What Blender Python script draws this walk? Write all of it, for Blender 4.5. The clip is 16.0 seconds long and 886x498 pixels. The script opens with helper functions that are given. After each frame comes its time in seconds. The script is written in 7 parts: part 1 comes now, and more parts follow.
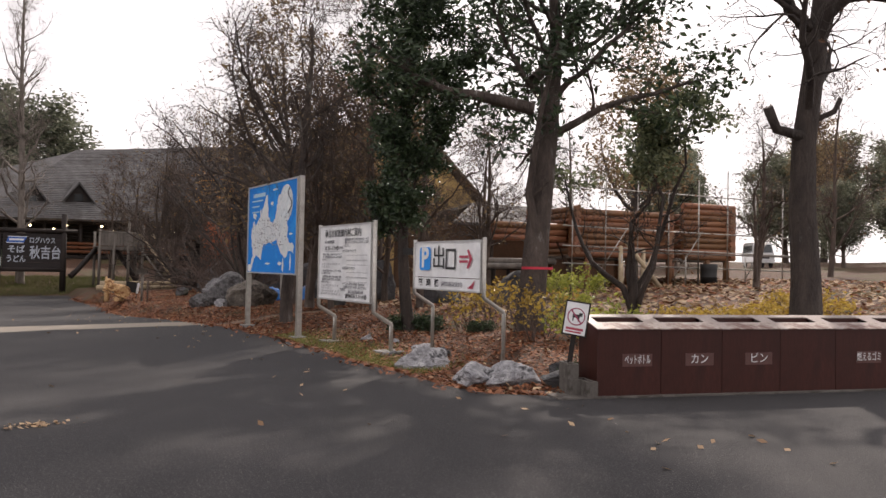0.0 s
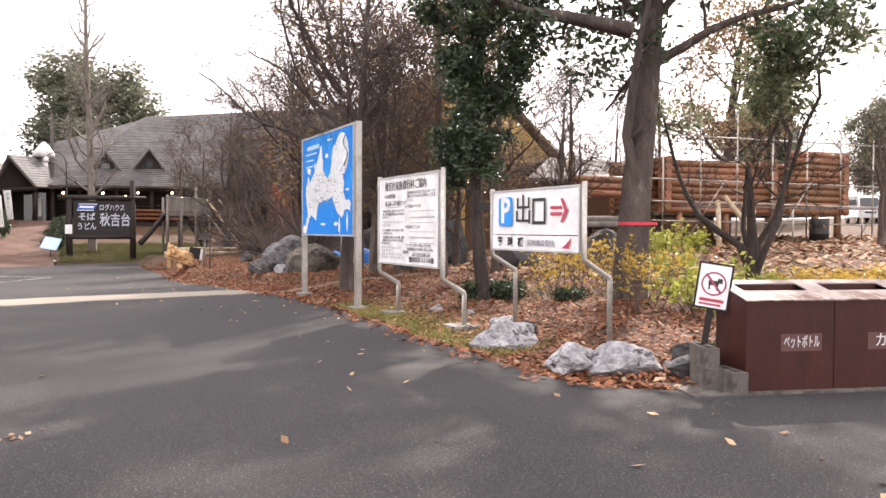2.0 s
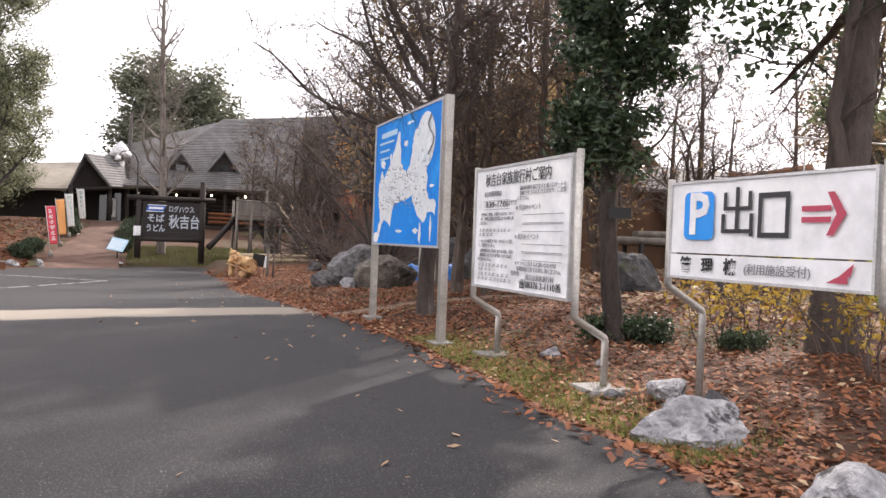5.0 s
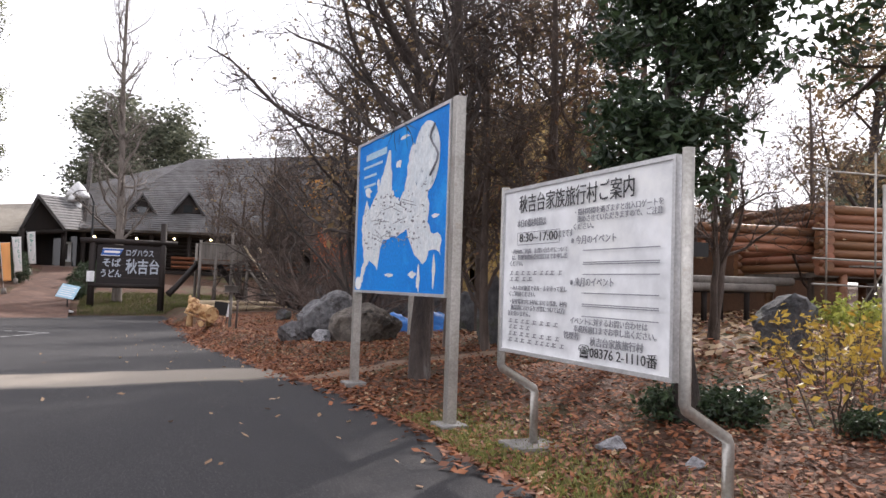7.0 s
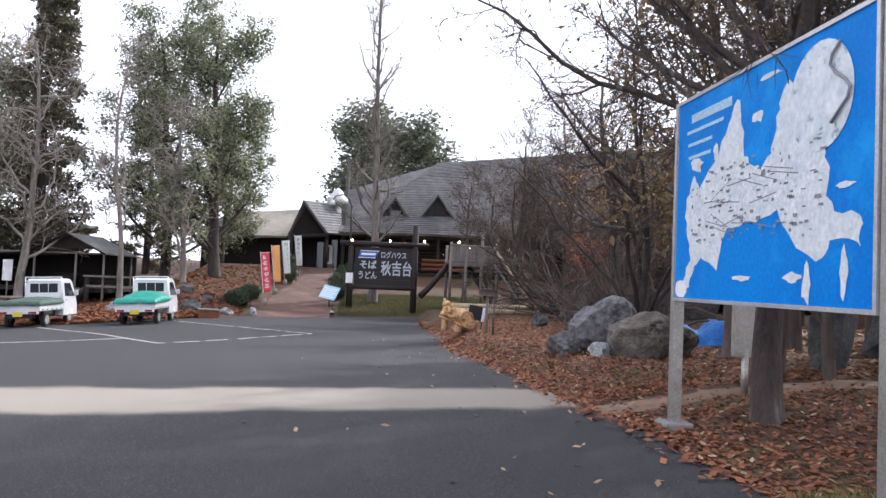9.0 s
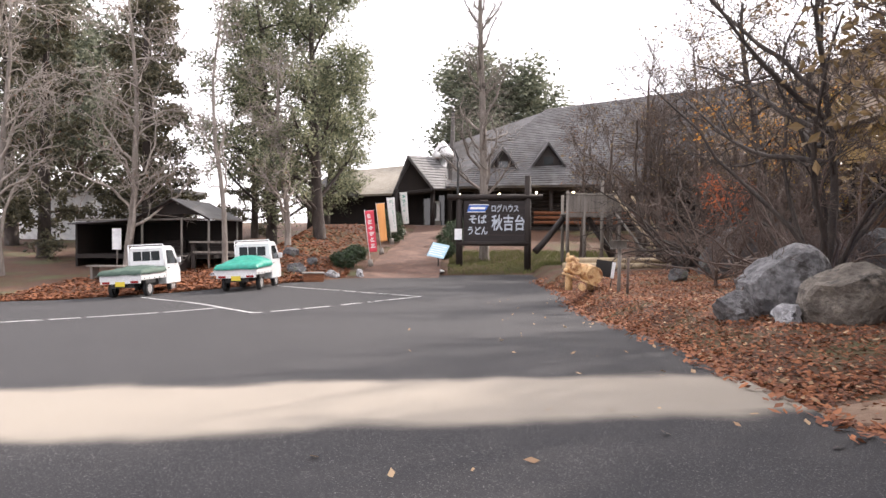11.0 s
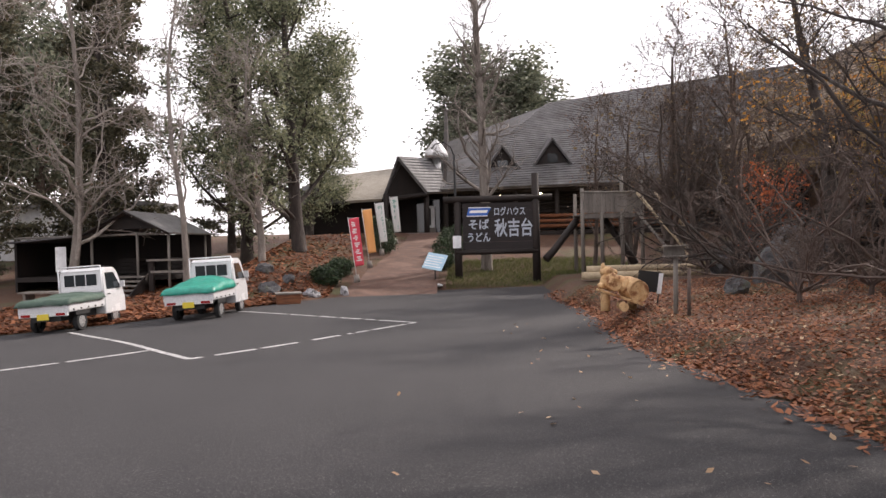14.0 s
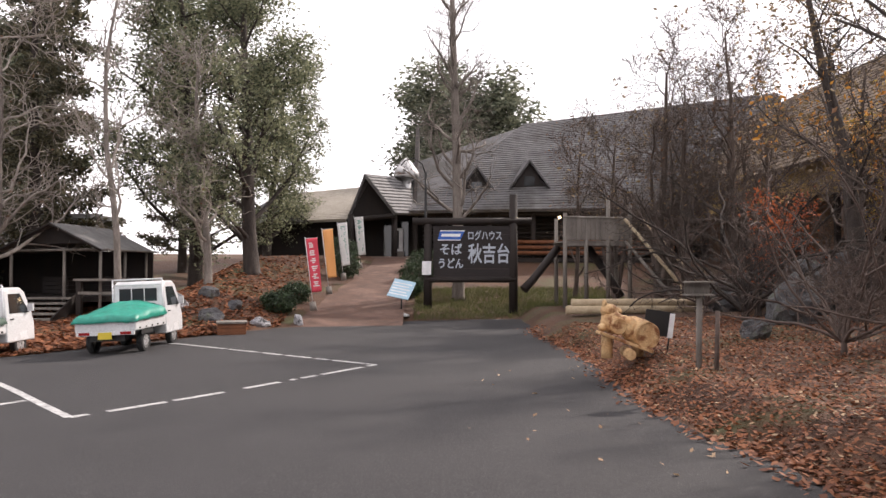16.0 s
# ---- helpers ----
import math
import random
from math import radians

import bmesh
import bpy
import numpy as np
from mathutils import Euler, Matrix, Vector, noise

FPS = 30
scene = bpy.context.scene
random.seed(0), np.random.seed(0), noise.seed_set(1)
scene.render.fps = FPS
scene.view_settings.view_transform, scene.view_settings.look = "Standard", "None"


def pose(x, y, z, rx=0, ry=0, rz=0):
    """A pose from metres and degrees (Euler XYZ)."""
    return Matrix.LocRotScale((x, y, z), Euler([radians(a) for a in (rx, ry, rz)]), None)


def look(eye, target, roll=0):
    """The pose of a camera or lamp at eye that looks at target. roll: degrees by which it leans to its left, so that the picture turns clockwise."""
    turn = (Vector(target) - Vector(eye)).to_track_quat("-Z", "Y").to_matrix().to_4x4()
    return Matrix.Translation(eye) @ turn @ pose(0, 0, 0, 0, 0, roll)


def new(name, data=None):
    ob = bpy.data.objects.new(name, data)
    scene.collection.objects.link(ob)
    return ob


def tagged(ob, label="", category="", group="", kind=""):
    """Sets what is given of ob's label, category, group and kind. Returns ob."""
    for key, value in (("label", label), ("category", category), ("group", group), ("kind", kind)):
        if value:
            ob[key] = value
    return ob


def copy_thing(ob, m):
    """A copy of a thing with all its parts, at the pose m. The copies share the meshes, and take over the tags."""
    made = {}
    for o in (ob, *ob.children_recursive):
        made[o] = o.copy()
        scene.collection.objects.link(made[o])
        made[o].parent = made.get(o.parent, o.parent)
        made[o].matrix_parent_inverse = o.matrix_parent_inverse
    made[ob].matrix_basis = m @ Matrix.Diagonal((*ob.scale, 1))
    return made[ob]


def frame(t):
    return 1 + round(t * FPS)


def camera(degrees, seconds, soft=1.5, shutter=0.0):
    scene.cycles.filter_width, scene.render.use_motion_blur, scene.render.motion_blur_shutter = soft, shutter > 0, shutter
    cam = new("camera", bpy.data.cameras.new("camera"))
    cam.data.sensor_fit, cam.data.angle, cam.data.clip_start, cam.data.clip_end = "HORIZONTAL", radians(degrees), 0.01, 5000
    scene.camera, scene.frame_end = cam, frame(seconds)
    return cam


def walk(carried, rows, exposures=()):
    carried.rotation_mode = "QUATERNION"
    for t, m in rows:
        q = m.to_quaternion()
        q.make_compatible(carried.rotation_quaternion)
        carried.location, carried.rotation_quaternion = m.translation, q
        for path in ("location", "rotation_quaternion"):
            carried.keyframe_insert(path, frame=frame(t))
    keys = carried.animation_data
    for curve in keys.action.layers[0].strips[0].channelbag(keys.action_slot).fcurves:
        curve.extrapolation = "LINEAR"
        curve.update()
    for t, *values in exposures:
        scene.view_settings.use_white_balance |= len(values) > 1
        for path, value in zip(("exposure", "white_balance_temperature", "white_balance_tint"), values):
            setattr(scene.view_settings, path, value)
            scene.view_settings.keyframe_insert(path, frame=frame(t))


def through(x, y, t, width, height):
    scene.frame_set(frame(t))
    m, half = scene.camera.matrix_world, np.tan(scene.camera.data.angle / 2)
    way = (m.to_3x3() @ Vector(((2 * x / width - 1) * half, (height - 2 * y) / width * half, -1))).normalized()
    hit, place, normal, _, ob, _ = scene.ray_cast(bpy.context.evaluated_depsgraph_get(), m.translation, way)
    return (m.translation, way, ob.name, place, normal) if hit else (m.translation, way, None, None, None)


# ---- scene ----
cam = camera(61.1, 16.0)
PATH = [
    (0, (-0.057, -1.468, 1.577), (1.031, 0.21, 1.629), 1.2),
    (0.5, (0.107, -1.085, 1.542), (1.151, 0.62, 1.594), 0.3),
    (1, (0.523, -0.553, 1.497), (1.56, 1.158, 1.488), -0.3),
    (1.5, (0.855, 0.035, 1.489), (1.83, 1.78, 1.439), 1.3),
    (2, (1.06, 0.572, 1.487), (1.986, 2.344, 1.438), 0.3),
    (2.5, (1.387, 1.205, 1.519), (2.197, 3.032, 1.446), 2.0),
    (3, (1.467, 1.701, 1.498), (2.225, 3.55, 1.434), 1.0),
    (3.5, (1.716, 2.232, 1.505), (2.468, 4.085, 1.445), -0.3),
    (4, (1.977, 2.879, 1.464), (2.717, 4.737, 1.433), 2.0),
    (4.2, (2.009, 3.12, 1.451), (2.729, 4.985, 1.422), 1.7),
    (6.3, (2.779, 5.724, 1.462), (3.59, 7.552, 1.487), 3.1),
    (6.5, (2.846, 6.051, 1.462), (3.646, 7.883, 1.525), 3.1),
    (7, (2.802, 6.56, 1.475), (3.616, 8.384, 1.577), 1.9),
    (7.5, (2.823, 7.149, 1.509), (3.656, 8.964, 1.62), 2.3),
    (8, (2.796, 7.782, 1.476), (3.645, 9.588, 1.595), 2.3),
    (8.5, (2.84, 8.498, 1.52), (3.451, 10.399, 1.626), 1.5),
    (9, (2.755, 9.255, 1.469), (2.964, 11.242, 1.555), 2.4),
    (9.5, (2.80, 10.07, 1.426), (2.763, 12.07, 1.414), 2.1),
    (12, (2.562, 13.6, 1.43), (2.492, 15.599, 1.39), -0.0),
    (12.5, (2.549, 14.51, 1.487), (2.49, 16.508, 1.452), 0.5),
    (13, (2.424, 15.29, 1.479), (2.377, 17.289, 1.448), -0.4),
    (13.5, (2.414, 16.09, 1.467), (2.364, 18.09, 1.453), -0.2),
    (14, (2.368, 16.93, 1.493), (2.309, 18.929, 1.473), -1.4),
    (14.5, (2.317, 17.748, 1.489), (2.256, 19.747, 1.515), -2.1),
    (15, (2.313, 18.493, 1.514), (2.26, 20.491, 1.56), -0.9),
    (15.5, (2.374, 19.208, 1.501), (2.327, 21.207, 1.546), -1.0),
    (16, (2.266, 20.041, 1.553), (2.293, 22.04, 1.597), 0.1),
]
walk(cam, [(t, look(eye, target, roll)) for t, eye, target, roll in PATH],
     [(0.0, -0.35, 6900, 17), (0.6, 0.4, 6900, 18), (1.5, 0.9, 6900, 18), (3.0, 0.86, 6820, 17), (4.0, 0.68, 6780, 17), (6.5, 0.28, 6400, 16), (8.0, 0.1, 6150, 15), (9.0, 0.32, 5850, 14), (9.7, 0.62, 6300, 16), (12.0, 0.74, 6580, 16), (12.5, 0.64, 6600, 17), (13.5, 0.24, 6650, 17), (14.5, -0.1, 6650, 17), (15.2, -0.22, 6650, 17), (16.0, 0.16, 6700, 17)])

# ---- light ----
SUN_AZ, SUN_EL = 48.0, 35.0            # degrees: azimuth from +y towards +x, elevation
world = bpy.data.worlds.new("sky")
scene.world = world
world.use_nodes = True
wn = world.node_tree
sky = wn.nodes.new("ShaderNodeTexSky")
sky.sky_type, sky.sun_disc = "NISHITA", False
sky.sun_elevation, sky.sun_rotation = radians(SUN_EL), radians(SUN_AZ)
sky.dust_density, sky.air_density, sky.ozone_density = 1.5, 1.0, 1.0
haze = wn.nodes.new("ShaderNodeHueSaturation")
haze.inputs["Saturation"].default_value = 0.30
wn.links.new(sky.outputs[0], haze.inputs["Color"])
cloud = wn.nodes.new("ShaderNodeMix")                 # thin even cloud over the whole sky
cloud.data_type = "RGBA"
cloud.inputs[0].default_value, cloud.inputs[7].default_value = 0.8, (12.0, 11.9, 12.2, 1)
wn.links.new(haze.outputs[0], cloud.inputs[6])
wn.links.new(cloud.outputs[2], wn.nodes["Background"].inputs[0])
wn.nodes["Background"].inputs[1].default_value = 0.14
sun_data = bpy.data.lights.new("sun", "SUN")
sun_data.energy, sun_data.angle, sun_data.color = 4.4, radians(1.2), (1.0, 0.93, 0.84)
sun = new("sun", sun_data)
_d = Vector((math.sin(radians(SUN_AZ)) * math.cos(radians(SUN_EL)), math.cos(radians(SUN_AZ)) * math.cos(radians(SUN_EL)), math.sin(radians(SUN_EL))))
sun.matrix_world = look(_d * 200, (0, 0, 0))


# ---- mesh tools ----
class Mesh:
    """Collects vertices and faces for one mesh."""

    def __init__(self):
        self.v, self.f, self.s = [], [], []

    def add(self, verts, faces, smooth=False):
        n = len(self.v)
        self.v += [tuple(p) for p in verts]
        self.f += [tuple(i + n for i in f) for f in faces]
        self.s += [smooth] * len(faces)
        return self

    def box(self, x0, y0, z0, x1, y1, z1, m=None, bevel=0.0):
        if bevel > 0:
            bm = bmesh.new()
            bmesh.ops.create_cube(bm, size=1.0)
            for v in bm.verts:
                v.co = Vector(((x0 + x1) / 2 + v.co.x * (x1 - x0), (y0 + y1) / 2 + v.co.y * (y1 - y0), (z0 + z1) / 2 + v.co.z * (z1 - z0)))
            bmesh.ops.bevel(bm, geom=bm.edges[:], offset=bevel, segments=2, affect="EDGES", profile=0.7)
            bm.verts.ensure_lookup_table()
            vs = [v.co.copy() for v in bm.verts]
            fs = [[v.index for v in f.verts] for f in bm.faces]
            bm.free()
        else:
            vs = [Vector((x, y, z)) for x in (x0, x1) for y in (y0, y1) for z in (z0, z1)]
            fs = [(0, 1, 3, 2), (4, 6, 7, 5), (0, 4, 5, 1), (2, 3, 7, 6), (0, 2, 6, 4), (1, 5, 7, 3)]
        if m is not None:
            vs = [m @ v for v in vs]
        return self.add(vs, fs)

    def tube(self, pts, radii, sides=8, caps=True, smooth=True):
        pts = [Vector(p) for p in pts]
        ref = None
        vs, fs = [], []
        for i, p in enumerate(pts):
            d = (pts[min(i + 1, len(pts) - 1)] - pts[max(i - 1, 0)])
            d = d.normalized() if d.length > 1e-9 else Vector((0, 0, 1))
            if ref is None:
                ref = d.orthogonal().normalized()
            ref = (ref - d * ref.dot(d))
            ref = ref.normalized() if ref.length > 1e-6 else d.orthogonal().normalized()
            side = d.cross(ref)
            r = radii[i] if hasattr(radii, "__len__") else radii
            for k in range(sides):
                a = 2 * math.pi * k / sides
                vs.append(p + (ref * math.cos(a) + side * math.sin(a)) * r)
        for i in range(len(pts) - 1):
            for k in range(sides):
                a, b = i * sides + k, i * sides + (k + 1) % sides
                fs.append((a, b, b + sides, a + sides))
        n = len(self.f)
        self.add(vs, fs, smooth)
        if caps:
            m = len(self.v) - len(vs)
            self.f += [tuple(m + k for k in reversed(range(sides))), tuple(m + (len(pts) - 1) * sides + k for k in range(sides))]
            self.s += [False, False]
        return self

    def prism(self, outline, a, b, axis="x"):
        """An outline in the two other axes, drawn out from a to b along axis."""
        n = len(outline)
        put = {"x": lambda u, w, t: (t, u, w), "y": lambda u, w, t: (u, t, w), "z": lambda u, w, t: (u, w, t)}[axis]
        vs = [put(u, w, a) for u, w in outline] + [put(u, w, b) for u, w in outline]
        fs = [tuple(range(n))[::-1], tuple(range(n, 2 * n))] + [(i, (i + 1) % n, n + (i + 1) % n, n + i) for i in range(n)]
        return self.add(vs, fs)

    def grid(self, xs, ys, height, smooth=True):
        nx = len(xs)
        vs = [(x, y, height(x, y)) for y in ys for x in xs]
        fs = [(j * nx + i, j * nx + i + 1, (j + 1) * nx + i + 1, (j + 1) * nx + i) for j in range(len(ys) - 1) for i in range(nx - 1)]
        return self.add(vs, fs, smooth)

    def data(self, name, material):
        me = bpy.data.meshes.new(name)
        me.from_pydata(self.v, [], self.f)
        me.polygons.foreach_set("use_smooth", self.s)
        me.materials.append(material)
        me.validate()
        me.update()
        return me


def fix(me):
    bm = bmesh.new()
    bm.from_mesh(me)
    bmesh.ops.recalc_face_normals(bm, faces=bm.faces)
    bm.to_mesh(me)
    bm.free()
    return me


def part(name, mesh, material, parent, label="", at=None, normals=True):
    me = mesh.data(name, material)
    ob = new(name, fix(me) if normals else me)
    ob.parent = parent
    if at is not None:
        ob.matrix_basis = at
    return tagged(ob, label)


def thing(name, label, category, at=None, group="", kind=""):
    """An empty at a thing's base, which carries its parts."""
    ob = new(name)
    ob.empty_display_size = 0.1
    if at is not None:
        ob.matrix_basis = at
    return tagged(ob, label, category, group, kind)


def single(name, mesh, material, label, category, at=None, group="", kind="", normals=True):
    me = mesh.data(name, material)
    ob = new(name, fix(me) if normals else me)
    if at is not None:
        ob.matrix_basis = at
    return tagged(ob, label, category, group, kind)


def structure(name, mesh, material, label, category="", normals=True):
    return single(name, mesh, material, label, category or name, kind="structure", normals=normals)


def text_mesh(words, size, material, name, depth=0.002, bold=0.0):
    """Words as a flat mesh: centred on its origin, in the xy plane."""
    cu = bpy.data.curves.new(name, "FONT")
    cu.body, cu.size, cu.extrude, cu.offset = words, size, depth, bold
    cu.align_x, cu.align_y = "CENTER", "CENTER"
    cu.resolution_u = 2
    ob = bpy.data.objects.new(name, cu)
    scene.collection.objects.link(ob)
    me = bpy.data.meshes.new_from_object(ob.evaluated_get(bpy.context.evaluated_depsgraph_get()))
    bpy.data.objects.remove(ob)
    bpy.data.curves.remove(cu)
    me.materials.clear()
    me.materials.append(material)
    return me


def letters(words, size, material, parent, at, width=None, name="lettering", bold=0.0):
    me = text_mesh(words, size, material, name, bold=bold)
    if width:
        xs = [v.co.x for v in me.vertices]
        k = width / max(1e-6, max(xs) - min(xs))
        for v in me.vertices:
            v.co.x *= k
    ob = new(name, me)
    ob.parent = parent
    ob.matrix_basis = at
    return ob


# ---- materials ----
def rgb(c, k=1.0):
    return (c[0] * k, c[1] * k, c[2] * k, 1.0)


def material(name, dark, light, scale=8.0, rough=0.7, metal=0.0, bump=0.15, fine=60.0, bump_scale=None, spots=None, spot_scale=1.2, spot_at=(0.5, 0.62), island=0.0, random=0.0, stretch=(1, 1, 1), coat=0.0, distance=0.02):
    """Two colours mixed by coarse and fine noise, larger stains of a third colour, and relief."""
    m = bpy.data.materials.new(name)
    m.use_nodes = True
    nt = m.node_tree
    b = nt.nodes["Principled BSDF"]
    co = nt.nodes.new("ShaderNodeTexCoord")
    mp = nt.nodes.new("ShaderNodeMapping")
    mp.inputs["Scale"].default_value = stretch
    nt.links.new(co.outputs["Object"], mp.inputs[0])

    def tex(s, detail=6.0, r=0.6):
        n = nt.nodes.new("ShaderNodeTexNoise")
        n.inputs["Scale"].default_value, n.inputs["Detail"].default_value, n.inputs["Roughness"].default_value = s, detail, r
        nt.links.new(mp.outputs[0], n.inputs["Vector"])
        return n.outputs["Fac"]

    def mix(fac, a, c, kind="MIX"):
        x = nt.nodes.new("ShaderNodeMix")
        x.data_type, x.blend_type = "RGBA", kind
        for key, val in ((0, fac), (6, a), (7, c)):
            if isinstance(val, (float, int)):
                x.inputs[key].default_value = val
            elif isinstance(val, tuple):
                x.inputs[key].default_value = val
            else:
                nt.links.new(val, x.inputs[key])
        return x.outputs[2]

    def ramp(v, a, c):
        r = nt.nodes.new("ShaderNodeMapRange")
        r.inputs[1].default_value, r.inputs[2].default_value = a, c
        nt.links.new(v, r.inputs[0])
        return r.outputs[0]

    coarse, grain = tex(scale), tex(fine, 4.0)
    col = mix(ramp(coarse, 0.3, 0.7), rgb(dark), rgb(light))
    col = mix(ramp(grain, 0.35, 0.75), mix(1.0, col, (0.72, 0.72, 0.72, 1), "MULTIPLY"), col)
    if spots:
        col = mix(ramp(tex(spot_scale, 8.0, 0.65), *spot_at), col, rgb(spots))
    if island or random:
        src = nt.nodes.new("ShaderNodeNewGeometry").outputs["Random Per Island"] if island else nt.nodes.new("ShaderNodeObjectInfo").outputs["Random"]
        hs = nt.nodes.new("ShaderNodeHueSaturation")
        k = island or random
        r = nt.nodes.new("ShaderNodeMapRange")
        r.inputs[3].default_value, r.inputs[4].default_value = 1 - k, 1 + k
        nt.links.new(src, r.inputs[0])
        nt.links.new(r.outputs[0], hs.inputs["Value"])
        h = nt.nodes.new("ShaderNodeMapRange")
        h.inputs[3].default_value, h.inputs[4].default_value = 0.5 + k * 0.05, 0.5 - k * 0.05
        nt.links.new(src, h.inputs[0])
        nt.links.new(h.outputs[0], hs.inputs["Hue"])
        nt.links.new(col, hs.inputs["Color"])
        col = hs.outputs[0]
    nt.links.new(col, b.inputs["Base Color"])
    rr = nt.nodes.new("ShaderNodeMapRange")
    rr.inputs[3].default_value, rr.inputs[4].default_value = max(0.03, rough - 0.12), min(1.0, rough + 0.12)
    nt.links.new(coarse, rr.inputs[0])
    nt.links.new(rr.outputs[0], b.inputs["Roughness"])
    b.inputs["Metallic"].default_value = metal
    b.inputs["Coat Weight"].default_value = coat
    if bump:
        bp = nt.nodes.new("ShaderNodeBump")
        bp.inputs["Strength"].default_value, bp.inputs["Distance"].default_value = bump, distance
        nt.links.new(tex(bump_scale or fine, 5.0), bp.inputs["Height"])
        nt.links.new(bp.outputs[0], b.inputs["Normal"])
    return m


def leaf_material(name, a, c, through=0.3, rough=0.5):
    """Leaves: each island takes a colour between two, and lets some light through."""
    m = bpy.data.materials.new(name)
    m.use_nodes = True
    nt = m.node_tree
    b = nt.nodes["Principled BSDF"]
    g = nt.nodes.new("ShaderNodeNewGeometry")
    cr = nt.nodes.new("ShaderNodeValToRGB")
    cr.color_ramp.elements[0].color, cr.color_ramp.elements[1].color = rgb(a), rgb(c)
    nt.links.new(g.outputs["Random Per Island"], cr.inputs[0])
    nt.links.new(cr.outputs[0], b.inputs["Base Color"])
    b.inputs["Roughness"].default_value = rough
    tr = nt.nodes.new("ShaderNodeBsdfTranslucent")
    nt.links.new(cr.outputs[0], tr.inputs["Color"])
    mx = nt.nodes.new("ShaderNodeMixShader")
    mx.inputs[0].default_value = through
    nt.links.new(b.outputs[0], mx.inputs[1])
    nt.links.new(tr.outputs[0], mx.inputs[2])
    nt.links.new(mx.outputs[0], nt.nodes["Material Output"].inputs["Surface"])
    return m


def plain(name, c, rough=0.5, metal=0.0, emit=0.0):
    m = bpy.data.materials.new(name)
    m.use_nodes = True
    b = m.node_tree.nodes["Principled BSDF"]
    b.inputs["Base Color"].default_value, b.inputs["Roughness"].default_value, b.inputs["Metallic"].default_value = rgb(c), rough, metal
    if emit:
        b.inputs["Emission Color"].default_value, b.inputs["Emission Strength"].default_value = rgb(c), emit
    return m


def glass_dark(name):
    m = plain(name, (0.02, 0.025, 0.028), 0.06)
    m.node_tree.nodes["Principled BSDF"].inputs["Specular IOR Level"].default_value = 0.7
    return m


EARTH = material("earth", (0.060, 0.028, 0.016), (0.13, 0.062, 0.032), 1.6, 0.95, bump=0.7, fine=22, distance=0.06, spots=(0.070, 0.072, 0.026), spot_scale=0.35, spot_at=(0.5, 0.66))
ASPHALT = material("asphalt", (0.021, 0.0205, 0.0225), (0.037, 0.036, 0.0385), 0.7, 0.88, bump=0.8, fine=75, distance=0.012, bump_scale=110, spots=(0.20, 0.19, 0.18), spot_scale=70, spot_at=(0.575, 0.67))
ROCK = material("rock", (0.20, 0.20, 0.22), (0.60, 0.60, 0.61), 4.0, 0.85, bump=1.0, fine=16, distance=0.07, spots=(0.045, 0.045, 0.05), spot_scale=3.4, spot_at=(0.55, 0.62))
MID_ROCK = material("mid_grey_rock", (0.085, 0.083, 0.088), (0.33, 0.325, 0.33), 3.2, 0.9, bump=1.0, fine=13, distance=0.08, spots=(0.055, 0.05, 0.048), spot_scale=2.6, spot_at=(0.52, 0.62))
BROWN_ROCK = material("brown_grey_rock", (0.085, 0.072, 0.060), (0.27, 0.235, 0.20), 3.0, 0.9, bump=1.0, fine=13, distance=0.08, spots=(0.05, 0.045, 0.04), spot_scale=2.6, spot_at=(0.52, 0.62))
DARK_ROCK = material("dark_rock", (0.05, 0.05, 0.055), (0.17, 0.17, 0.175), 2.4, 0.9, bump=0.9, fine=14, distance=0.06, spots=(0.07, 0.08, 0.04), spot_scale=1.6, spot_at=(0.55, 0.7))
STEEL = material("galvanised_steel", (0.42, 0.40, 0.36), (0.58, 0.56, 0.52), 5, 0.42, 0.75, 0.05, 40, spots=(0.30, 0.24, 0.17), spot_scale=3.0, spot_at=(0.6, 0.8))
ALU = material("aluminium_frame", (0.55, 0.55, 0.55), (0.7, 0.7, 0.7), 6, 0.4, 0.6, 0.03, 50)
WHITE_PANEL = material("white_panel", (0.85, 0.86, 0.87), (0.90, 0.91, 0.92), 1.5, 0.5, 0, 0, 4, spots=(0.82, 0.82, 0.80), spot_scale=0.8)
BLUE_PANEL = material("blue_panel", (0.0, 0.20, 0.70), (0.002, 0.27, 0.82), 1.2, 0.62, 0, 0.02, 30, spots=(0.02, 0.34, 0.80), spot_scale=0.9, spot_at=(0.55, 0.75))
P_BLUE = plain("sign_blue", (0.006, 0.26, 0.74), 0.4)
INK = plain("ink", (0.02, 0.02, 0.022), 0.5)
FADED_INK = plain("faded_ink", (0.22, 0.22, 0.24), 0.55)
RED_PAINT = plain("faded_red_paint", (0.42, 0.05, 0.09), 0.5)
WHITE_PAINT = material("white_paint", (0.68, 0.68, 0.68), (0.8, 0.8, 0.8), 3, 0.5, 0, 0.02, 40)
LINE_PAINT = material("worn_line_paint", (0.34, 0.34, 0.34), (0.66, 0.66, 0.65), 5, 0.8, 0, 0.3, 60, spots=(0.07, 0.07, 0.07), spot_scale=9, spot_at=(0.5, 0.66))
BIN_BROWN = material("brown_sheet_steel", (0.040, 0.012, 0.009), (0.066, 0.019, 0.014), 2.2, 0.5, 0.0, 0.08, 30, spots=(0.030, 0.010, 0.008), spot_scale=1.4, stretch=(1, 1, 0.3))
# bin top: much paler than the sides, with dark brown patches
BIN_TOP = material("pale_bin_top", (0.25, 0.20, 0.18), (0.42, 0.36, 0.33), 3.0, 0.6, 0.1, 0.1, 30, spots=(0.10, 0.04, 0.03), spot_scale=3)
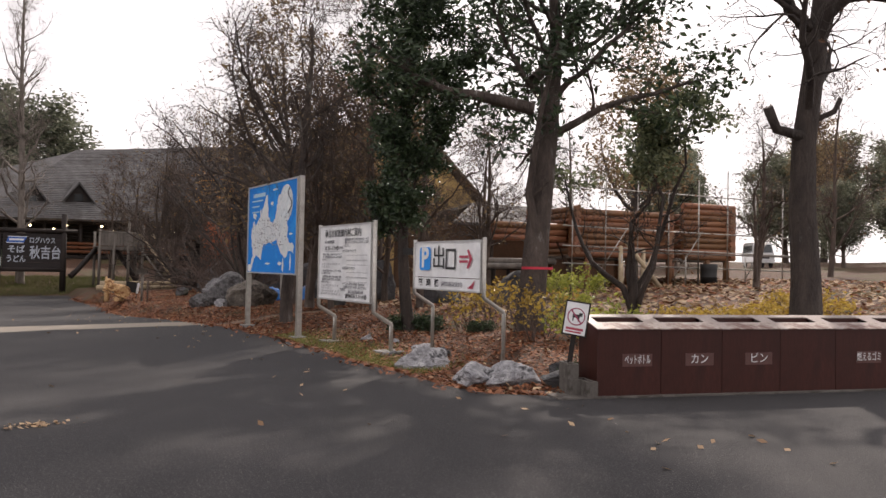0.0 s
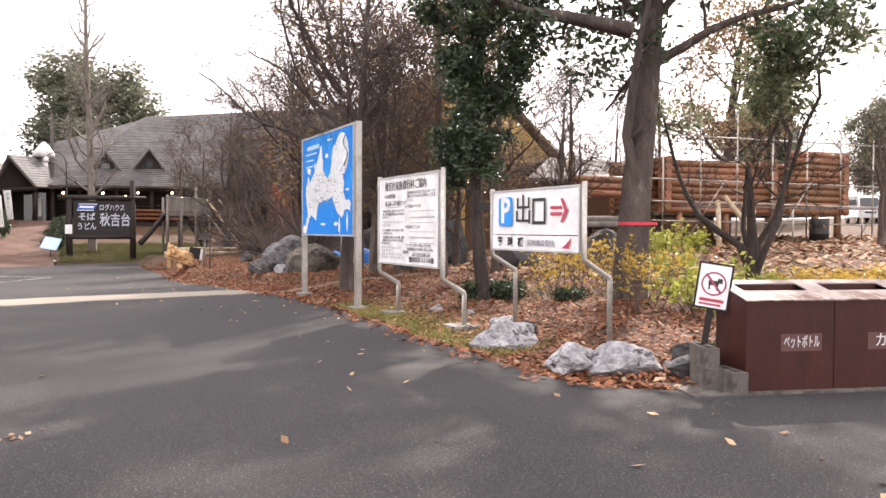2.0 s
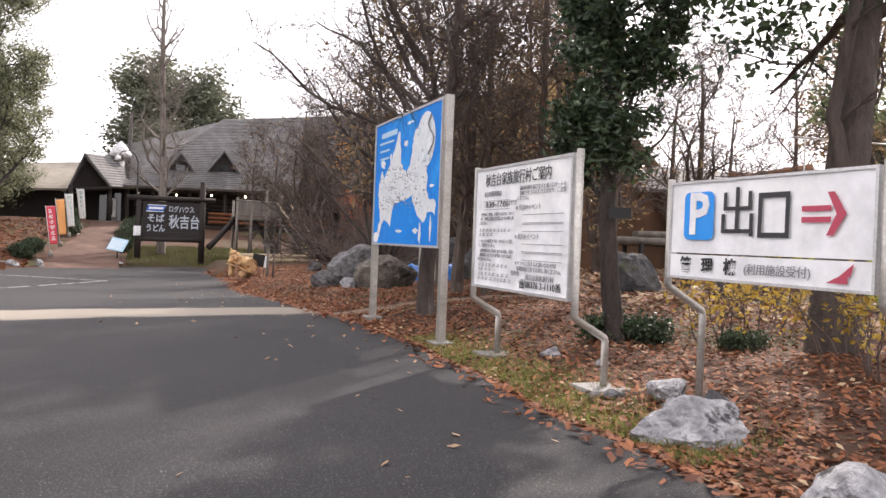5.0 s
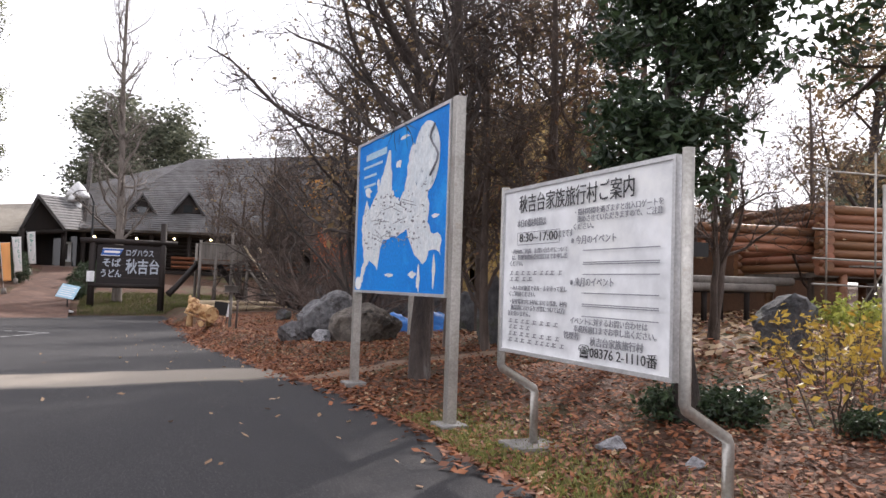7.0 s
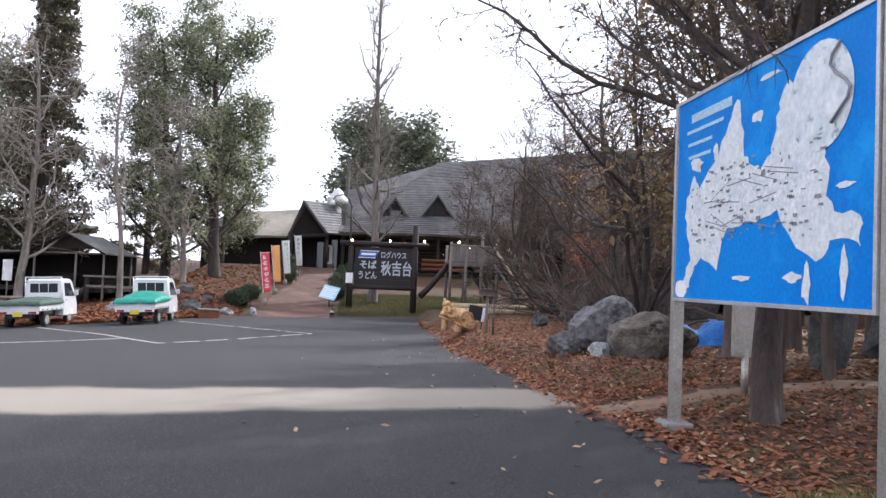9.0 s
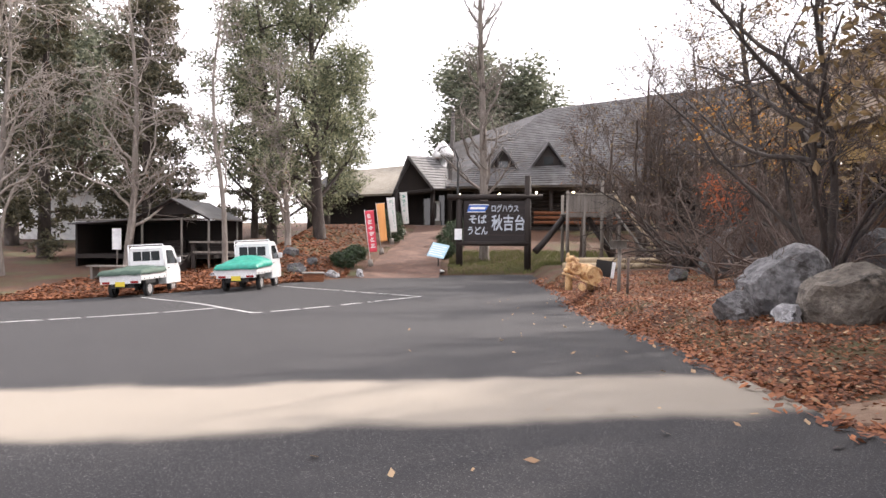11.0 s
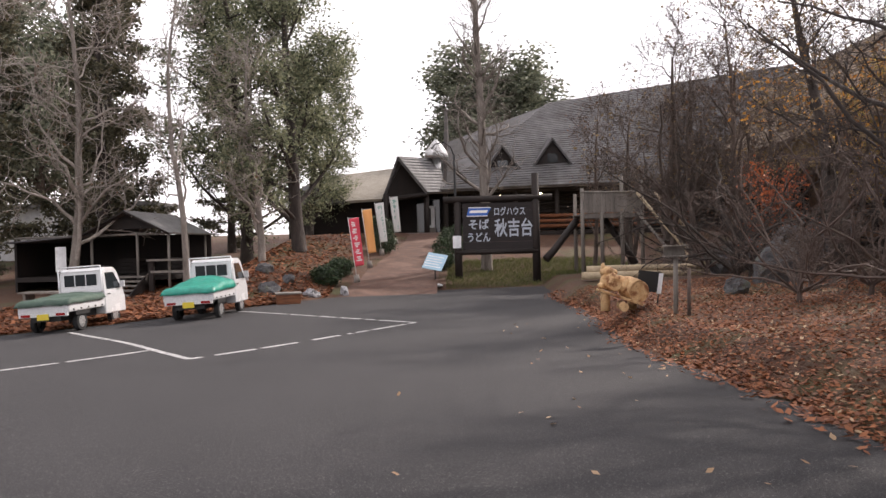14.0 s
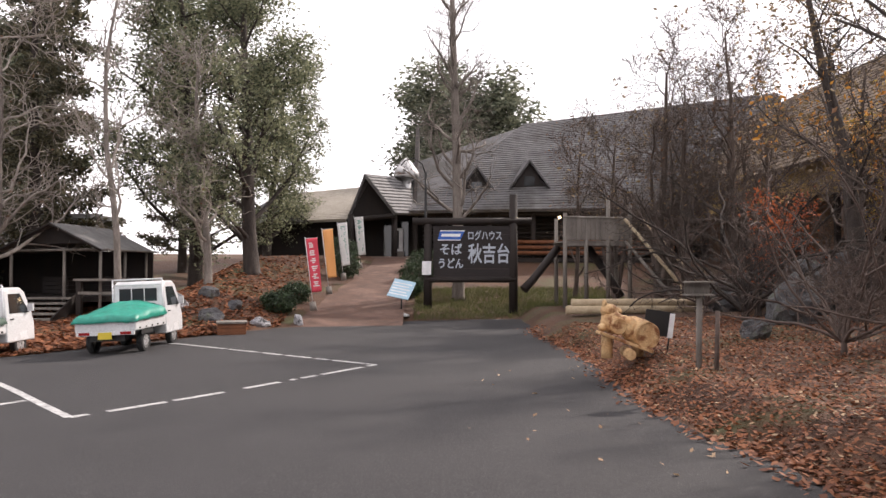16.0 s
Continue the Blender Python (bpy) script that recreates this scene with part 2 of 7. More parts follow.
BIN_LABEL = material("faded_label_patch", (0.085, 0.032, 0.026), (0.13, 0.058, 0.050), 14, 0.6, 0, 0.05, 40)
BLOCK_GREY = material("dirty_block", (0.085, 0.075, 0.066), (0.17, 0.155, 0.14), 6, 0.95, 0, 0.5, 60, spots=(0.05, 0.042, 0.036), spot_scale=5)
BLACK = plain("black", (0.012, 0.012, 0.012), 0.6)
RUBBER = material("tyre_rubber", (0.015, 0.015, 0.016), (0.03, 0.03, 0.03), 8, 0.85)
CAR_WHITE = material("white_car_paint", (0.72, 0.73, 0.74), (0.8, 0.81, 0.82), 1.5, 0.25, 0, 0.0, 30, coat=0.6)
GLASS = glass_dark("dark_glass")
TARP_GREEN = material("green_tarpaulin", (0.0, 0.22, 0.16), (0.01, 0.33, 0.24), 4, 0.45, 0, 0.5, 9, distance=0.04)
TARP_DULL = material("dull_green_canvas", (0.035, 0.075, 0.055), (0.075, 0.12, 0.09), 4, 0.7, 0, 0.5, 9, distance=0.04)
TARP_BLUE = material("blue_tarpaulin", (0.0, 0.14, 0.55), (0.02, 0.25, 0.75), 5, 0.4, 0, 0.7, 7, distance=0.06)
DARK_WOOD = material("dark_stained_wood", (0.010, 0.007, 0.006), (0.028, 0.018, 0.014), 3, 0.75, 0, 0.3, 30, stretch=(1, 1, 0.25))
SIGN_WOOD = material("weathered_sign_wood", (0.016, 0.012, 0.012), (0.034, 0.026, 0.025), 5, 0.8, 0, 0.3, 40, stretch=(0.2, 1, 1))
GREY_WOOD = material("grey_weathered_wood", (0.14, 0.125, 0.11), (0.28, 0.25, 0.22), 4, 0.85, 0, 0.35, 40, stretch=(1, 1, 0.25))
LOG_WOOD = material("varnished_log", (0.21, 0.088, 0.040), (0.36, 0.165, 0.082), 3, 0.5, 0, 0.25, 30, stretch=(0.2, 0.2, 1.5), random=0.22)
PALE_LOG = material("pale_peeled_log", (0.38, 0.29, 0.18), (0.58, 0.47, 0.32), 4, 0.8, 0, 0.3, 40)
CARVED = material("carved_log", (0.52, 0.28, 0.11), (0.80, 0.56, 0.30), 6, 0.75, 0, 0.7, 28, distance=0.03, spots=(0.22, 0.085, 0.03), spot_scale=4)
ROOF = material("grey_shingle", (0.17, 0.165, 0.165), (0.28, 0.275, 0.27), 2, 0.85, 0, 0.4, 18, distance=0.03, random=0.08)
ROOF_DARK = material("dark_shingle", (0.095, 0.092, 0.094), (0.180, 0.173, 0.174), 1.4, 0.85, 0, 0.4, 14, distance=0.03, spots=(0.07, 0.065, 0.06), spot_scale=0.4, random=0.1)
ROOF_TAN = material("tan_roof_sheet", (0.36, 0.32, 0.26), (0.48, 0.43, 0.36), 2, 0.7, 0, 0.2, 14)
ROOF_BROWN = material("brown_roof", (0.15, 0.112, 0.082), (0.25, 0.187, 0.132), 0.8, 0.9, 0, 0.4, 10)
TAN_WALL = material("ochre_wall", (0.44, 0.30, 0.11), (0.56, 0.39, 0.155), 0.6, 0.85, 0, 0.1, 12, spots=(0.30, 0.20, 0.09), spot_scale=0.3)
BROWN_WALL = material("brown_wall", (0.10, 0.055, 0.03), (0.19, 0.10, 0.055), 0.9, 0.85, 0, 0.2, 12)
RAMP = material("reddish_ramp_paving", (0.085, 0.045, 0.031), (0.15, 0.082, 0.058), 2.2, 0.9, 0, 0.4, 40, distance=0.015, spots=(0.17, 0.10, 0.075), spot_scale=0.8, spot_at=(0.5, 0.7))
CONCRETE = material("concrete", (0.24, 0.23, 0.22), (0.36, 0.35, 0.33), 4, 0.9, 0, 0.3, 50, spots=(0.14, 0.13, 0.12), spot_scale=2)
BARK = material("bark", (0.048, 0.036, 0.030), (0.13, 0.10, 0.085), 5, 0.95, 0, 1.0, 26, distance=0.05, stretch=(1, 1, 0.3), spots=(0.22, 0.21, 0.19), spot_scale=4.5, spot_at=(0.58, 0.7))
BARK_PALE = material("pale_bark", (0.13, 0.108, 0.092), (0.33, 0.29, 0.255), 4, 0.95, 0, 0.8, 22, distance=0.04, stretch=(1, 1, 0.3))
BARK_THICKET = material("brown_thicket_bark", (0.060, 0.045, 0.037), (0.17, 0.128, 0.105), 5, 0.95, 0, 0.8, 24, distance=0.04, stretch=(1, 1, 0.3))
WHIP = material("pale_whip_twig", (0.26, 0.22, 0.19), (0.48, 0.43, 0.38), 4, 0.9, 0, 0.4, 22, distance=0.03)
BARK_DARK = material("dark_bark", (0.028, 0.021, 0.018), (0.085, 0.066, 0.056), 5, 0.95, 0, 1.0, 24, distance=0.05, stretch=(1, 1, 0.3), spots=(0.13, 0.125, 0.12), spot_scale=4, spot_at=(0.6, 0.72))
TWIG = material("brown_twigs", (0.075, 0.053, 0.044), (0.165, 0.12, 0.10), 3, 0.9, 0, 0.3, 20)
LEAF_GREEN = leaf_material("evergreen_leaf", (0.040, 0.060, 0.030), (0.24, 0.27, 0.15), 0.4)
# evergreen leaf greyed and lifted: distance haze put into the colour
LEAF_HAZE = leaf_material("hazed_evergreen_leaf", (0.065, 0.078, 0.055), (0.27, 0.285, 0.20), 0.45)
# paler evergreen leaf: sun shining through the crown is put into its colour
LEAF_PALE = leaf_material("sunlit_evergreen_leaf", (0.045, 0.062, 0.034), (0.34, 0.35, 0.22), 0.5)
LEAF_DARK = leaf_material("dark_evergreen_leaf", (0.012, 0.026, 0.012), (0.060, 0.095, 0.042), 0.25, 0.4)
LEAF_OLIVE = leaf_material("olive_brown_leaf", (0.12, 0.085, 0.042), (0.30, 0.21, 0.11), 0.45)
LEAF_BROWN = leaf_material("dry_brown_leaf", (0.10, 0.05, 0.026), (0.24, 0.13, 0.07), 0.3)
LEAF_YELLOW = leaf_material("yellow_leaf", (0.32, 0.20, 0.03), (0.55, 0.40, 0.08), 0.4)
LEAF_LIME = leaf_material("lime_leaf", (0.20, 0.24, 0.04), (0.45, 0.46, 0.10), 0.4)
LEAF_ORANGE = leaf_material("orange_leaf", (0.40, 0.16, 0.03), (0.60, 0.30, 0.06), 0.4)
LEAF_RED = leaf_material("red_maple_leaf", (0.30, 0.07, 0.03), (0.50, 0.16, 0.06), 0.4)
LEAF_CONIFER = leaf_material("conifer_spray", (0.035, 0.040, 0.024), (0.17, 0.15, 0.09), 0.38)
LITTER_RED = leaf_material("russet_leaf_litter", (0.085, 0.026, 0.012), (0.33, 0.125, 0.052), 0.15, 0.8)
LITTER_PALE = leaf_material("pale_leaf_litter", (0.22, 0.13, 0.07), (0.50, 0.36, 0.22), 0.2, 0.8)
GRASS = leaf_material("grass_blade", (0.10, 0.12, 0.03), (0.26, 0.27, 0.08), 0.3)
GRASS_DARK = leaf_material("mossy_grass_blade", (0.045, 0.055, 0.016), (0.15, 0.16, 0.05), 0.3)
LAMP_GLOW = plain("warm_bulb", (1.0, 0.72, 0.40), 0.4, emit=18.0)
RED_TAPE = plain("red_tape", (0.55, 0.03, 0.06), 0.5)
PLATE = plain("yellow_plate", (0.62, 0.48, 0.04), 0.5)
LAMP_RED = plain("red_lens", (0.25, 0.01, 0.01), 0.25)
FLAG_RED = plain("red_cloth", (0.62, 0.06, 0.09), 0.8)
FLAG_ORANGE = plain("orange_cloth", (0.75, 0.35, 0.12), 0.8)
FLAG_WHITE = plain("white_cloth", (0.72, 0.72, 0.70), 0.8)
FLAG_GREEN = plain("green_cloth_print", (0.05, 0.30, 0.22), 0.8)
BOARD_BLUE = plain("pale_blue_board", (0.36, 0.55, 0.66), 0.5)
SIGN_PINK = plain("no_entry_ring", (0.30, 0.05, 0.10), 0.5)

BIN_BROWN.node_tree.nodes["Principled BSDF"].inputs["Specular IOR Level"].default_value = 0.25
BLUE_PANEL.node_tree.nodes["Principled BSDF"].inputs["Specular IOR Level"].default_value = 0.2
ASPHALT.node_tree.nodes["Principled BSDF"].inputs["Specular IOR Level"].default_value = 0.4
# asphalt: a pale tan strip across it, with frayed edges
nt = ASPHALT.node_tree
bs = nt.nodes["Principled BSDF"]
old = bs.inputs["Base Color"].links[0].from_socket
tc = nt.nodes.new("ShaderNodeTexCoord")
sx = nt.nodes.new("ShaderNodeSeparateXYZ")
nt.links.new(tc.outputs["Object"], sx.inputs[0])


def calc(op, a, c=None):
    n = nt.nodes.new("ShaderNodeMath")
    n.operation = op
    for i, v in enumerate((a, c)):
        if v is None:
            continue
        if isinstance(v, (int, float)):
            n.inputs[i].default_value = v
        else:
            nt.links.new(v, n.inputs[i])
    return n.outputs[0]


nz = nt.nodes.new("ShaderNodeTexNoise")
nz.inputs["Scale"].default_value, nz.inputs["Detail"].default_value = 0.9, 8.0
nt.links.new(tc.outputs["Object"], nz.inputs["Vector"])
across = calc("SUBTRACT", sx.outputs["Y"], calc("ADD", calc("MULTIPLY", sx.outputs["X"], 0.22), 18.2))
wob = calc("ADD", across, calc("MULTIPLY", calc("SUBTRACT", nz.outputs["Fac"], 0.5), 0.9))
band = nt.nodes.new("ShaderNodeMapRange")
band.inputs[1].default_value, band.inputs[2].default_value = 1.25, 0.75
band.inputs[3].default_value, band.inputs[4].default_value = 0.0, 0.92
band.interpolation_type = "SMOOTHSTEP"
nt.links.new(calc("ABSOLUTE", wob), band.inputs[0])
tan_strip = nt.nodes.new("ShaderNodeMix")
tan_strip.data_type = "RGBA"
tan_strip.inputs[7].default_value = (0.29, 0.255, 0.21, 1)
nt.links.new(band.outputs[0], tan_strip.inputs[0])
nt.links.new(old, tan_strip.inputs[6])
nt.links.new(tan_strip.outputs[2], bs.inputs["Base Color"])

# ---- ground ----
def smooth(a, b, v):
    u = min(1.0, max(0.0, (v - a) / (b - a)))
    return u * u * (3 - 2 * u)


def road_z(y, x=0.0):
    """The car park dips away from the start, and falls to the side where the trucks stand."""
    return -0.58 * smooth(16, 33, y) - 0.05 * min(7.0, max(0.0, -x - 4.6)) * smooth(30, 36, y)


BACK = [(-60, 30.0), (-14, 36.5), (-8, 39.2), (-4.5, 42.6), (-3.3, 45.2), (0.8, 48.6), (5.6, 50.1), (9, 50.5), (200, 50.5)]


def back_y(x):
    """The far edge of the car park."""
    for (x0, y0), (x1, y1) in zip(BACK, BACK[1:]):
        if x <= x1:
            return y0 + (y1 - y0) * (x - x0) / (x1 - x0)
    return BACK[-1][1]


def edge_x(y):
    """The car park's edge beside the planted bank; behind the start of the bank it turns away to the right."""
    if y > 6.2:
        return 5.62 + 0.12 * math.sin(y * 0.55) + 0.05 * math.sin(y * 2.3 + 1)
    return 5.62 + (6.2 - y) * 1.25 if y > 5.34 else 6.69 + (5.34 - y) * 3.0


def ground_z(x, y):
    base = road_z(y, x)
    side = x - edge_x(y)
    if y < 5.34:
        side *= 0.33
    k = 0.20 + 0.28 * smooth(18, 27, y)
    rise = k * smooth(-0.1, 2.2 - 1.3 * smooth(18, 27, y), side) + 0.052 * max(0.0, side - 1.5)
    rise = min(rise, 3.4)
    beyond = y - back_y(x)
    bank = (0.062 + 0.11 * smooth(-9.5, -6.0, x)) * max(0.0, beyond)
    bank = min(bank, 2.65) + 0.02 * max(0.0, beyond - 16)
    out = max(rise, bank) if bank > 0 else rise
    soft = 0.05 * noise.noise((x * 0.5, y * 0.5, 0)) + 0.02 * noise.noise((x * 1.7, y * 1.7, 3))
    if side < -0.1 and beyond < 0:
        return base - 0.06
    return base + out + soft * smooth(0, 1.5, max(side, beyond)) - 0.02


def steps(a, b, d):
    n = int(round((b - a) / d))
    return [a + (b - a) * i / n for i in range(n)]


gx = [-2500, -900, -350, -150] + steps(-90, -24, 6) + steps(-24, 3, 1.0) + steps(3, 14, 0.35) + steps(14, 40, 1.0) + steps(40, 100, 6) + [100, 160, 350, 900, 2500]
gy = [-2500, -900, -300, -100] + steps(-60, -6, 6) + steps(-6, 2, 1.0) + steps(2, 40, 0.4) + steps(40, 66, 0.8) + steps(66, 110, 4) + [110, 150, 350, 900, 2500]


def land_z(x, y):
    if abs(x) > 140 or y > 140 or y < -140:
        return 3.0 if y > 0 and x > -100 else -0.3
    return ground_z(x, y)


structure("ground", Mesh().grid(gx, gy, land_z), EARTH, "earth bank and woodland floor under fallen leaves", "ground", normals=False)

road = Mesh()
rows = []
for y in steps(-60, 4.9, 1.0) + steps(4.9, 50.0, 0.25):
    xr = min(edge_x(y), 60) + (0.09 * noise.noise((0.3, y * 2.1, 0)) if y > 6.2 else 0)
    xl = -60.0
    if y > 30:
        for (x0, y0), (x1, y1) in zip(BACK, BACK[1:]):
            if y0 <= y <= y1:
                xl = x0 + (x1 - x0) * (y - y0) / max(1e-6, y1 - y0)
    xl += 0.1 * noise.noise((5, y * 1.7, 0))
    rows.append([(x, y, road_z(y, x) + 0.012) for x in (xl + (xr - xl) * (1 - (1 - i / 48) ** 1.6) for i in range(49))])
road.add([p for r in rows for p in r], [(j * 49 + i, j * 49 + i + 1, (j + 1) * 49 + i + 1, (j + 1) * 49 + i) for j in range(len(rows) - 1) for i in range(48)], True)
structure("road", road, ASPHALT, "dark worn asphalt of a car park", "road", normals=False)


def ribbon(a, b, width, lift, skip=0.0, seed=0):
    """A painted line on the car park from a to b, with worn gaps."""
    m = Mesh()
    rnd = random.Random(seed)
    a, b = Vector(a), Vector(b)
    n = max(2, int((b - a).length / 0.14))
    s = (b - a).normalized()
    q = Vector((-s.y, s.x)) * width / 2
    for i in range(n):
        if rnd.random() < skip:
            continue
        p0, p1 = a.lerp(b, i / n), a.lerp(b, (i + 1) / n)
        vs = [(p.x + o.x, p.y + o.y, road_z(p.y, p.x) + lift) for p, o in ((p0, -q), (p1, -q), (p1, q), (p0, q))]
        m.add(vs, [(0, 1, 2, 3)])
    return m


for k, (a, b, skip) in enumerate([((-2.69, 30.4), (-8.6, 37.3), 0.06), ((1.05, 36.1), (-5.0, 40.7), 0.03), ((-2.69, 30.4), (1.05, 36.1), 0.3), ((-5.43, 29.42), (-4.05, 31.84), 0.05), ((-8.2, 24.6), (-5.43, 29.42), 0.15)]):
    ob = structure("parking_line", ribbon(a, b, 0.13, 0.018, skip, k), LINE_PAINT, "worn white parking line painted on asphalt", "road marking", normals=False)

# ramp up to the log house
ramp = Mesh()
rows = []
for i in range(41):
    t = i / 40
    y = 46.6 + 17.0 * t
    xm = -0.75 + 0.35 * t
    w = 1.95 - 0.55 * t
    z = -0.60 + 2.64 * min(1, t * 1.05)
    rows.append([(xm + w * s, y - 0.35 * (1 - s) * (1 - t), z + 0.03) for s in (-1, -0.5, 0, 0.5, 1)])
RAMP_ROWS = rows
ramp.add([p for r in rows for p in r], [(j * 5 + i, j * 5 + i + 1, (j + 1) * 5 + i + 1, (j + 1) * 5 + i) for j in range(40) for i in range(4)], True)
structure("ramp", ramp, RAMP, "reddish paved ramp that climbs to a log house", "path", normals=False)


def litter(name, count, where, mat, size, seed, label, lift=0.015):
    """Fallen leaves, lying at all angles on the ground."""
    rnd = random.Random(seed)
    m = Mesh()
    vs, fs = [], []
    for _ in range(count):
        x, y = where(rnd)
        z = max(ground_z(x, y), road_z(y, x) + 0.012 if x < edge_x(y) and y < back_y(x) else -9) + lift * rnd.random() + 0.004
        a, s = rnd.random() * 6.283, size * (0.6 + 0.8 * rnd.random())
        u = Vector((math.cos(a), math.sin(a), rnd.uniform(-0.5, 0.5))) * s
        w = Vector((-math.sin(a), math.cos(a), rnd.uniform(-0.5, 0.5))) * s * 0.55
        c = Vector((x, y, z + 0.25 * s))
        n = len(vs)
        vs += [c - u, c + w - u * 0.1, c + u, c - w - u * 0.1]
        fs += [(n, n + 1, n + 2), (n, n + 2, n + 3)]
    m.add(vs, fs)
    return single(name, m, mat, label, "leaves", kind="stuff", normals=False)


def trail_y(x):
    """A trodden path of bare sandy ground over the bank."""
    return 18.55 + 0.10 * (x - 5.6) + 0.25 * math.sin(x * 0.9)


trail = Mesh()
rows = []
for i in range(40):
    x = 5.45 + 0.25 * i
    w = 0.55 + 0.12 * noise.noise((x, 0, 4))
    rows.append([(x, trail_y(x) + w * k / 3, ground_z(x, trail_y(x) + w * k / 3) + 0.022 - 0.012 * abs(k)) for k in range(-3, 4)])
trail.add([p for r in rows for p in r], [(j * 7 + i + 1, j * 7 + i, (j + 1) * 7 + i, (j + 1) * 7 + i + 1) for j in range(39) for i in range(6)], True)
structure("sand_path", trail, material("trodden_sand", (0.16, 0.095, 0.060), (0.28, 0.19, 0.13), 2.5, 0.95, 0, 0.5, 40, distance=0.02), "trodden sandy path over a leafy bank", "path", normals=False)


def on_bank(rnd):
    y = 5.7 + 36.2 * rnd.random() ** 1.15
    x = edge_x(max(y, 5.4)) + 0.05 + 7.5 * rnd.random() ** 1.5
    if abs(y - trail_y(x)) < 0.42 and rnd.random() < 0.8:
        y += 0.95
    return x, y


def far_bank(rnd):
    y = 5.5 + 26 * rnd.random()
    return 11 + 19 * rnd.random(), y


def by_the_kerb(rnd):
    return 0.62 + rnd.gauss(0, 0.13), 6.6 + rnd.gauss(0, 0.07)


def on_edge(rnd):
    y = 6.0 + 39.3 * rnd.random()
    return edge_x(y) - 0.02 + abs(rnd.gauss(0, 0.14)) * (1 if rnd.random() < 0.6 else -1), y


def on_road(rnd):
    y = 2 + 34 * rnd.random()
    return edge_x(max(5.4, y)) - abs(rnd.gauss(0, 1.6)) - 0.1, y


def near_shed(rnd):
    x = -14 + 11 * rnd.random()
    return x, back_y(x) + 0.2 + 15 * rnd.random() ** 1.6


litter("fallen_leaves", 80000, on_bank, LITTER_RED, 0.034, 1, "russet fallen leaves covering the bank", 0.03)
litter("fallen_leaves", 4600, on_bank, LITTER_PALE, 0.036, 2, "pale dry fallen leaves scattered on the bank", 0.04)
litter("fallen_leaves", 9000, far_bank, LITTER_PALE, 0.10, 3, "pale dry fallen leaves under the far trees", 0.04)
litter("fallen_leaves", 5000, far_bank, LITTER_RED, 0.10, 6, "russet fallen leaves under the far trees", 0.04)
litter("fallen_leaves", 2500, on_edge, LITTER_RED, 0.05, 4, "russet leaves drifted along the asphalt edge", 0.02)
litter("fallen_leaves", 130, on_road, LITTER_PALE, 0.04, 5, "single pale leaves blown onto the asphalt", 0.0)
litter("leaf_patch", 60, by_the_kerb, LITTER_PALE, 0.03, 8, "small patch of orange dead leaves on asphalt", 0.0)
litter("fallen_leaves", 16000, near_shed, LITTER_RED, 0.08, 7, "orange brown leaves in front of a shed", 0.05)


def tufts(name, count, where, mat, size, seed, label):
    rnd = random.Random(seed)
    vs, fs = [], []
    for _ in range(count):
        x, y = where(rnd)
        z = ground_z(x, y)
        a, lean = rnd.random() * 6.283, rnd.uniform(0.1, 0.7)
        h = size * (0.5 + rnd.random())
        d = Vector((math.cos(a), math.sin(a), 0))
        q = Vector((-d.y, d.x, 0)) * 0.006
        p = Vector((x, y, z))
        n = len(vs)
        vs += [p - q, p + q, p + d * h * lean * 0.5 + Vector((0, 0, h * 0.7)), p + d * h * lean + Vector((0, 0, h))]
        fs += [(n, n + 1, n + 2), (n + 1, n + 3, n + 2)]
    m = Mesh().add(vs, fs)
    return single(name, m, mat, label, "grass", kind="stuff", normals=False)


def verge(rnd):
    y = 8.0 + 6.5 * rnd.random()
    return edge_x(y) + 0.1 + abs(rnd.gauss(0, 0.45)), y


def moss_bank(rnd):
    x = 1.5 + 9 * rnd.random()
    return x, back_y(x) + 0.1 + 6 * rnd.random()


tufts("grass", 9000, verge, GRASS, 0.06, 1, "short yellow-green grass on the verge under the signs")
tufts("grass", 20000, moss_bank, GRASS_DARK, 0.14, 2, "short mossy grass on the bank behind a sign")


# ---- stones ----
def rock(name, label, x, y, sx, sy, sz, seed, mat=ROCK, turn=0.0, sink=0.25, group=""):
    bm = bmesh.new()
    bmesh.ops.create_icosphere(bm, subdivisions=4 if max(sx, sz) > 0.35 else 3, radius=1.0)
    rnd = random.Random(seed)
    cuts = [(Vector((rnd.gauss(0, 1), rnd.gauss(0, 1), rnd.gauss(0.2, 0.8))).normalized(), rnd.uniform(0.50, 0.86)) for _ in range(15)]
    off = Vector((seed * 3.1, seed * 1.7, seed))
    for v in bm.verts:
        p = v.co.copy()
        for n, d in cuts:
            e = p.dot(n) - d
            if e > 0:
                p -= n * e * 0.97
        p += p.normalized() * (0.16 * noise.noise(p * 1.4 + off) + 0.07 * noise.noise(p * 4.0 + off) + 0.045 * noise.noise(p * 9 + off))
        v.co = Vector((p.x * sx, p.y * sy, p.z * sz))
    me = bpy.data.meshes.new(name)
    bm.to_mesh(me)
    bm.free()
    me.materials.append(mat)
    me.polygons.foreach_set("use_smooth", [False] * len(me.polygons))
    ob = new(name, me)
    ob.matrix_basis = pose(x, y, ground_z(x, y) + sz * (1 - 2 * sink) * 0.75, 0, 0, turn)
    return tagged(ob, label, "rock", group, "")


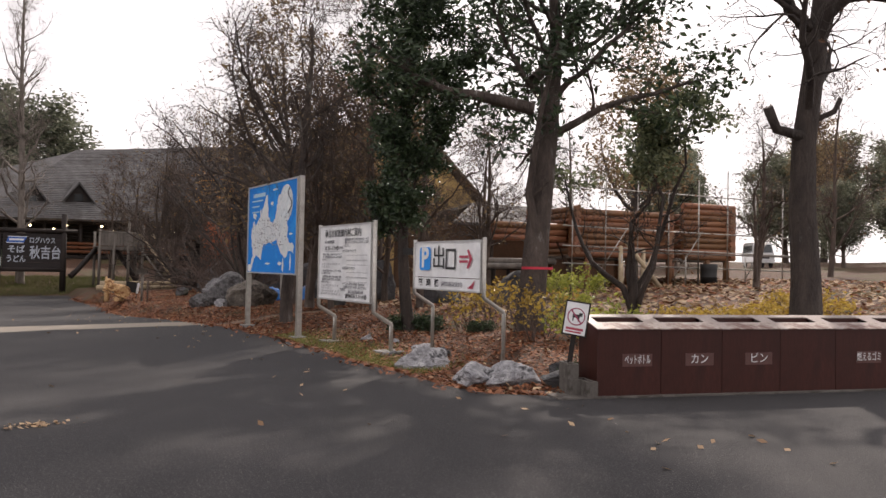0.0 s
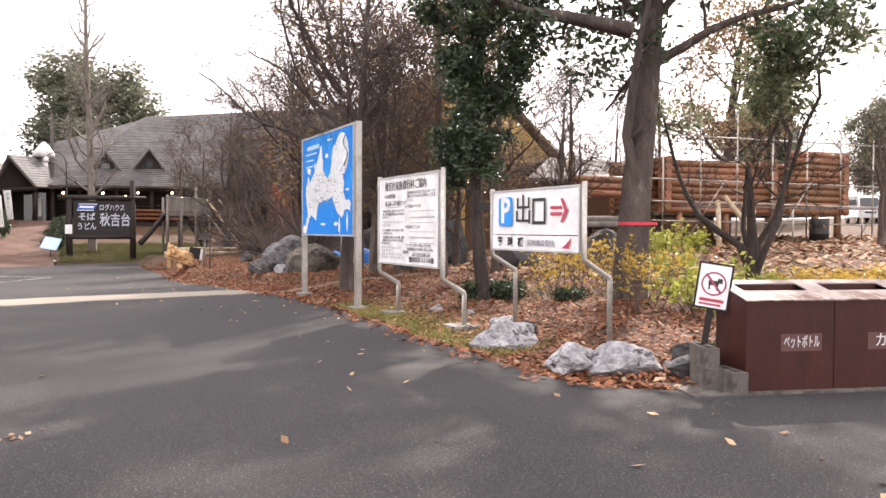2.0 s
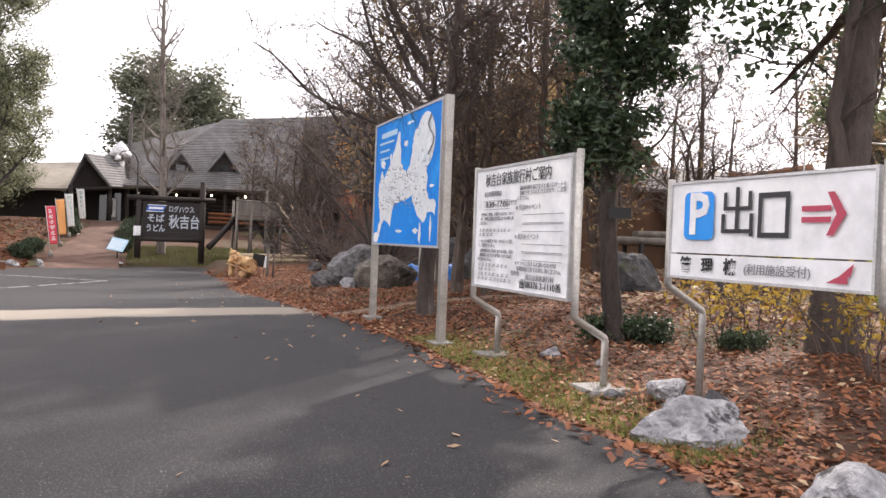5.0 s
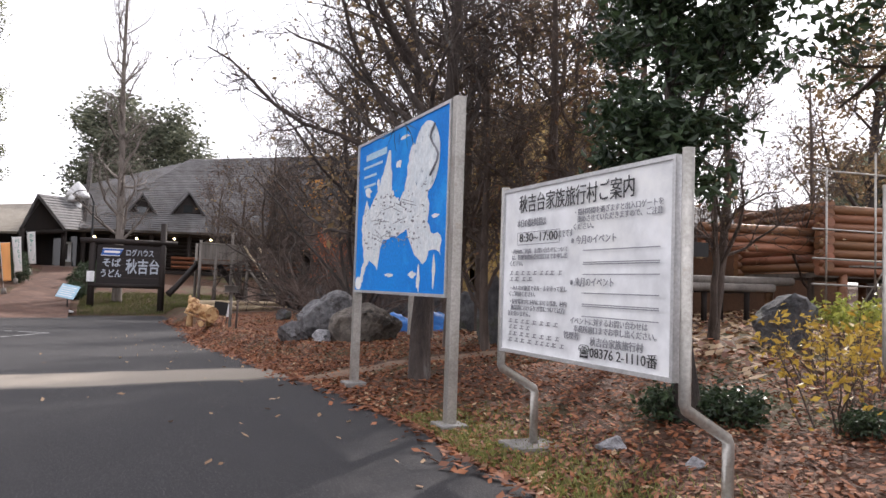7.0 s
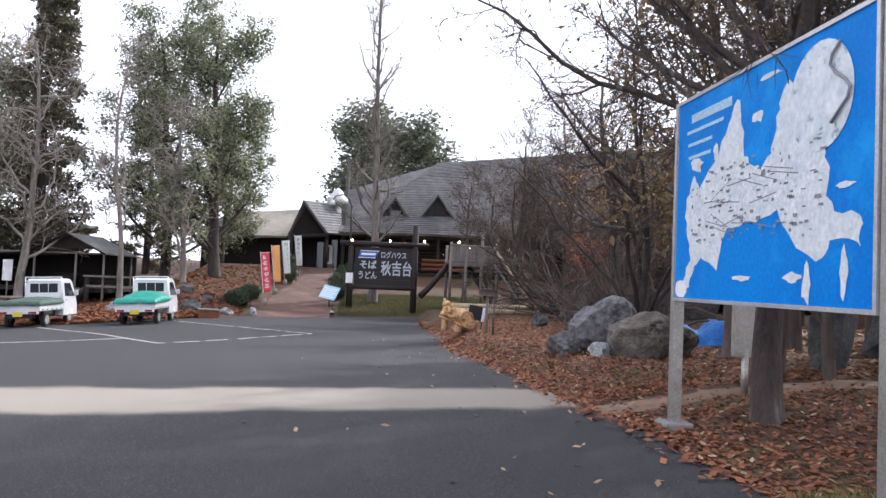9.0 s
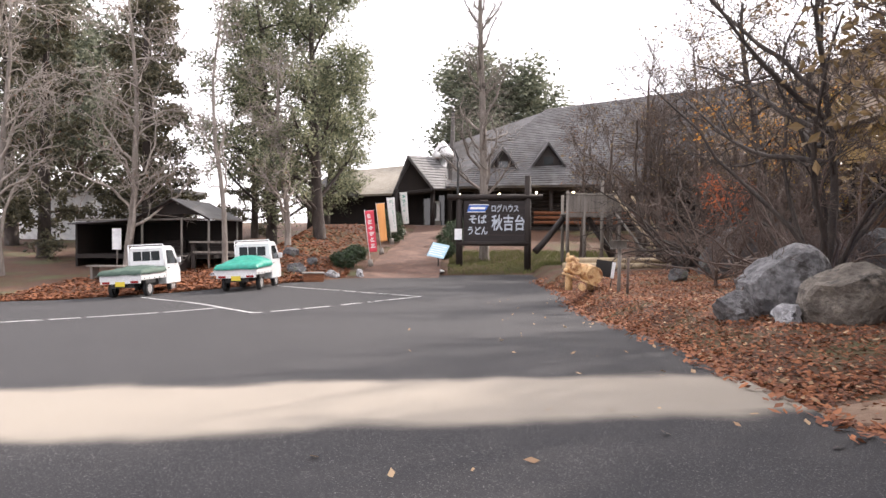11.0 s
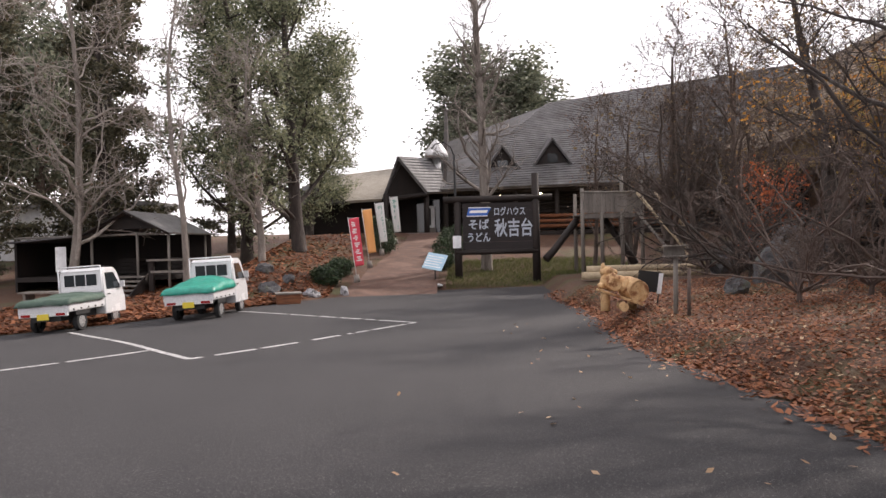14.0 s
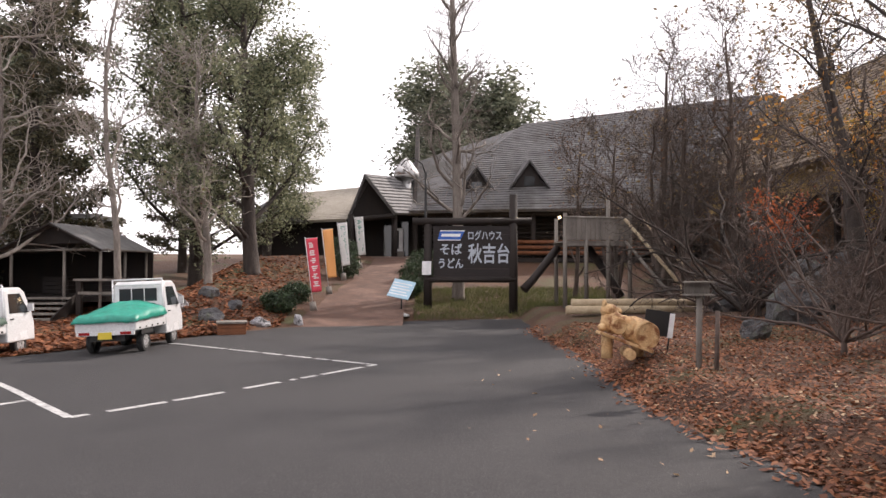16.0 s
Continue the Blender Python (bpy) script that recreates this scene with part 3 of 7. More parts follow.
# ---- trees ----
class Growth:
    def __init__(self, seed):
        self.rnd = random.Random(seed)
        self.wood, self.limbs, self.tips = Mesh(), Mesh(), []

    def branch(self, p, d, length, r, level, spec):
        rnd = self.rnd
        s = spec[level]
        n = s.get("segs", 4)
        pts, radii = [p.copy()], [r]
        q, dd = p.copy(), d.normalized()
        end = s.get("taper", 0.25)
        for i in range(n):
            dd = dd + Vector((rnd.gauss(0, 1), rnd.gauss(0, 1), rnd.gauss(0, 1))) * s.get("wander", 0.15) + Vector((0, 0, s.get("up", 0.05)))
            dd.normalize()
            q = q + dd * length / n
            pts.append(q.copy())
            radii.append(r * (1 - (1 - end) * (i + 1) / n))
        if level == 0 and s.get("flare", True):
            pts.insert(1, pts[0].lerp(pts[1], 0.12))
            radii[0], radii[1:1] = r * 1.45, [r * 1.06]
        (self.wood if level == 0 else self.limbs).tube(pts, radii, s.get("sides", 3), caps=level == 0)
        if level + 1 < len(spec):
            c = spec[level + 1]
            count = c["count"] if isinstance(c["count"], int) else rnd.randint(*c["count"])
            turn = rnd.random() * 6.283
            for k in range(count):
                f = c.get("from", 0.25) + (1.0 - c.get("from", 0.25)) * ((k + rnd.random()) / count)
                u = f * (len(pts) - 1)
                i = min(int(u), len(pts) - 2)
                at = pts[i].lerp(pts[i + 1], u - i)
                axis = (pts[i + 1] - pts[i]).normalized()
                turn += 2.4 + rnd.uniform(-0.5, 0.5)
                o = axis.orthogonal().normalized()
                side = o * math.cos(turn) + axis.cross(o) * math.sin(turn)
                ang = radians(rnd.uniform(*c.get("angle", (30, 65))))
                rr = (radii[i] + (radii[i + 1] - radii[i]) * (u - i)) * c.get("thick", 0.55) * rnd.uniform(0.75, 1.1)
                shape = c.get("shape", lambda v: 1.0 - 0.55 * v)(f)
                self.branch(at, axis * math.cos(ang) + side * math.sin(ang), c["length"] * shape * rnd.uniform(0.7, 1.25), max(rr, c.get("min", 0.004)), level + 1, spec)
        if level >= len(spec) - 1 - spec[0].get("leafy", 0):
            self.tips += pts[1:]


def foliage(tips, count, size, spread, seed, droop=0.0, narrow=0.5, keep=None):
    rnd = random.Random(seed)
    vs, fs = [], []
    tips = [t for t in tips if keep is None or keep(t)]
    for _ in range(count):
        t = tips[rnd.randrange(len(tips))]
        c = t + Vector((rnd.gauss(0, spread), rnd.gauss(0, spread), rnd.gauss(0, spread * 0.8)))
        u = Vector((rnd.gauss(0, 1), rnd.gauss(0, 1), rnd.gauss(-droop, 0.7))).normalized()
        w = u.orthogonal().normalized()
        w = (w * math.cos(rnd.random() * 6.28) + u.cross(w) * math.sin(rnd.random() * 6.28)).normalized()
        s = size * (0.6 + 0.8 * rnd.random())
        n = len(vs)
        k = u.cross(w) * s * 0.12
        vs += [c - u * s * 0.5, c + w * s * narrow * 0.5 + k, c + u * s * 0.5, c - w * s * narrow * 0.5 + k]
        fs += [(n, n + 1, n + 2), (n, n + 2, n + 3)]
    return Mesh().add(vs, fs)


def tree(name, label, x, y, seed, height, r, spec, bark, leaves=(), lean=(0, 0), group="", extra=None, kind_of="tree", z=None, twigs=None):
    """A tree of trunk, limbs and twigs, with crowns of leaves: (name, count, size, spread, material, keep)."""
    g = Growth(seed)
    g.branch(Vector((0, 0, -0.15)), Vector((lean[0], lean[1], 1)), height, r, 0, spec)
    if extra:
        extra(g)
    ob = thing(name, label, kind_of, pose(x, y, ground_z(x, y) if z is None else z), group)
    part("trunk", g.wood, bark, ob, normals=False)
    part("branchwork", g.limbs, twigs or bark, ob, normals=False)
    for k, (crown, count, size, spread, mat, keep) in enumerate(leaves):
        part(crown, foliage(g.tips, count, size, spread, seed * 7 + k, keep=keep), mat, ob, normals=False)
    return ob


def again(ob, x, y, turn, k=1.0, z=None, kz=None, label=""):
    c = copy_thing(ob, pose(0, 0, 0))
    c.matrix_basis = pose(x, y, ground_z(x, y) if z is None else z, 0, 0, turn) @ Matrix.Diagonal((k, k, kz or k, 1))
    return tagged(c, label)


def spec_bare(limbs=10, twigs=8, fine=5, length=2.6, sides=8, up=0.05, start=0.25, spread=(30, 65), finest=4, wander=0.22, stout=1.0):
    return [dict(segs=9, sides=sides, wander=0.06, taper=0.22),
            dict(count=limbs, length=length, angle=spread, segs=8, sides=5, wander=wander, up=up, thick=0.5, **{"from": start}),
            dict(count=twigs, length=length * 0.5, angle=(25, 60), segs=6, wander=wander + 0.04, up=0.03, thick=0.58, min=0.011 * stout, **{"from": 0.2}),
            dict(count=fine, length=length * 0.26, angle=(25, 60), segs=4, wander=0.28, up=0.03, thick=0.65, min=0.008 * stout, **{"from": 0.15}),
            dict(count=finest, length=length * 0.13, angle=(25, 60), segs=2, wander=0.25, up=0.02, thick=0.7, min=0.0062 * stout, **{"from": 0.2})]


def spec_crown(limbs=12, length=2.4, start=0.3, shape=None, up=0.05, twigs=7, fine=4, spread=(40, 75)):
    return [dict(segs=9, sides=10, wander=0.05, taper=0.2, leafy=1),
            dict(count=limbs, length=length, angle=spread, segs=6, sides=5, wander=0.14, up=up, thick=0.45, shape=shape or (lambda v: 1.0 - 0.5 * v), **{"from": start}),
            dict(count=twigs, length=length * 0.45, angle=(30, 65), segs=4, wander=0.18, up=0.03, thick=0.55, **{"from": 0.25}),
            dict(count=fine, length=length * 0.22, angle=(30, 65), segs=3, wander=0.2, thick=0.6, min=0.006, **{"from": 0.2})]


# ---- signs beside the car park (their faces look towards -x) ----
FACE = Matrix(((0, 0, -1, 0), (-1, 0, 0, 0), (0, 1, 0, 0), (0, 0, 0, 1)))     # text x runs along -y, text y along z


def on_face(x, y, z):
    return Matrix.Translation((x, y, z)) @ FACE


def bar(m, x, y, z, w, h):
    """A flat bar on a face at x, centred on y and z."""
    return m.add([(x, y + w / 2, z - h / 2), (x, y - w / 2, z - h / 2), (x, y - w / 2, z + h / 2), (x, y + w / 2, z + h / 2)], [(0, 1, 2, 3)])


def outline_face(m, x, pts):
    n = len(pts)
    return m.add([(x, a, b) for a, b in pts], [tuple(range(n))])


def frame_around(y0, y1, z0, z1, x0, x1, w):
    m = Mesh()
    m.box(x0, y0, z0, x1, y1, z0 + w)
    m.box(x0, y0, z1 - w, x1, y1, z1)
    m.box(x0, y0, z0 + w, x1, y0 + w, z1 - w)
    m.box(x0, y1 - w, z0 + w, x1, y1, z1 - w)
    return m


def blob(m, x, cy, cz, ry, rz, seed, rough=0.35, n=30):
    """An irregular patch on a face."""
    pts = []
    for k in range(n):
        a = -2 * math.pi * k / n
        q = 1 + rough * noise.noise((math.cos(a) * 1.8 + seed * 5.3, math.sin(a) * 1.8, seed)) * 1.6
        pts.append((x, cy + ry * q * math.cos(a), cz + rz * q * math.sin(a)))
    c = len(m.v)
    return m.add([(x, cy, cz)] + pts, [(0, i + 1, (i + 1) % n + 1) for i in range(n)])


def blue_map_sign():
    y0, y1, z0, z1 = 13.86, 17.05, 1.40, 3.47
    ob = thing("map_sign", "tall blue map board with white island on two square steel posts", "sign", pose(0, 0, 0))
    part("board", Mesh().box(6.10, y0 + 0.02, z0, 6.15, y1 - 0.02, z1), BLUE_PANEL, ob)
    part("board_frame", frame_around(y0 - 0.03, y1 + 0.03, z0 - 0.035, z1 + 0.035, 6.085, 6.165, 0.035), ALU, ob)
    for y in (y0 - 0.10, y1 + 0.04):
        post = part("post", Mesh().box(6.10, y - 0.055, -0.1, 6.21, y + 0.055, z1 + 0.05, bevel=0.008), STEEL, ob)
        part("foot", Mesh().box(6.00, y - 0.17, -0.1, 6.31, y + 0.17, ground_z(6.15, y) + 0.06, bevel=0.02), CONCRETE, post)
    x = 6.097
    land = Mesh()
    h, w = z1 - z0, y1 - y0
    P = lambda u, v: (y1 - u * w, z0 + v * h)
    # the island: one ragged outline
    ring = [(0.10, 0.30), (0.07, 0.46), (0.13, 0.60), (0.18, 0.55), (0.30, 0.68), (0.355, 0.80), (0.40, 0.90), (0.425, 0.88), (0.44, 0.70), (0.475, 0.58), (0.54, 0.56), (0.59, 0.62), (0.62, 0.78), (0.66, 0.88), (0.72, 0.82), (0.74, 0.62), (0.80, 0.66), (0.83, 0.52), (0.84, 0.36), (0.95, 0.30), (0.96, 0.22), (0.86, 0.24), (0.82, 0.16), (0.72, 0.20), (0.62, 0.36), (0.50, 0.34), (0.36, 0.32), (0.30, 0.14), (0.20, 0.20), (0.14, 0.14), (0.11, 0.06), (0.05, 0.04), (0.12, 0.20)]
    pts = []
    for i, (a, b) in enumerate(zip(ring, ring[1:] + ring[:1])):
        for k in range(4):
            u, v = a[0] + (b[0] - a[0]) * k / 4, a[1] + (b[1] - a[1]) * k / 4
            pts.append(P(u + 0.022 * noise.noise((u * 34, v * 34, 1)), v + 0.03 * noise.noise((u * 34, v * 34, 9))))
    outline_face(land, x, pts)
    part("island_print", land, material("map_print", (0.66, 0.72, 0.76), (0.86, 0.88, 0.88), 7, 0.4, 0, 0, 22, spots=(0.45, 0.52, 0.55), spot_scale=11, spot_at=(0.58, 0.66)), ob, normals=False)
    inset = Mesh()
    cy, cz = P(0.80, 0.76)
    inset.add([(x - 0.003, cy + 0.40 * math.cos(a), cz + 0.42 * math.sin(a)) for a in [-2 * math.pi * k / 28 for k in range(28)]], [tuple(range(28))])
    part("round_inset", inset, material("inset_print", (0.62, 0.70, 0.75), (0.84, 0.87, 0.88), 5, 0.4, 0, 0, 16, spots=(0.20, 0.28, 0.34), spot_scale=7, spot_at=(0.58, 0.66)), ob, normals=False)
    marks, rnd = Mesh(), random.Random(5)
    for _ in range(130):
        u, v = rnd.uniform(0.12, 0.82), rnd.uniform(0.26, 0.62)
        yy, zz = P(u, v)
        bar(marks, x - 0.006, yy, zz, rnd.uniform(0.02, 0.08), rnd.uniform(0.008, 0.03))
    for _ in range(16):
        u, v, a = rnd.uniform(0.2, 0.7), rnd.uniform(0.32, 0.58), rnd.uniform(-0.7, 0.7)
        (y0b, z0b), (y1b, z1b) = P(u, v), P(u + 0.14 * math.cos(a), v + 0.14 * math.sin(a))
        marks.add([(x - 0.005, y0b, z0b - 0.004), (x - 0.005, y1b, z1b - 0.004), (x - 0.005, y1b, z1b + 0.004), (x - 0.005, y0b, z0b + 0.004)], [(0, 1, 2, 3)])
    sea = Mesh()
    for u, v, bw, bh in ((0.28, 0.70, 0.05, 0.10), (0.52, 0.78, 0.08, 0.05), (0.58, 0.93, 0.16, 0.02), (0.30, 0.58, 0.1, 0.05), (0.45, 0.10, 0.18, 0.025), (0.90, 0.42, 0.12, 0.02), (0.90, 0.12, 0.05, 0.16), (0.76, 0.08, 0.05, 0.15), (0.70, 0.10, 0.12, 0.04), (0.15, 0.66, 0.14, 0.07)):
        yy, zz = P(u, v)
        blob(sea, x - 0.002, yy, zz, bw, bh, u * 9, 0.5, 12)
    part("sea_mark", sea, bpy.data.materials["map_print"], ob, normals=False)["kind"] = "stuff"
    river = Mesh()
    cy, cz = P(0.80, 0.76)
    pts = [(x - 0.02, cy - 0.26 + 0.12 * math.sin(k * 0.9), cz + 0.34 - 0.072 * k) for k in range(9)]
    river.tube(pts, 0.012, 5)
    part("inset_road", river, FADED_INK, ob)
    part("map_mark", marks, FADED_INK, ob, normals=False)["kind"] = "stuff"
    caption = material("pale_blue_print", (0.30, 0.55, 0.75), (0.55, 0.75, 0.88), 30, 0.5, 0, 0, 60)
    for k in range(4):
        yy, zz = P(0.20 if k else 0.24, 0.90 - 0.065 * k)
        part("caption_bar", bar(Mesh(), x - 0.003, yy - (0.0 if k in (0, 1) else -0.10), zz, (0.86, 0.80, 0.54, 0.50)[k], (0.09, 0.035, 0.035, 0.035)[k]), caption, ob, normals=False)
    corner = Mesh()
    yy, zz = P(0.055, 0.045)
    blob(corner, x - 0.004, yy, zz, 0.14, 0.09, 3, 0.1)
    part("corner_seal", corner, WHITE_PANEL, ob, normals=False)


def bent_post(y, x, top, bend, back, foot_z, parent, r=0.038):
    post = part("post", Mesh().tube([(x, y, top), (x, y, bend), (x + 0.01, y, bend - 0.03), (x + back - 0.01, y, bend - back * 0.62), (x + back, y, bend - back * 0.62 - 0.03), (x + back, y, foot_z)], r, 12), STEEL, parent)
    return post


def white_notice():
    y0, y1, z0, z1 = 10.30, 12.52, 0.955, 2.34
    ob = thing("notice_board", "white notice board with black Japanese lettering on bent steel posts", "sign", pose(0, 0, 0))
    part("board", Mesh().box(6.07, y0, z0, 6.11, y1, z1), WHITE_PANEL, ob)
    part("board_frame", frame_around(y0 - 0.025, y1 + 0.025, z0 - 0.03, z1 + 0.03, 6.055, 6.125, 0.03), ALU, ob)
    for y in (y0 - 0.10, y1 + 0.04):
        post = bent_post(y, 6.09, z1 + 0.06, 0.80, 0.36, -0.05, ob)
        part("foot", Mesh().box(6.20, y - 0.22, -0.1, 6.66, y + 0.22, ground_z(6.45, y) + 0.04, bevel=0.02), CONCRETE, post)
    x = 6.052
    W, H = y1 - y0, z1 - z0
    P = lambda u, v: (x, y1 - u * W, z1 - v * H)

    def put(words, u, v, size, width=None, bold=0.0):
        letters(words, size, INK if size > 0.09 else FADED_INK, ob, on_face(*P(u, v)), width, bold=bold)

    put("秋吉台家族旅行村ご案内", 0.48, 0.10, 0.165, 1.56, 0.0)
    put("本日の開村時間は", 0.22, 0.215, 0.075, 0.46)
    put("8:30~17:00", 0.27, 0.305, 0.105, 0.60)
    put("までです", 0.455, 0.30, 0.07, 0.20)
    put("・開村時間を過ぎますと出入口ゲートを", 0.735, 0.190, 0.055, 1.0)
    put("閉めさせていただきますので、ご注意", 0.745, 0.230, 0.055, 0.96)
    put("ください。", 0.57, 0.270, 0.055, 0.26)
    put("※ 今月のイベント", 0.62, 0.345, 0.072, 0.56)
    put("※ 来月のイベント", 0.615, 0.575, 0.072, 0.54)
    put("イベントに対するお問い合わせは", 0.70, 0.785, 0.058, 0.90)
    put("事務所窓口までお申し出ください。", 0.74, 0.828, 0.058, 0.94)
    put("管理者", 0.505, 0.868, 0.06, 0.20)
    put("秋吉台家族旅行村", 0.75, 0.888, 0.07, 0.60)
    put("☎08376 2-1110番", 0.75, 0.945, 0.10, 0.88)
    put("・村内のご利用、お問い合わせについて", 0.27, 0.388, 0.048, 0.88)
    put("は、管理事務所受付窓口までお申し出", 0.275, 0.425, 0.048, 0.86)
    put("ください。", 0.12, 0.462, 0.048, 0.22)
    put("・みんなの施設ですルールを守って楽し", 0.27, 0.615, 0.048, 0.88)
    put("くご利用ください。", 0.17, 0.652, 0.048, 0.44)
    put("・駐車場並びに村内における事故、村内", 0.27, 0.700, 0.048, 0.88)
    put("施設間におけるケガ等については責", 0.27, 0.737, 0.048, 0.84)
    put("任を負いません。", 0.15, 0.774, 0.048, 0.38)
    rule = lambda u, v, w, h: part("ruled_line", bar(Mesh(), P(u, v)[0] - 0.002, P(u, v)[1], P(u, v)[2], w, h), FADED_INK, ob, normals=False)
    for u, v, w, h in ((0.27, 0.270, 0.66, 0.006), (0.27, 0.345, 0.66, 0.006)):
        rule(u, v, w, h)
    for u in (0.12, 0.42):
        rule(u, 0.307, 0.006, 0.105)
    for v in (0.40, 0.465, 0.475, 0.53, 0.63, 0.69, 0.70, 0.755):
        rule(0.76, v, 0.86, 0.007)
    rnd = random.Random(3)
    small = Mesh()
    for k, v in enumerate([0.52, 0.557, 0.818, 0.855, 0.897, 0.935]):
        u = 0.08
        last = k in (1, 3)
        while u < (0.24 if last else 0.45):
            w = rnd.uniform(0.035, 0.055)
            p = P(u, v)
            bar(small, p[0] - 0.001, p[1], p[2] - 0.012, w * 1.35, 0.009)
            bar(small, p[0] - 0.001, p[1] - 0.01, p[2] + 0.012, w * 1.0, 0.008)
            bar(small, p[0] - 0.001, p[1], p[2], w * 0.35, 0.034)
            u += w
    part("small_print", small, material("print_grey", (0.22, 0.22, 0.24), (0.45, 0.45, 0.47), 60, 0.6, 0, 0, 120), ob, normals=False)["kind"] = "stuff"
    # second, thinner panel edge seen from the side
    part("edge_strip", Mesh().box(6.125, y0 + 0.03, z0 + 0.1, 6.15, y0 + 0.07, z1 - 0.1), STEEL, ob)


def parking_sign():
    y0, y1, z0, z1 = 7.08, 8.86, 1.265, 1.975
    ob = thing("parking_sign", "white parking exit sign, blue P, red arrow, bent posts", "sign", pose(0, 0, 0))
    X = 6.12
    part("board", Mesh().box(X, y0, z0 + 0.18, X + 0.04, y1, z1), WHITE_PANEL, ob)
    part("lower_strip", Mesh().box(X - 0.004, y0, z0, X + 0.04, y1, z0 + 0.168), WHITE_PANEL, ob)
    part("board_frame", frame_around(y0 - 0.02, y1 + 0.02, z0 - 0.02, z1 + 0.02, X - 0.014, X + 0.055, 0.02), ALU, ob)
    for y in (y0 - 0.06, y1 + 0.05):
        bent_post(y, X + 0.02, z1 + 0.05, 1.20, 0.36, 0.0, ob, 0.03)
    x = X - 0.018
    W, H = y1 - y0, z1 - z0
    P = lambda u, v: (x, y1 - u * W, z1 - v * H)
    sq = Mesh()
    cy, cz = P(0.18, 0.35)[1:]
    pts = []
    for sx, sy, a0 in ((1, 1, 0), (-1, 1, 90), (-1, -1, 180), (1, -1, 270)):
        for k in range(5):
            a = radians(a0 + 22.5 * k)
            pts.append((x, cy - (sx * 0.11 + 0.05 * math.cos(a)), cz + (sy * 0.13 + 0.05 * math.sin(a))))
    sq.add(pts, [tuple(range(len(pts)))])
    part("parking_square", sq, P_BLUE, ob, normals=False)
    letters("P", 0.43, WHITE_PANEL, ob, on_face(x - 0.004, cy, cz), bold=0.012)
    p = P(0.40, 0.36)
    letters("出", 0.38, INK, ob, on_face(*p), width=0.30)
    p = P(0.585, 0.36)
    m = Mesh()
    for a, b, c, d in ((0, 0.135, 0.27, 0.036), (0, -0.135, 0.27, 0.036), (-0.117, 0, 0.036, 0.234), (0.117, 0, 0.036, 0.234)):
        bar(m, p[0], p[1] - a, p[2] + b, c, d)
    part("lettering", m, INK, ob, normals=False)
    m = Mesh()
    p = P(0.81, 0.36)
    bar(m, p[0], p[1] + 0.06, p[2] + 0.035, 0.22, 0.035)
    bar(m, p[0], p[1] + 0.06, p[2] - 0.035, 0.22, 0.035)
    for s in (1, -1):
        q = [(0.02, 0.135 * s), (0.07, 0.135 * s), (0.16, 0.0), (0.09, 0.0)]
        q = q if s < 0 else q[::-1]
        outline_face(m, p[0] - 0.001, [(p[1] - a, p[2] + b) for a, b in q])
    part("arrow", m, RED_PAINT, ob, normals=False)
    for w, u in (("管", 0.11), ("理", 0.24), ("棟", 0.37)):
        letters(w, 0.125, INK, ob, on_face(*P(u, 0.885)), bold=0.003)
    letters("(利用施設受付)", 0.08, FADED_INK, ob, on_face(*P(0.605, 0.89)), width=0.56)
    m = Mesh()
    p = P(0.885, 0.88)
    outline_face(m, p[0], [(p[1] + 0.10, p[2] - 0.055), (p[1] - 0.05, p[2] - 0.055), (p[1] - 0.05, p[2] - 0.005), (p[1] + 0.02, p[2] - 0.015)][::1])
    outline_face(m, p[0] - 0.001, [(p[1] + 0.02, p[2] - 0.02), (p[1] - 0.07, p[2] - 0.01), (p[1] - 0.09, p[2] + 0.07)])
    part("small_arrow", m, RED_PAINT, ob, normals=False)


blue_map_sign()
white_notice()
parking_sign()

# stones along the verge
rock("boulder", "large pale grey weathered limestone boulder on the verge", 6.18, 8.62, 0.60, 0.40, 0.24, 11, turn=-10, sink=0.2)
rock("boulder", "pale grey limestone boulder beside the asphalt", 5.98, 6.98, 0.55, 0.40, 0.20, 12, turn=20, sink=0.2)
rock("boulder", "cracked pale grey limestone boulder in front of a sign post", 6.34, 6.58, 0.48, 0.36, 0.20, 13, turn=-20, sink=0.2)
rock("stone", "low brown-grey stone half buried in leaves", 6.75, 6.05, 0.38, 0.2, 0.15, 14, DARK_ROCK)
rock("stone", "low grey stone half buried in leaves", 7.05, 6.35, 0.3, 0.2, 0.16, 15, DARK_ROCK)
for k, (x, y, s) in enumerate([(6.35, 9.9, 0.14), (6.75, 9.6, 0.28), (6.85, 9.15, 0.2), (6.9, 12.0, 0.16), (6.6, 9.3, 0.13), (7.1, 11.2, 0.12)]):
    rock("stone", "small grey stone lying in dry leaves", x, y, s, s * 0.75, s * 0.6, 30 + k, ROCK if k % 2 else DARK_ROCK, turn=40 * k)
# the big dark boulders beyond the map sign
rock("boulder", "big blue-grey boulder standing in fallen leaves", 7.70, 24.7, 0.92, 0.78, 0.86, 21, MID_ROCK, 15, 0.16)
rock("boulder", "big brown-grey boulder with a rounded top", 8.32, 23.2, 0.82, 0.62, 0.74, 22, BROWN_ROCK, -30, 0.16)
rock("boulder", "smaller blue-grey boulder at the foot of a big one", 6.82, 24.0, 0.44, 0.36, 0.34, 23, MID_ROCK, 0, 0.14)
rock("boulder", "small pale grey stone between two boulders", 7.35, 23.4, 0.3, 0.25, 0.2, 24, ROCK, 0, 0.15)


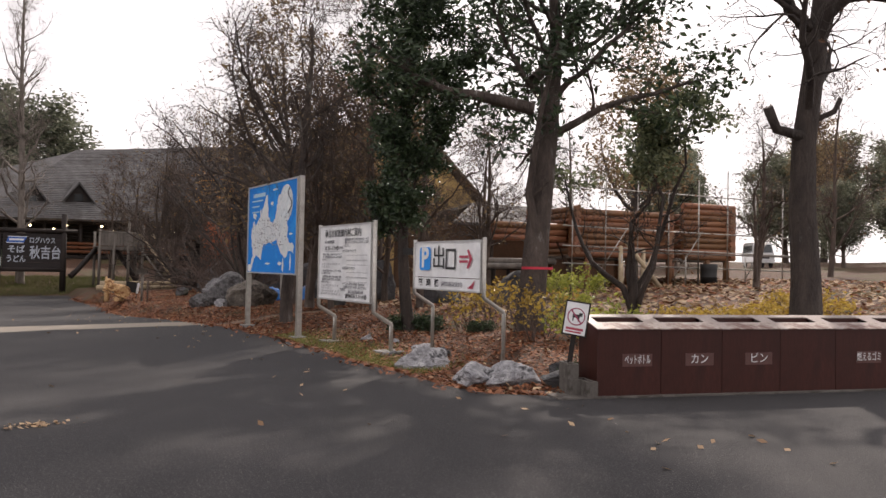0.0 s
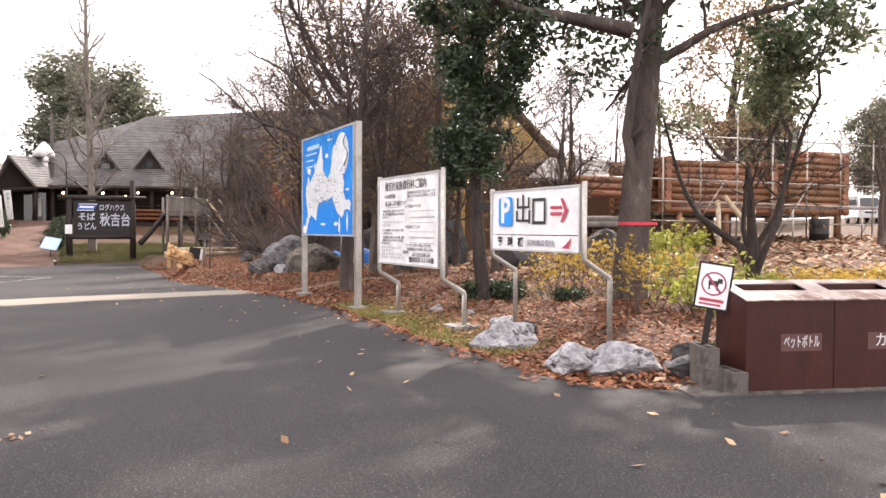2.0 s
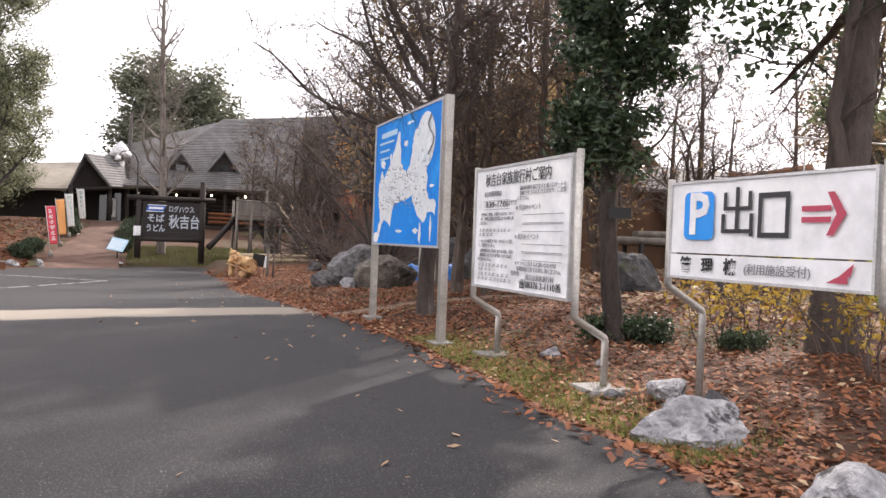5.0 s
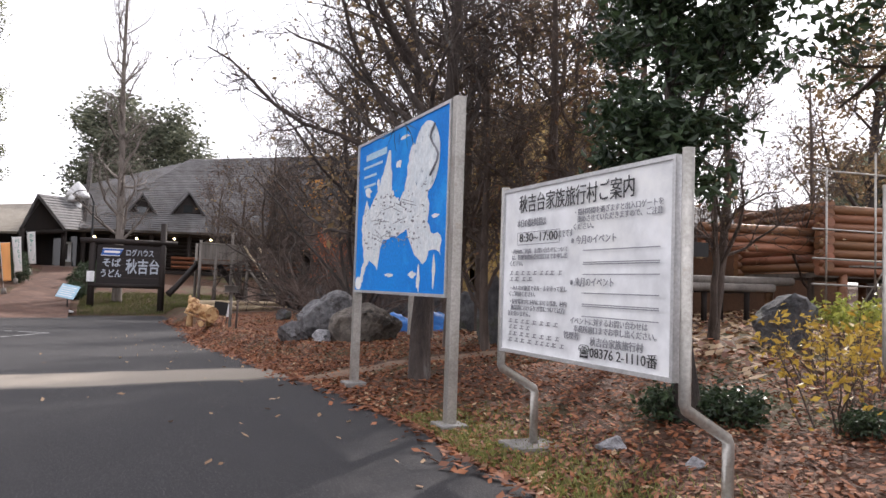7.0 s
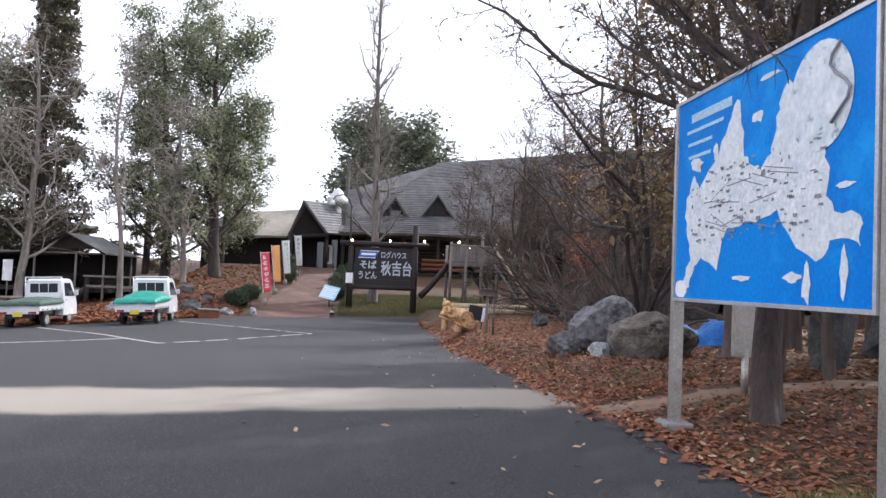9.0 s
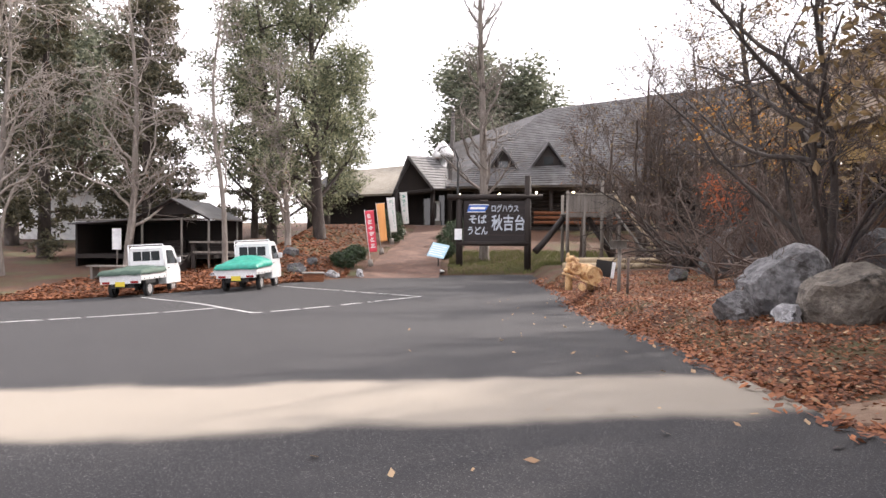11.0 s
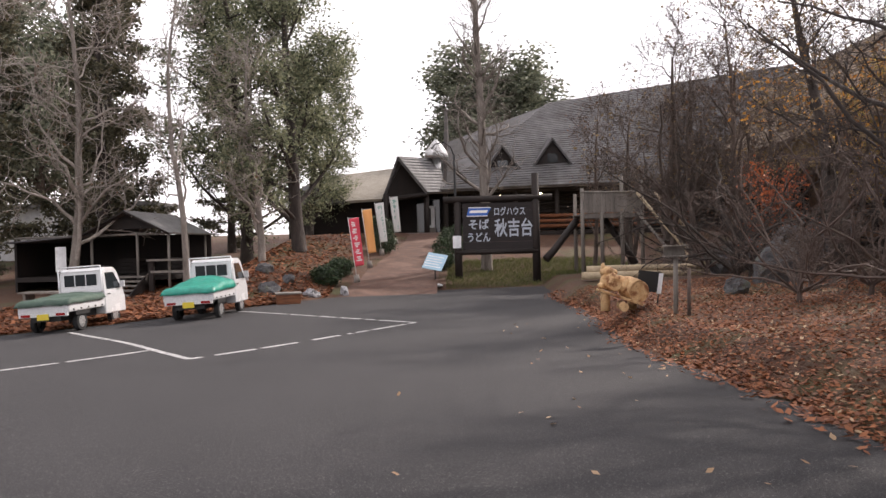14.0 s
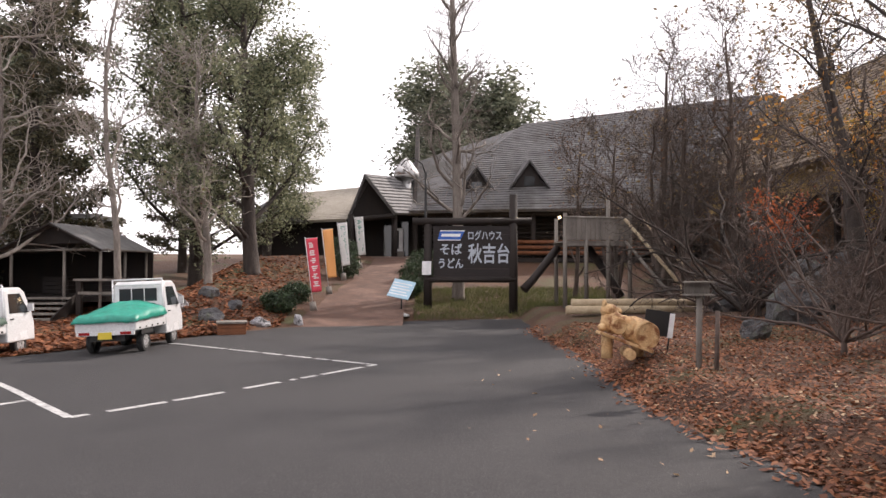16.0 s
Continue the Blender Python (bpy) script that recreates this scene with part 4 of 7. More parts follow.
def hollow_block():
    """A concrete block with two cores, as one closed mesh."""
    xs, ys, h = (0, 0.04, 0.175, 0.215, 0.35, 0.39), (0, 0.032, 0.108, 0.14), 0.19
    solid = lambda i, j: 0 <= i < 5 and 0 <= j < 3 and not (j == 1 and i in (1, 3))
    m, key = Mesh(), {}
    for i in range(6):
        for j in range(4):
            for k in range(2):
                key[i, j, k] = len(key)
    fs = []
    for i in range(5):
        for j in range(3):
            if not solid(i, j):
                continue
            fs += [(key[i, j, k], key[i + 1, j, k], key[i + 1, j + 1, k], key[i, j + 1, k]) for k in (0, 1)]
            for di, dj, a, b in ((-1, 0, (0, 0), (0, 1)), (1, 0, (1, 0), (1, 1)), (0, -1, (0, 0), (1, 0)), (0, 1, (0, 1), (1, 1))):
                if not solid(i + di, j + dj):
                    p, q = (i + a[0], j + a[1]), (i + b[0], j + b[1])
                    fs.append((key[p + (0,)], key[q + (0,)], key[q + (1,)], key[p + (1,)]))
    return m.add([(xs[i], ys[j], h * k) for (i, j, k) in key], fs)


def bins():
    """A row of brown steel waste bins on a concrete strip; the row runs away to the right."""
    row = pose(6.68, 5.34, 0.03, 0, 0, -17.6)
    slab = structure("bin_plinth", Mesh().box(-0.55, -0.09, -0.15, 6.4, 0.70, 0.0), BLOCK_GREY, "concrete strip under waste bins", "plinth")
    slab.matrix_basis = row
    words = ["ペットボトル", "カン", "ビン", "", "燃えるゴミ", ""]
    w, d, h, rise, t = 0.90, 0.52, 0.83, 0.14, 0.012
    for k, word in enumerate(words):
        ob = thing("waste_bin", "brown sheet-steel waste bin with an open slot in its sloping top", "waste bin", row @ pose(k * w, 0.0, 0.0), "row of waste bins")
        W = w - 0.008
        part("front_panel", Mesh().box(0, 0, 0, W, t, h - 0.002), BIN_BROWN, ob)
        part("back_panel", Mesh().box(0, d - t, 0, W, d, h + rise - 0.004), BIN_BROWN, ob)
        for x0 in (0.0, W - t):
            part("side_panel", Mesh().prism([(t, 0.0), (d - t, 0.0), (d - t, h + rise * (d - t) / d - 0.004), (t, h + rise * t / d - 0.004)], x0, x0 + t, "x"), BIN_BROWN, ob)
        part("floor_plate", Mesh().box(t, t, 0.02, W - t, d - t, 0.04), BLACK, ob)
        up = lambda y: h + rise * y / d
        xs, ys = (-0.012, 0.11, W - 0.11, W + 0.004), (-0.018, 0.23, 0.43, d + 0.012)
        vs = [(x, y, up(y) + q) for q in (0.012, 0.0) for y in ys for x in xs]
        fs = []
        for b in range(3):
            for a in range(3):
                if (a, b) != (1, 1):
                    n = b * 4 + a
                    fs += [(n, n + 1, n + 5, n + 4), (n + 20, n + 21, n + 17, n + 16)]
        fs += [(a, a + 16, a + 17, a + 1) for a in (0, 1, 2)] + [(a + 1, a + 17, a + 16, a) for a in (12, 13, 14)] + [(a + 4, a + 20, a + 16, a) for a in (0, 4, 8)] + [(a, a + 16, a + 20, a + 4) for a in (3, 7, 11)]
        fs += [(5, 6, 22, 21), (9, 25, 26, 10), (5, 21, 25, 9), (6, 10, 26, 22)]
        part("top_plate", Mesh().add(vs, fs), BIN_TOP, ob, "pale top plate with brown flecks")
        part("flap", Mesh().box(0.11, 0.425, up(0.43) - 0.16, W - 0.11, 0.435, up(0.43) - 0.005), BIN_BROWN, ob)
        if word:
            plate = part("label_plate", Mesh().box(w * 0.62 - 0.21, -0.004, 0.36, w * 0.62 + 0.21, 0.0, 0.52), BIN_LABEL, ob)
            letters(word, 0.13 if len(word) > 3 else 0.145, WHITE_PAINT, plate, Matrix.Translation((w * 0.62, -0.007, 0.44)) @ pose(0, 0, 0, 90, 0, 0), width={6: 0.36, 2: 0.25, 5: 0.40}[len(word)])
    # concrete blocks at the row's end, stacked like steps
    for x, y, z, turn in ((-0.17, 0.10, 0.0, 86), (-0.19, 0.12, 0.19, 82), (-0.03, -0.09, 0.0, 90)):
        single("concrete_block", hollow_block(), BLOCK_GREY, "dark grey hollow concrete block stacked beside a waste bin", "concrete block", row @ pose(x, y, z, 0, 0, turn), "stacked blocks")


bins()


def no_dogs():
    ob = thing("dog_notice", "small white sign with a crossed-out dog on a dark post", "sign", pose(6.62, 5.82, 0.20, 0, 0, 0) @ pose(0, 0, 0, 0, 8, -50))
    part("post", Mesh().box(-0.03, 0.0, -0.1, 0.03, 0.035, 0.75), DARK_WOOD, ob)
    part("board", Mesh().box(-0.16, -0.02, 0.55, 0.16, 0.0, 1.0), DARK_WOOD, ob)
    part("plate", Mesh().box(-0.14, -0.026, 0.57, 0.14, -0.021, 0.98), WHITE_PANEL, ob, "white printed plate")
    ring = Mesh()
    n = 28
    for k in range(n):
        a, b = 2 * math.pi * k / n, 2 * math.pi * (k + 1) / n
        ring.add([(r * math.cos(t), -0.029, 0.80 + r * math.sin(t)) for t, r in ((a, 0.10), (b, 0.10), (b, 0.115), (a, 0.115))], [(0, 3, 2, 1)])
    s = 0.07
    ring.add([(-s - 0.008, -0.030, 0.80 + s), (-s + 0.008, -0.030, 0.80 + s + 0.012), (s + 0.008, -0.030, 0.80 - s), (s - 0.008, -0.030, 0.80 - s - 0.012)], [(0, 3, 2, 1)])
    part("forbidden_ring", ring, SIGN_PINK, ob, normals=False)
    dog = Mesh()
    dog.box(-0.05, -0.0285, 0.785, 0.045, -0.027, 0.83).box(0.03, -0.0285, 0.81, 0.075, -0.027, 0.855).box(-0.045, -0.0285, 0.74, -0.03, -0.027, 0.79).box(0.025, -0.0285, 0.74, 0.04, -0.027, 0.79)
    part("dog_symbol", dog, INK, ob)
    part("caption", Mesh().box(-0.11, -0.0285, 0.625, 0.11, -0.027, 0.655).box(-0.11, -0.0285, 0.59, 0.09, -0.027, 0.61), RED_PAINT, ob)


no_dogs()


# ---- carts and vehicles ----
def wheel(parent, x, y, r=0.27, w=0.15):
    t = Mesh()
    prof = [(r * 0.62, -w / 2), (r * 0.93, -w / 2), (r, -w / 3), (r, w / 3), (r * 0.93, w / 2), (r * 0.62, w / 2)]
    n = 24
    for i in range(n):
        for (r0, a0), (r1, a1) in zip(prof, prof[1:]):
            t.add([(a0, r0 * math.cos(p), r0 * math.sin(p)) if j in (0, 3) else (a1, r1 * math.cos(p), r1 * math.sin(p)) for j, p in enumerate((2 * math.pi * i / n, 2 * math.pi * i / n, 2 * math.pi * (i + 1) / n, 2 * math.pi * (i + 1) / n))], [(0, 1, 2, 3)], True)
    wh = part("wheel", t, RUBBER, parent, at=pose(x, y, r), normals=False)
    side = 1 if x > 0 else -1
    rim = Mesh().tube([(side * w * 0.18, 0, 0), (side * w * 0.42, 0, 0)], [r * 0.64, r * 0.64], 20)
    for k in range(8):
        a = 2 * math.pi * k / 8
        rim.box(-0.012, -0.02, 0.04, 0.012, 0.02, r * 0.6, Matrix.Translation((side * w * 0.45, 0, 0)) @ Matrix.Rotation(a, 4, "X"))
    part("rim", rim, ALU, wh, "pale steel wheel rim")
    return wh


def kei_truck(at, tarp_mat, label, hump):
    """A small lorry: 3.39 m long, 1.47 m wide, 1.78 m high; the origin lies under the rear axle, +y ahead."""
    ob = thing("pickup_truck", label, "truck", at, "parked trucks")
    cab = Mesh()
    prof = [(1.27, 0.34), (1.27, 1.10), (1.31, 1.66), (1.42, 1.75), (2.02, 1.74), (2.20, 1.62), (2.42, 1.06), (2.50, 0.78), (2.50, 0.34)]
    half = lambda z: 0.735 - max(0.0, z - 0.95) * 0.11
    n = len(prof)
    vs = [(-half(z), y, z) for y, z in prof] + [(half(z), y, z) for y, z in prof]
    fs = [tuple(range(n)), tuple(range(2 * n - 1, n - 1, -1))] + [(i, n + i, n + (i + 1) % n, (i + 1) % n) for i in range(n)]
    cab.add(vs, fs)
    body = part("cab", cab, CAR_WHITE, ob)
    mod = body.modifiers.new("bevel", "BEVEL")
    mod.width, mod.segments, mod.angle_limit = 0.04, 3, radians(25)
    win = Mesh().box(-0.50, 1.262, 1.22, 0.50, 1.272, 1.56, bevel=0.004)
    pane = part("rear_window", win, GLASS, ob, "dark rear cab window")
    for x in (-0.17, 0.17):
        part("window_bar", Mesh().box(x - 0.012, 1.255, 1.22, x + 0.012, 1.264, 1.56), CAR_WHITE, pane)
    for s in (-1, 1):
        sw = Mesh().add([(s * (half(z) + 0.004), y, z) for y, z in ((1.40, 1.08), (1.44, 1.58), (1.96, 1.58), (2.28, 1.08))], [(0, 1, 2, 3)])
        door = part("side_window", sw, GLASS, ob, "dark side window", normals=False)
        part("mirror", Mesh().box(s * 0.76 - 0.03, 2.18, 1.10, s * 0.76 + s * 0.12, 2.24, 1.30, bevel=0.01), BLACK if s < 0 else CAR_WHITE, ob)
        part("door_handle", Mesh().box(s * 0.735, 1.42, 0.92, s * 0.75, 1.56, 0.95), BLACK, ob)
        part("mudguard", Mesh().box(s * 0.70, -0.36, 0.46, s * 0.735, 0.36, 0.58, bevel=0.01), BLACK, ob)
    part("windscreen", Mesh().add([(-0.58, 2.235, 1.58), (0.58, 2.235, 1.58), (0.64, 2.43, 1.08), (-0.64, 2.43, 1.08)], [(0, 1, 2, 3)]), GLASS, ob, normals=False)
    part("load_bed", Mesh().box(-0.70, -0.66, 0.58, 0.70, 1.22, 0.66), CAR_WHITE, ob)
    for s in (-1, 1):
        gate = part("side_gate", Mesh().box(s * 0.70 - 0.02 * s, -0.68, 0.60, s * 0.735, 1.22, 0.90, bevel=0.008), CAR_WHITE, ob)
        for k in range(5):
            part("hook", Mesh().box(s * 0.735, -0.5 + k * 0.38, 0.62, s * 0.75, -0.44 + k * 0.38, 0.66), BLACK, gate)
    part("tailgate", Mesh().box(-0.72, -0.71, 0.60, 0.72, -0.68, 0.90, bevel=0.008), CAR_WHITE, ob)
    part("rear_bumper", Mesh().box(-0.70, -0.73, 0.49, 0.70, -0.66, 0.595, bevel=0.01), CAR_WHITE, ob)
    for s in (-1, 1):
        part("tail_light", Mesh().box(s * 0.50 - 0.13, -0.745, 0.505, s * 0.50 + 0.13, -0.73, 0.575, bevel=0.003), LAMP_RED, ob, "red tail light")
    part("number_plate", Mesh().box(-0.165, -0.75, 0.40, 0.165, -0.735, 0.565), PLATE, ob, "yellow number plate")
    part("chassis", Mesh().box(-0.42, -0.60, 0.34, 0.42, 2.40, 0.58), BLACK, ob)
    rack = Mesh()
    for x in (-0.66, 0.66):
        rack.tube([(x, 1.24, 0.66), (x, 1.24, 1.80)], 0.022, 6)
    rack.tube([(-0.66, 1.24, 1.80), (0.66, 1.24, 1.80)], 0.022, 6).tube([(-0.66, 1.24, 1.66), (0.66, 1.24, 1.66)], 0.016, 6)
    part("guard_frame", rack, CAR_WHITE, ob, "white guard frame behind the cab")
    for x in (-0.62, 0.62):
        for y in (0.0, 1.90):
            wheel(ob, x, y)
    sheet = Mesh()
    xs, ys = [-0.80 + 1.6 * i / 22 for i in range(23)], [-0.80 + 2.0 * j / 26 for j in range(27)]

    def lie(x, y):
        h = 0.93 + hump * smooth(-0.9, 0.5, y) * (1 - (abs(x) / 0.85) ** 2) + 0.05 * hump
        h += 0.035 * noise.noise((x * 3, y * 3, 2)) + 0.02 * noise.noise((x * 8, y * 5, 7))
        edge = max(abs(x) - 0.72, -(y + 0.71), 0.0)
        return h - edge * 1.6
    sheet.grid(xs, ys, lie)
    tp = part("tarpaulin", sheet, tarp_mat, ob, "tarpaulin tied over the load", normals=False)
    so = tp.modifiers.new("thick", "SOLIDIFY")
    so.thickness = 0.008
    return ob


kei_truck(pose(-5.55, 38.9, road_z(39.8, -5.55) - 0.005, 0, -2.4, -1), TARP_GREEN, "white kei pickup truck with a bright green tarpaulin", 0.30)
kei_truck(pose(-9.2, 37.9, road_z(38.9, -9.2) + 0.005, 0, -2.8, -2), TARP_DULL, "white kei pickup truck with a dull green canvas cover", 0.12)


def van(at):
    ob = thing("van", "small white van parked on a dirt road", "van", at)
    prof = [(-1.65, 0.35), (-1.68, 0.95), (-1.58, 1.80), (-1.40, 1.88), (1.0, 1.88), (1.25, 1.75), (1.62, 1.05), (1.70, 0.80), (1.70, 0.35)]
    half = lambda z: 0.735 - max(0, z - 0.95) * 0.10
    n = len(prof)
    m = Mesh().add([(-half(z), y, z) for y, z in prof] + [(half(z), y, z) for y, z in prof], [tuple(range(n)), tuple(range(2 * n - 1, n - 1, -1))] + [(i, n + i, n + (i + 1) % n, (i + 1) % n) for i in range(n)])
    b = part("body", m, CAR_WHITE, ob)
    mod = b.modifiers.new("bevel", "BEVEL")
    mod.width, mod.segments, mod.angle_limit = 0.05, 2, radians(25)
    part("windscreen", Mesh().add([(-0.55, 1.30, 1.70), (0.55, 1.30, 1.70), (0.62, 1.61, 1.10), (-0.62, 1.61, 1.10)], [(0, 1, 2, 3)]), GLASS, ob, normals=False)
    for s in (-1, 1):
        part("side_window", Mesh().add([(s * (half(z) + 0.006), y, z) for y, z in ((-1.3, 1.10), (-1.25, 1.62), (0.95, 1.62), (1.25, 1.10))], [(0, 1, 2, 3)]), GLASS, ob, normals=False)
        part("headlight", Mesh().box(s * 0.55 - 0.12, 1.68, 0.72, s * 0.55 + 0.12, 1.72, 0.88, bevel=0.01), ALU, ob)
    part("bumper", Mesh().box(-0.72, 1.66, 0.36, 0.72, 1.76, 0.60, bevel=0.02), CAR_WHITE, ob)
    part("grille", Mesh().box(-0.35, 1.69, 0.66, 0.35, 1.715, 0.78), BLACK, ob)
    for x in (-0.62, 0.62):
        for y in (-1.0, 1.1):
            wheel(ob, x, y)


van(pose(50.5, 33.0, ground_z(50.5, 33.0), 0, 0, 140))


# ---- the wooden sign before the ramp ----
def log_sign():
    ob = thing("restaurant_sign", "dark wooden sign board with pale carved lettering between two log posts", "sign", pose(0, 51.2, -0.65))
    for x, top in ((2.06, 4.1), (5.61, 5.15)):
        part("post", Mesh().tube([(x, 0, -0.2), (x, 0, top)], [0.19, 0.165], 12), DARK_WOOD, ob)
    part("beam", Mesh().tube([(1.42, -0.05, 4.02), (6.36, -0.05, 4.06)], [0.15, 0.14], 12), DARK_WOOD, ob)
    part("lower_log", Mesh().tube([(1.95, -0.08, 1.62), (5.70, -0.08, 1.62)], [0.12, 0.12], 10), DARK_WOOD, ob)
    for k in range(6):
        part("plank", Mesh().box(2.28, -0.07, 1.72 + k * 0.355, 5.50, 0.03, 2.07 + k * 0.355, bevel=0.012), SIGN_WOOD, ob)
    CARVED_PAINT = plain("pale_sign_paint", (0.44, 0.48, 0.54), 0.6)
    up = lambda x, z: Matrix.Translation((x, -0.085, z)) @ pose(0, 0, 0, 90, 0, 0)
    letters("ログハウス", 0.42, CARVED_PAINT, ob, up(4.42, 3.42), 1.40, bold=0.008)
    letters("秋吉台", 0.86, CARVED_PAINT, ob, up(4.60, 2.64), 1.72, bold=0.016)
    letters("そば", 0.50, CARVED_PAINT, ob, up(3.0, 2.84), 0.92, bold=0.012)
    letters("うどん", 0.46, CARVED_PAINT, ob, up(3.0, 2.26), 1.02, bold=0.012)
    lg = Mesh().prism([(2.47, 3.28), (3.40, 3.28), (3.58, 3.62), (2.56, 3.62)], -0.088, -0.08, "y")
    lb = part("logo_plate", lg, plain("logo_blue", (0.03, 0.12, 0.45), 0.5), ob, "blue slanted plate with pale bars")
    part("logo_bar", Mesh().prism([(2.60, 3.40), (3.38, 3.40), (3.44, 3.52), (2.64, 3.52)], -0.094, -0.088, "y"), WHITE_PANEL, lb)
    for edge in ([(2.47, 3.24), (3.40, 3.24), (3.42, 3.28), (2.47, 3.28)], [(2.56, 3.62), (3.58, 3.62), (3.60, 3.66), (2.57, 3.66)]):
        part("logo_edge", Mesh().prism(edge, -0.092, -0.08, "y"), WHITE_PANEL, lb)
    part("paper_notice", Mesh().box(1.82, -0.215, 1.82, 2.20, -0.20, 2.38), WHITE_PANEL, ob, "white paper notice on the post")


log_sign()


def menu_stand():
    ob = thing("menu_stand", "pale blue menu board tilted on a thin stand", "sign stand", pose(1.05, 49.3, ground_z(1.05, 49.3) + 0.06))
    part("base", Mesh().tube([(0, 0, 0), (0, 0, 0.06), (0, 0, 0.14)], [0.34, 0.30, 0.08], 14), WHITE_PAINT, ob)
    part("pole", Mesh().tube([(0, 0, 0.1), (0, 0, 0.8)], 0.03, 8), BLACK, ob)
    tilt = pose(0, 0, 1.05, -38, 10, -22)
    b = part("board", Mesh().box(-0.46, -0.02, -0.42, 0.46, 0.02, 0.42, tilt, bevel=0.01), BOARD_BLUE, ob)
    bars = Mesh()
    for k in range(5):
        bars.box(-0.42, -0.028, 0.22 - k * 0.13, 0.36 - 0.1 * (k % 2), -0.022, 0.27 - k * 0.13, tilt)
    part("menu_bars", bars, WHITE_PANEL, b)


menu_stand()


def flag(x, y, z, cloth, ink, label, seed):
    ob = thing("banner", label, "banner", pose(x + 0.34, y, z - 0.12, 0, -7, 0), "row of banners")
    part("base", Mesh().tube([(0, 0, -0.1), (0, 0, 0.22)], [0.13, 0.11], 10), GREY_WOOD, ob)
    part("pole", Mesh().tube([(0, 0, 0), (0, 0, 2.55)], 0.014, 6).tube([(0, 0, 2.5), (0.46, 0, 2.48)], 0.009, 5), WHITE_PAINT, ob)
    m = Mesh()
    wave = lambda u, v: 0.06 * math.sin(v * 4 + seed) * u + 0.05 * noise.noise((u * 2, v * 2, seed))
    cols, rws = 8, 20
    vs = [(0.02 + 0.42 * (i / cols) * (0.82 + 0.18 * j / rws), wave(i / cols, j / rws), 0.55 + 1.93 * j / rws) for j in range(rws + 1) for i in range(cols + 1)]
    fs = [(j * (cols + 1) + i, j * (cols + 1) + i + 1, (j + 1) * (cols + 1) + i + 1, (j + 1) * (cols + 1) + i) for j in range(rws) for i in range(cols)]
    cl = part("cloth", m.add(vs, fs, True), cloth, ob, normals=False)
    cl.modifiers.new("thick", "SOLIDIFY").thickness = 0.004
    if ink:
        pr = Mesh()
        rnd = random.Random(seed)
        for k in range(6):
            c = 0.75 + 0.28 * k
            for q in range(3):
                a, b = rnd.uniform(0.09, 0.17), rnd.uniform(0.24, 0.34)
                zz = c + q * 0.07
                pr.add([(a, wave((a - .02) / .56, (zz - .55) / 1.93) - 0.008, zz), (b, wave((b - .02) / .56, (zz - .55) / 1.93) - 0.008, zz), (b, wave((b - .02) / .56, (zz - .55) / 1.93) - 0.008, zz + 0.04), (a, wave((a - .02) / .56, (zz - .55) / 1.93) - 0.008, zz + 0.04)], [(0, 1, 2, 3)])
        part("print_bars", pr, ink, ob, normals=False)["kind"] = "stuff"


flag(-2.35, 47.0, 0.15, FLAG_RED, FLAG_WHITE, "red and white vertical banner beside a ramp", 1)
flag(-2.20, 50.0, 0.62, FLAG_ORANGE, None, "plain orange vertical banner beside a ramp", 2)
flag(-2.10, 54.0, 1.10, FLAG_WHITE, FLAG_GREEN, "white vertical banner with green printing beside a ramp", 3)
flag(-1.75, 58.0, 1.62, FLAG_WHITE, FLAG_GREEN, "white vertical banner with green printing near an entrance", 4)


# ---- the log house restaurant ----
def slope(m, a, b, c, d, thick=0.14):
    """A roof slab over four corners."""
    p = [Vector(q) for q in (a, b, c, d)]
    n = (p[1] - p[0]).cross(p[3] - p[0]).normalized()
    if n.z < 0:
        n = -n
    return m.add(p + [q - n * thick for q in p], [(0, 1, 2, 3), (7, 6, 5, 4), (0, 4, 5, 1), (1, 5, 6, 2), (2, 6, 7, 3), (3, 7, 4, 0)])


def courses(parent, a, b, c, d, count, mat, name="shingle_course", lip=0.08):
    """Rows of shingles over a roof face: eave a to b, ridge d to c, each overlapping the one below."""
    a, b, c, d = (Vector(q) for q in (a, b, c, d))
    n = (b - a).cross(d - a).normalized()
    if n.z < 0:
        n = -n
    for k in range(count):
        lo, hi = k / count, (k + 1.15) / count
        hi = min(1.0, hi)
        p = [a.lerp(d, lo) + n * lip, b.lerp(c, lo) + n * lip, b.lerp(c, hi) + n * 0.012, a.lerp(d, hi) + n * 0.012]
        q = [v - n * 0.03 for v in p]
        m = Mesh().add(p + q, [(0, 1, 2, 3), (0, 4, 5, 1), (4, 7, 6, 5)])
        part(name, m, mat, parent, normals=True)


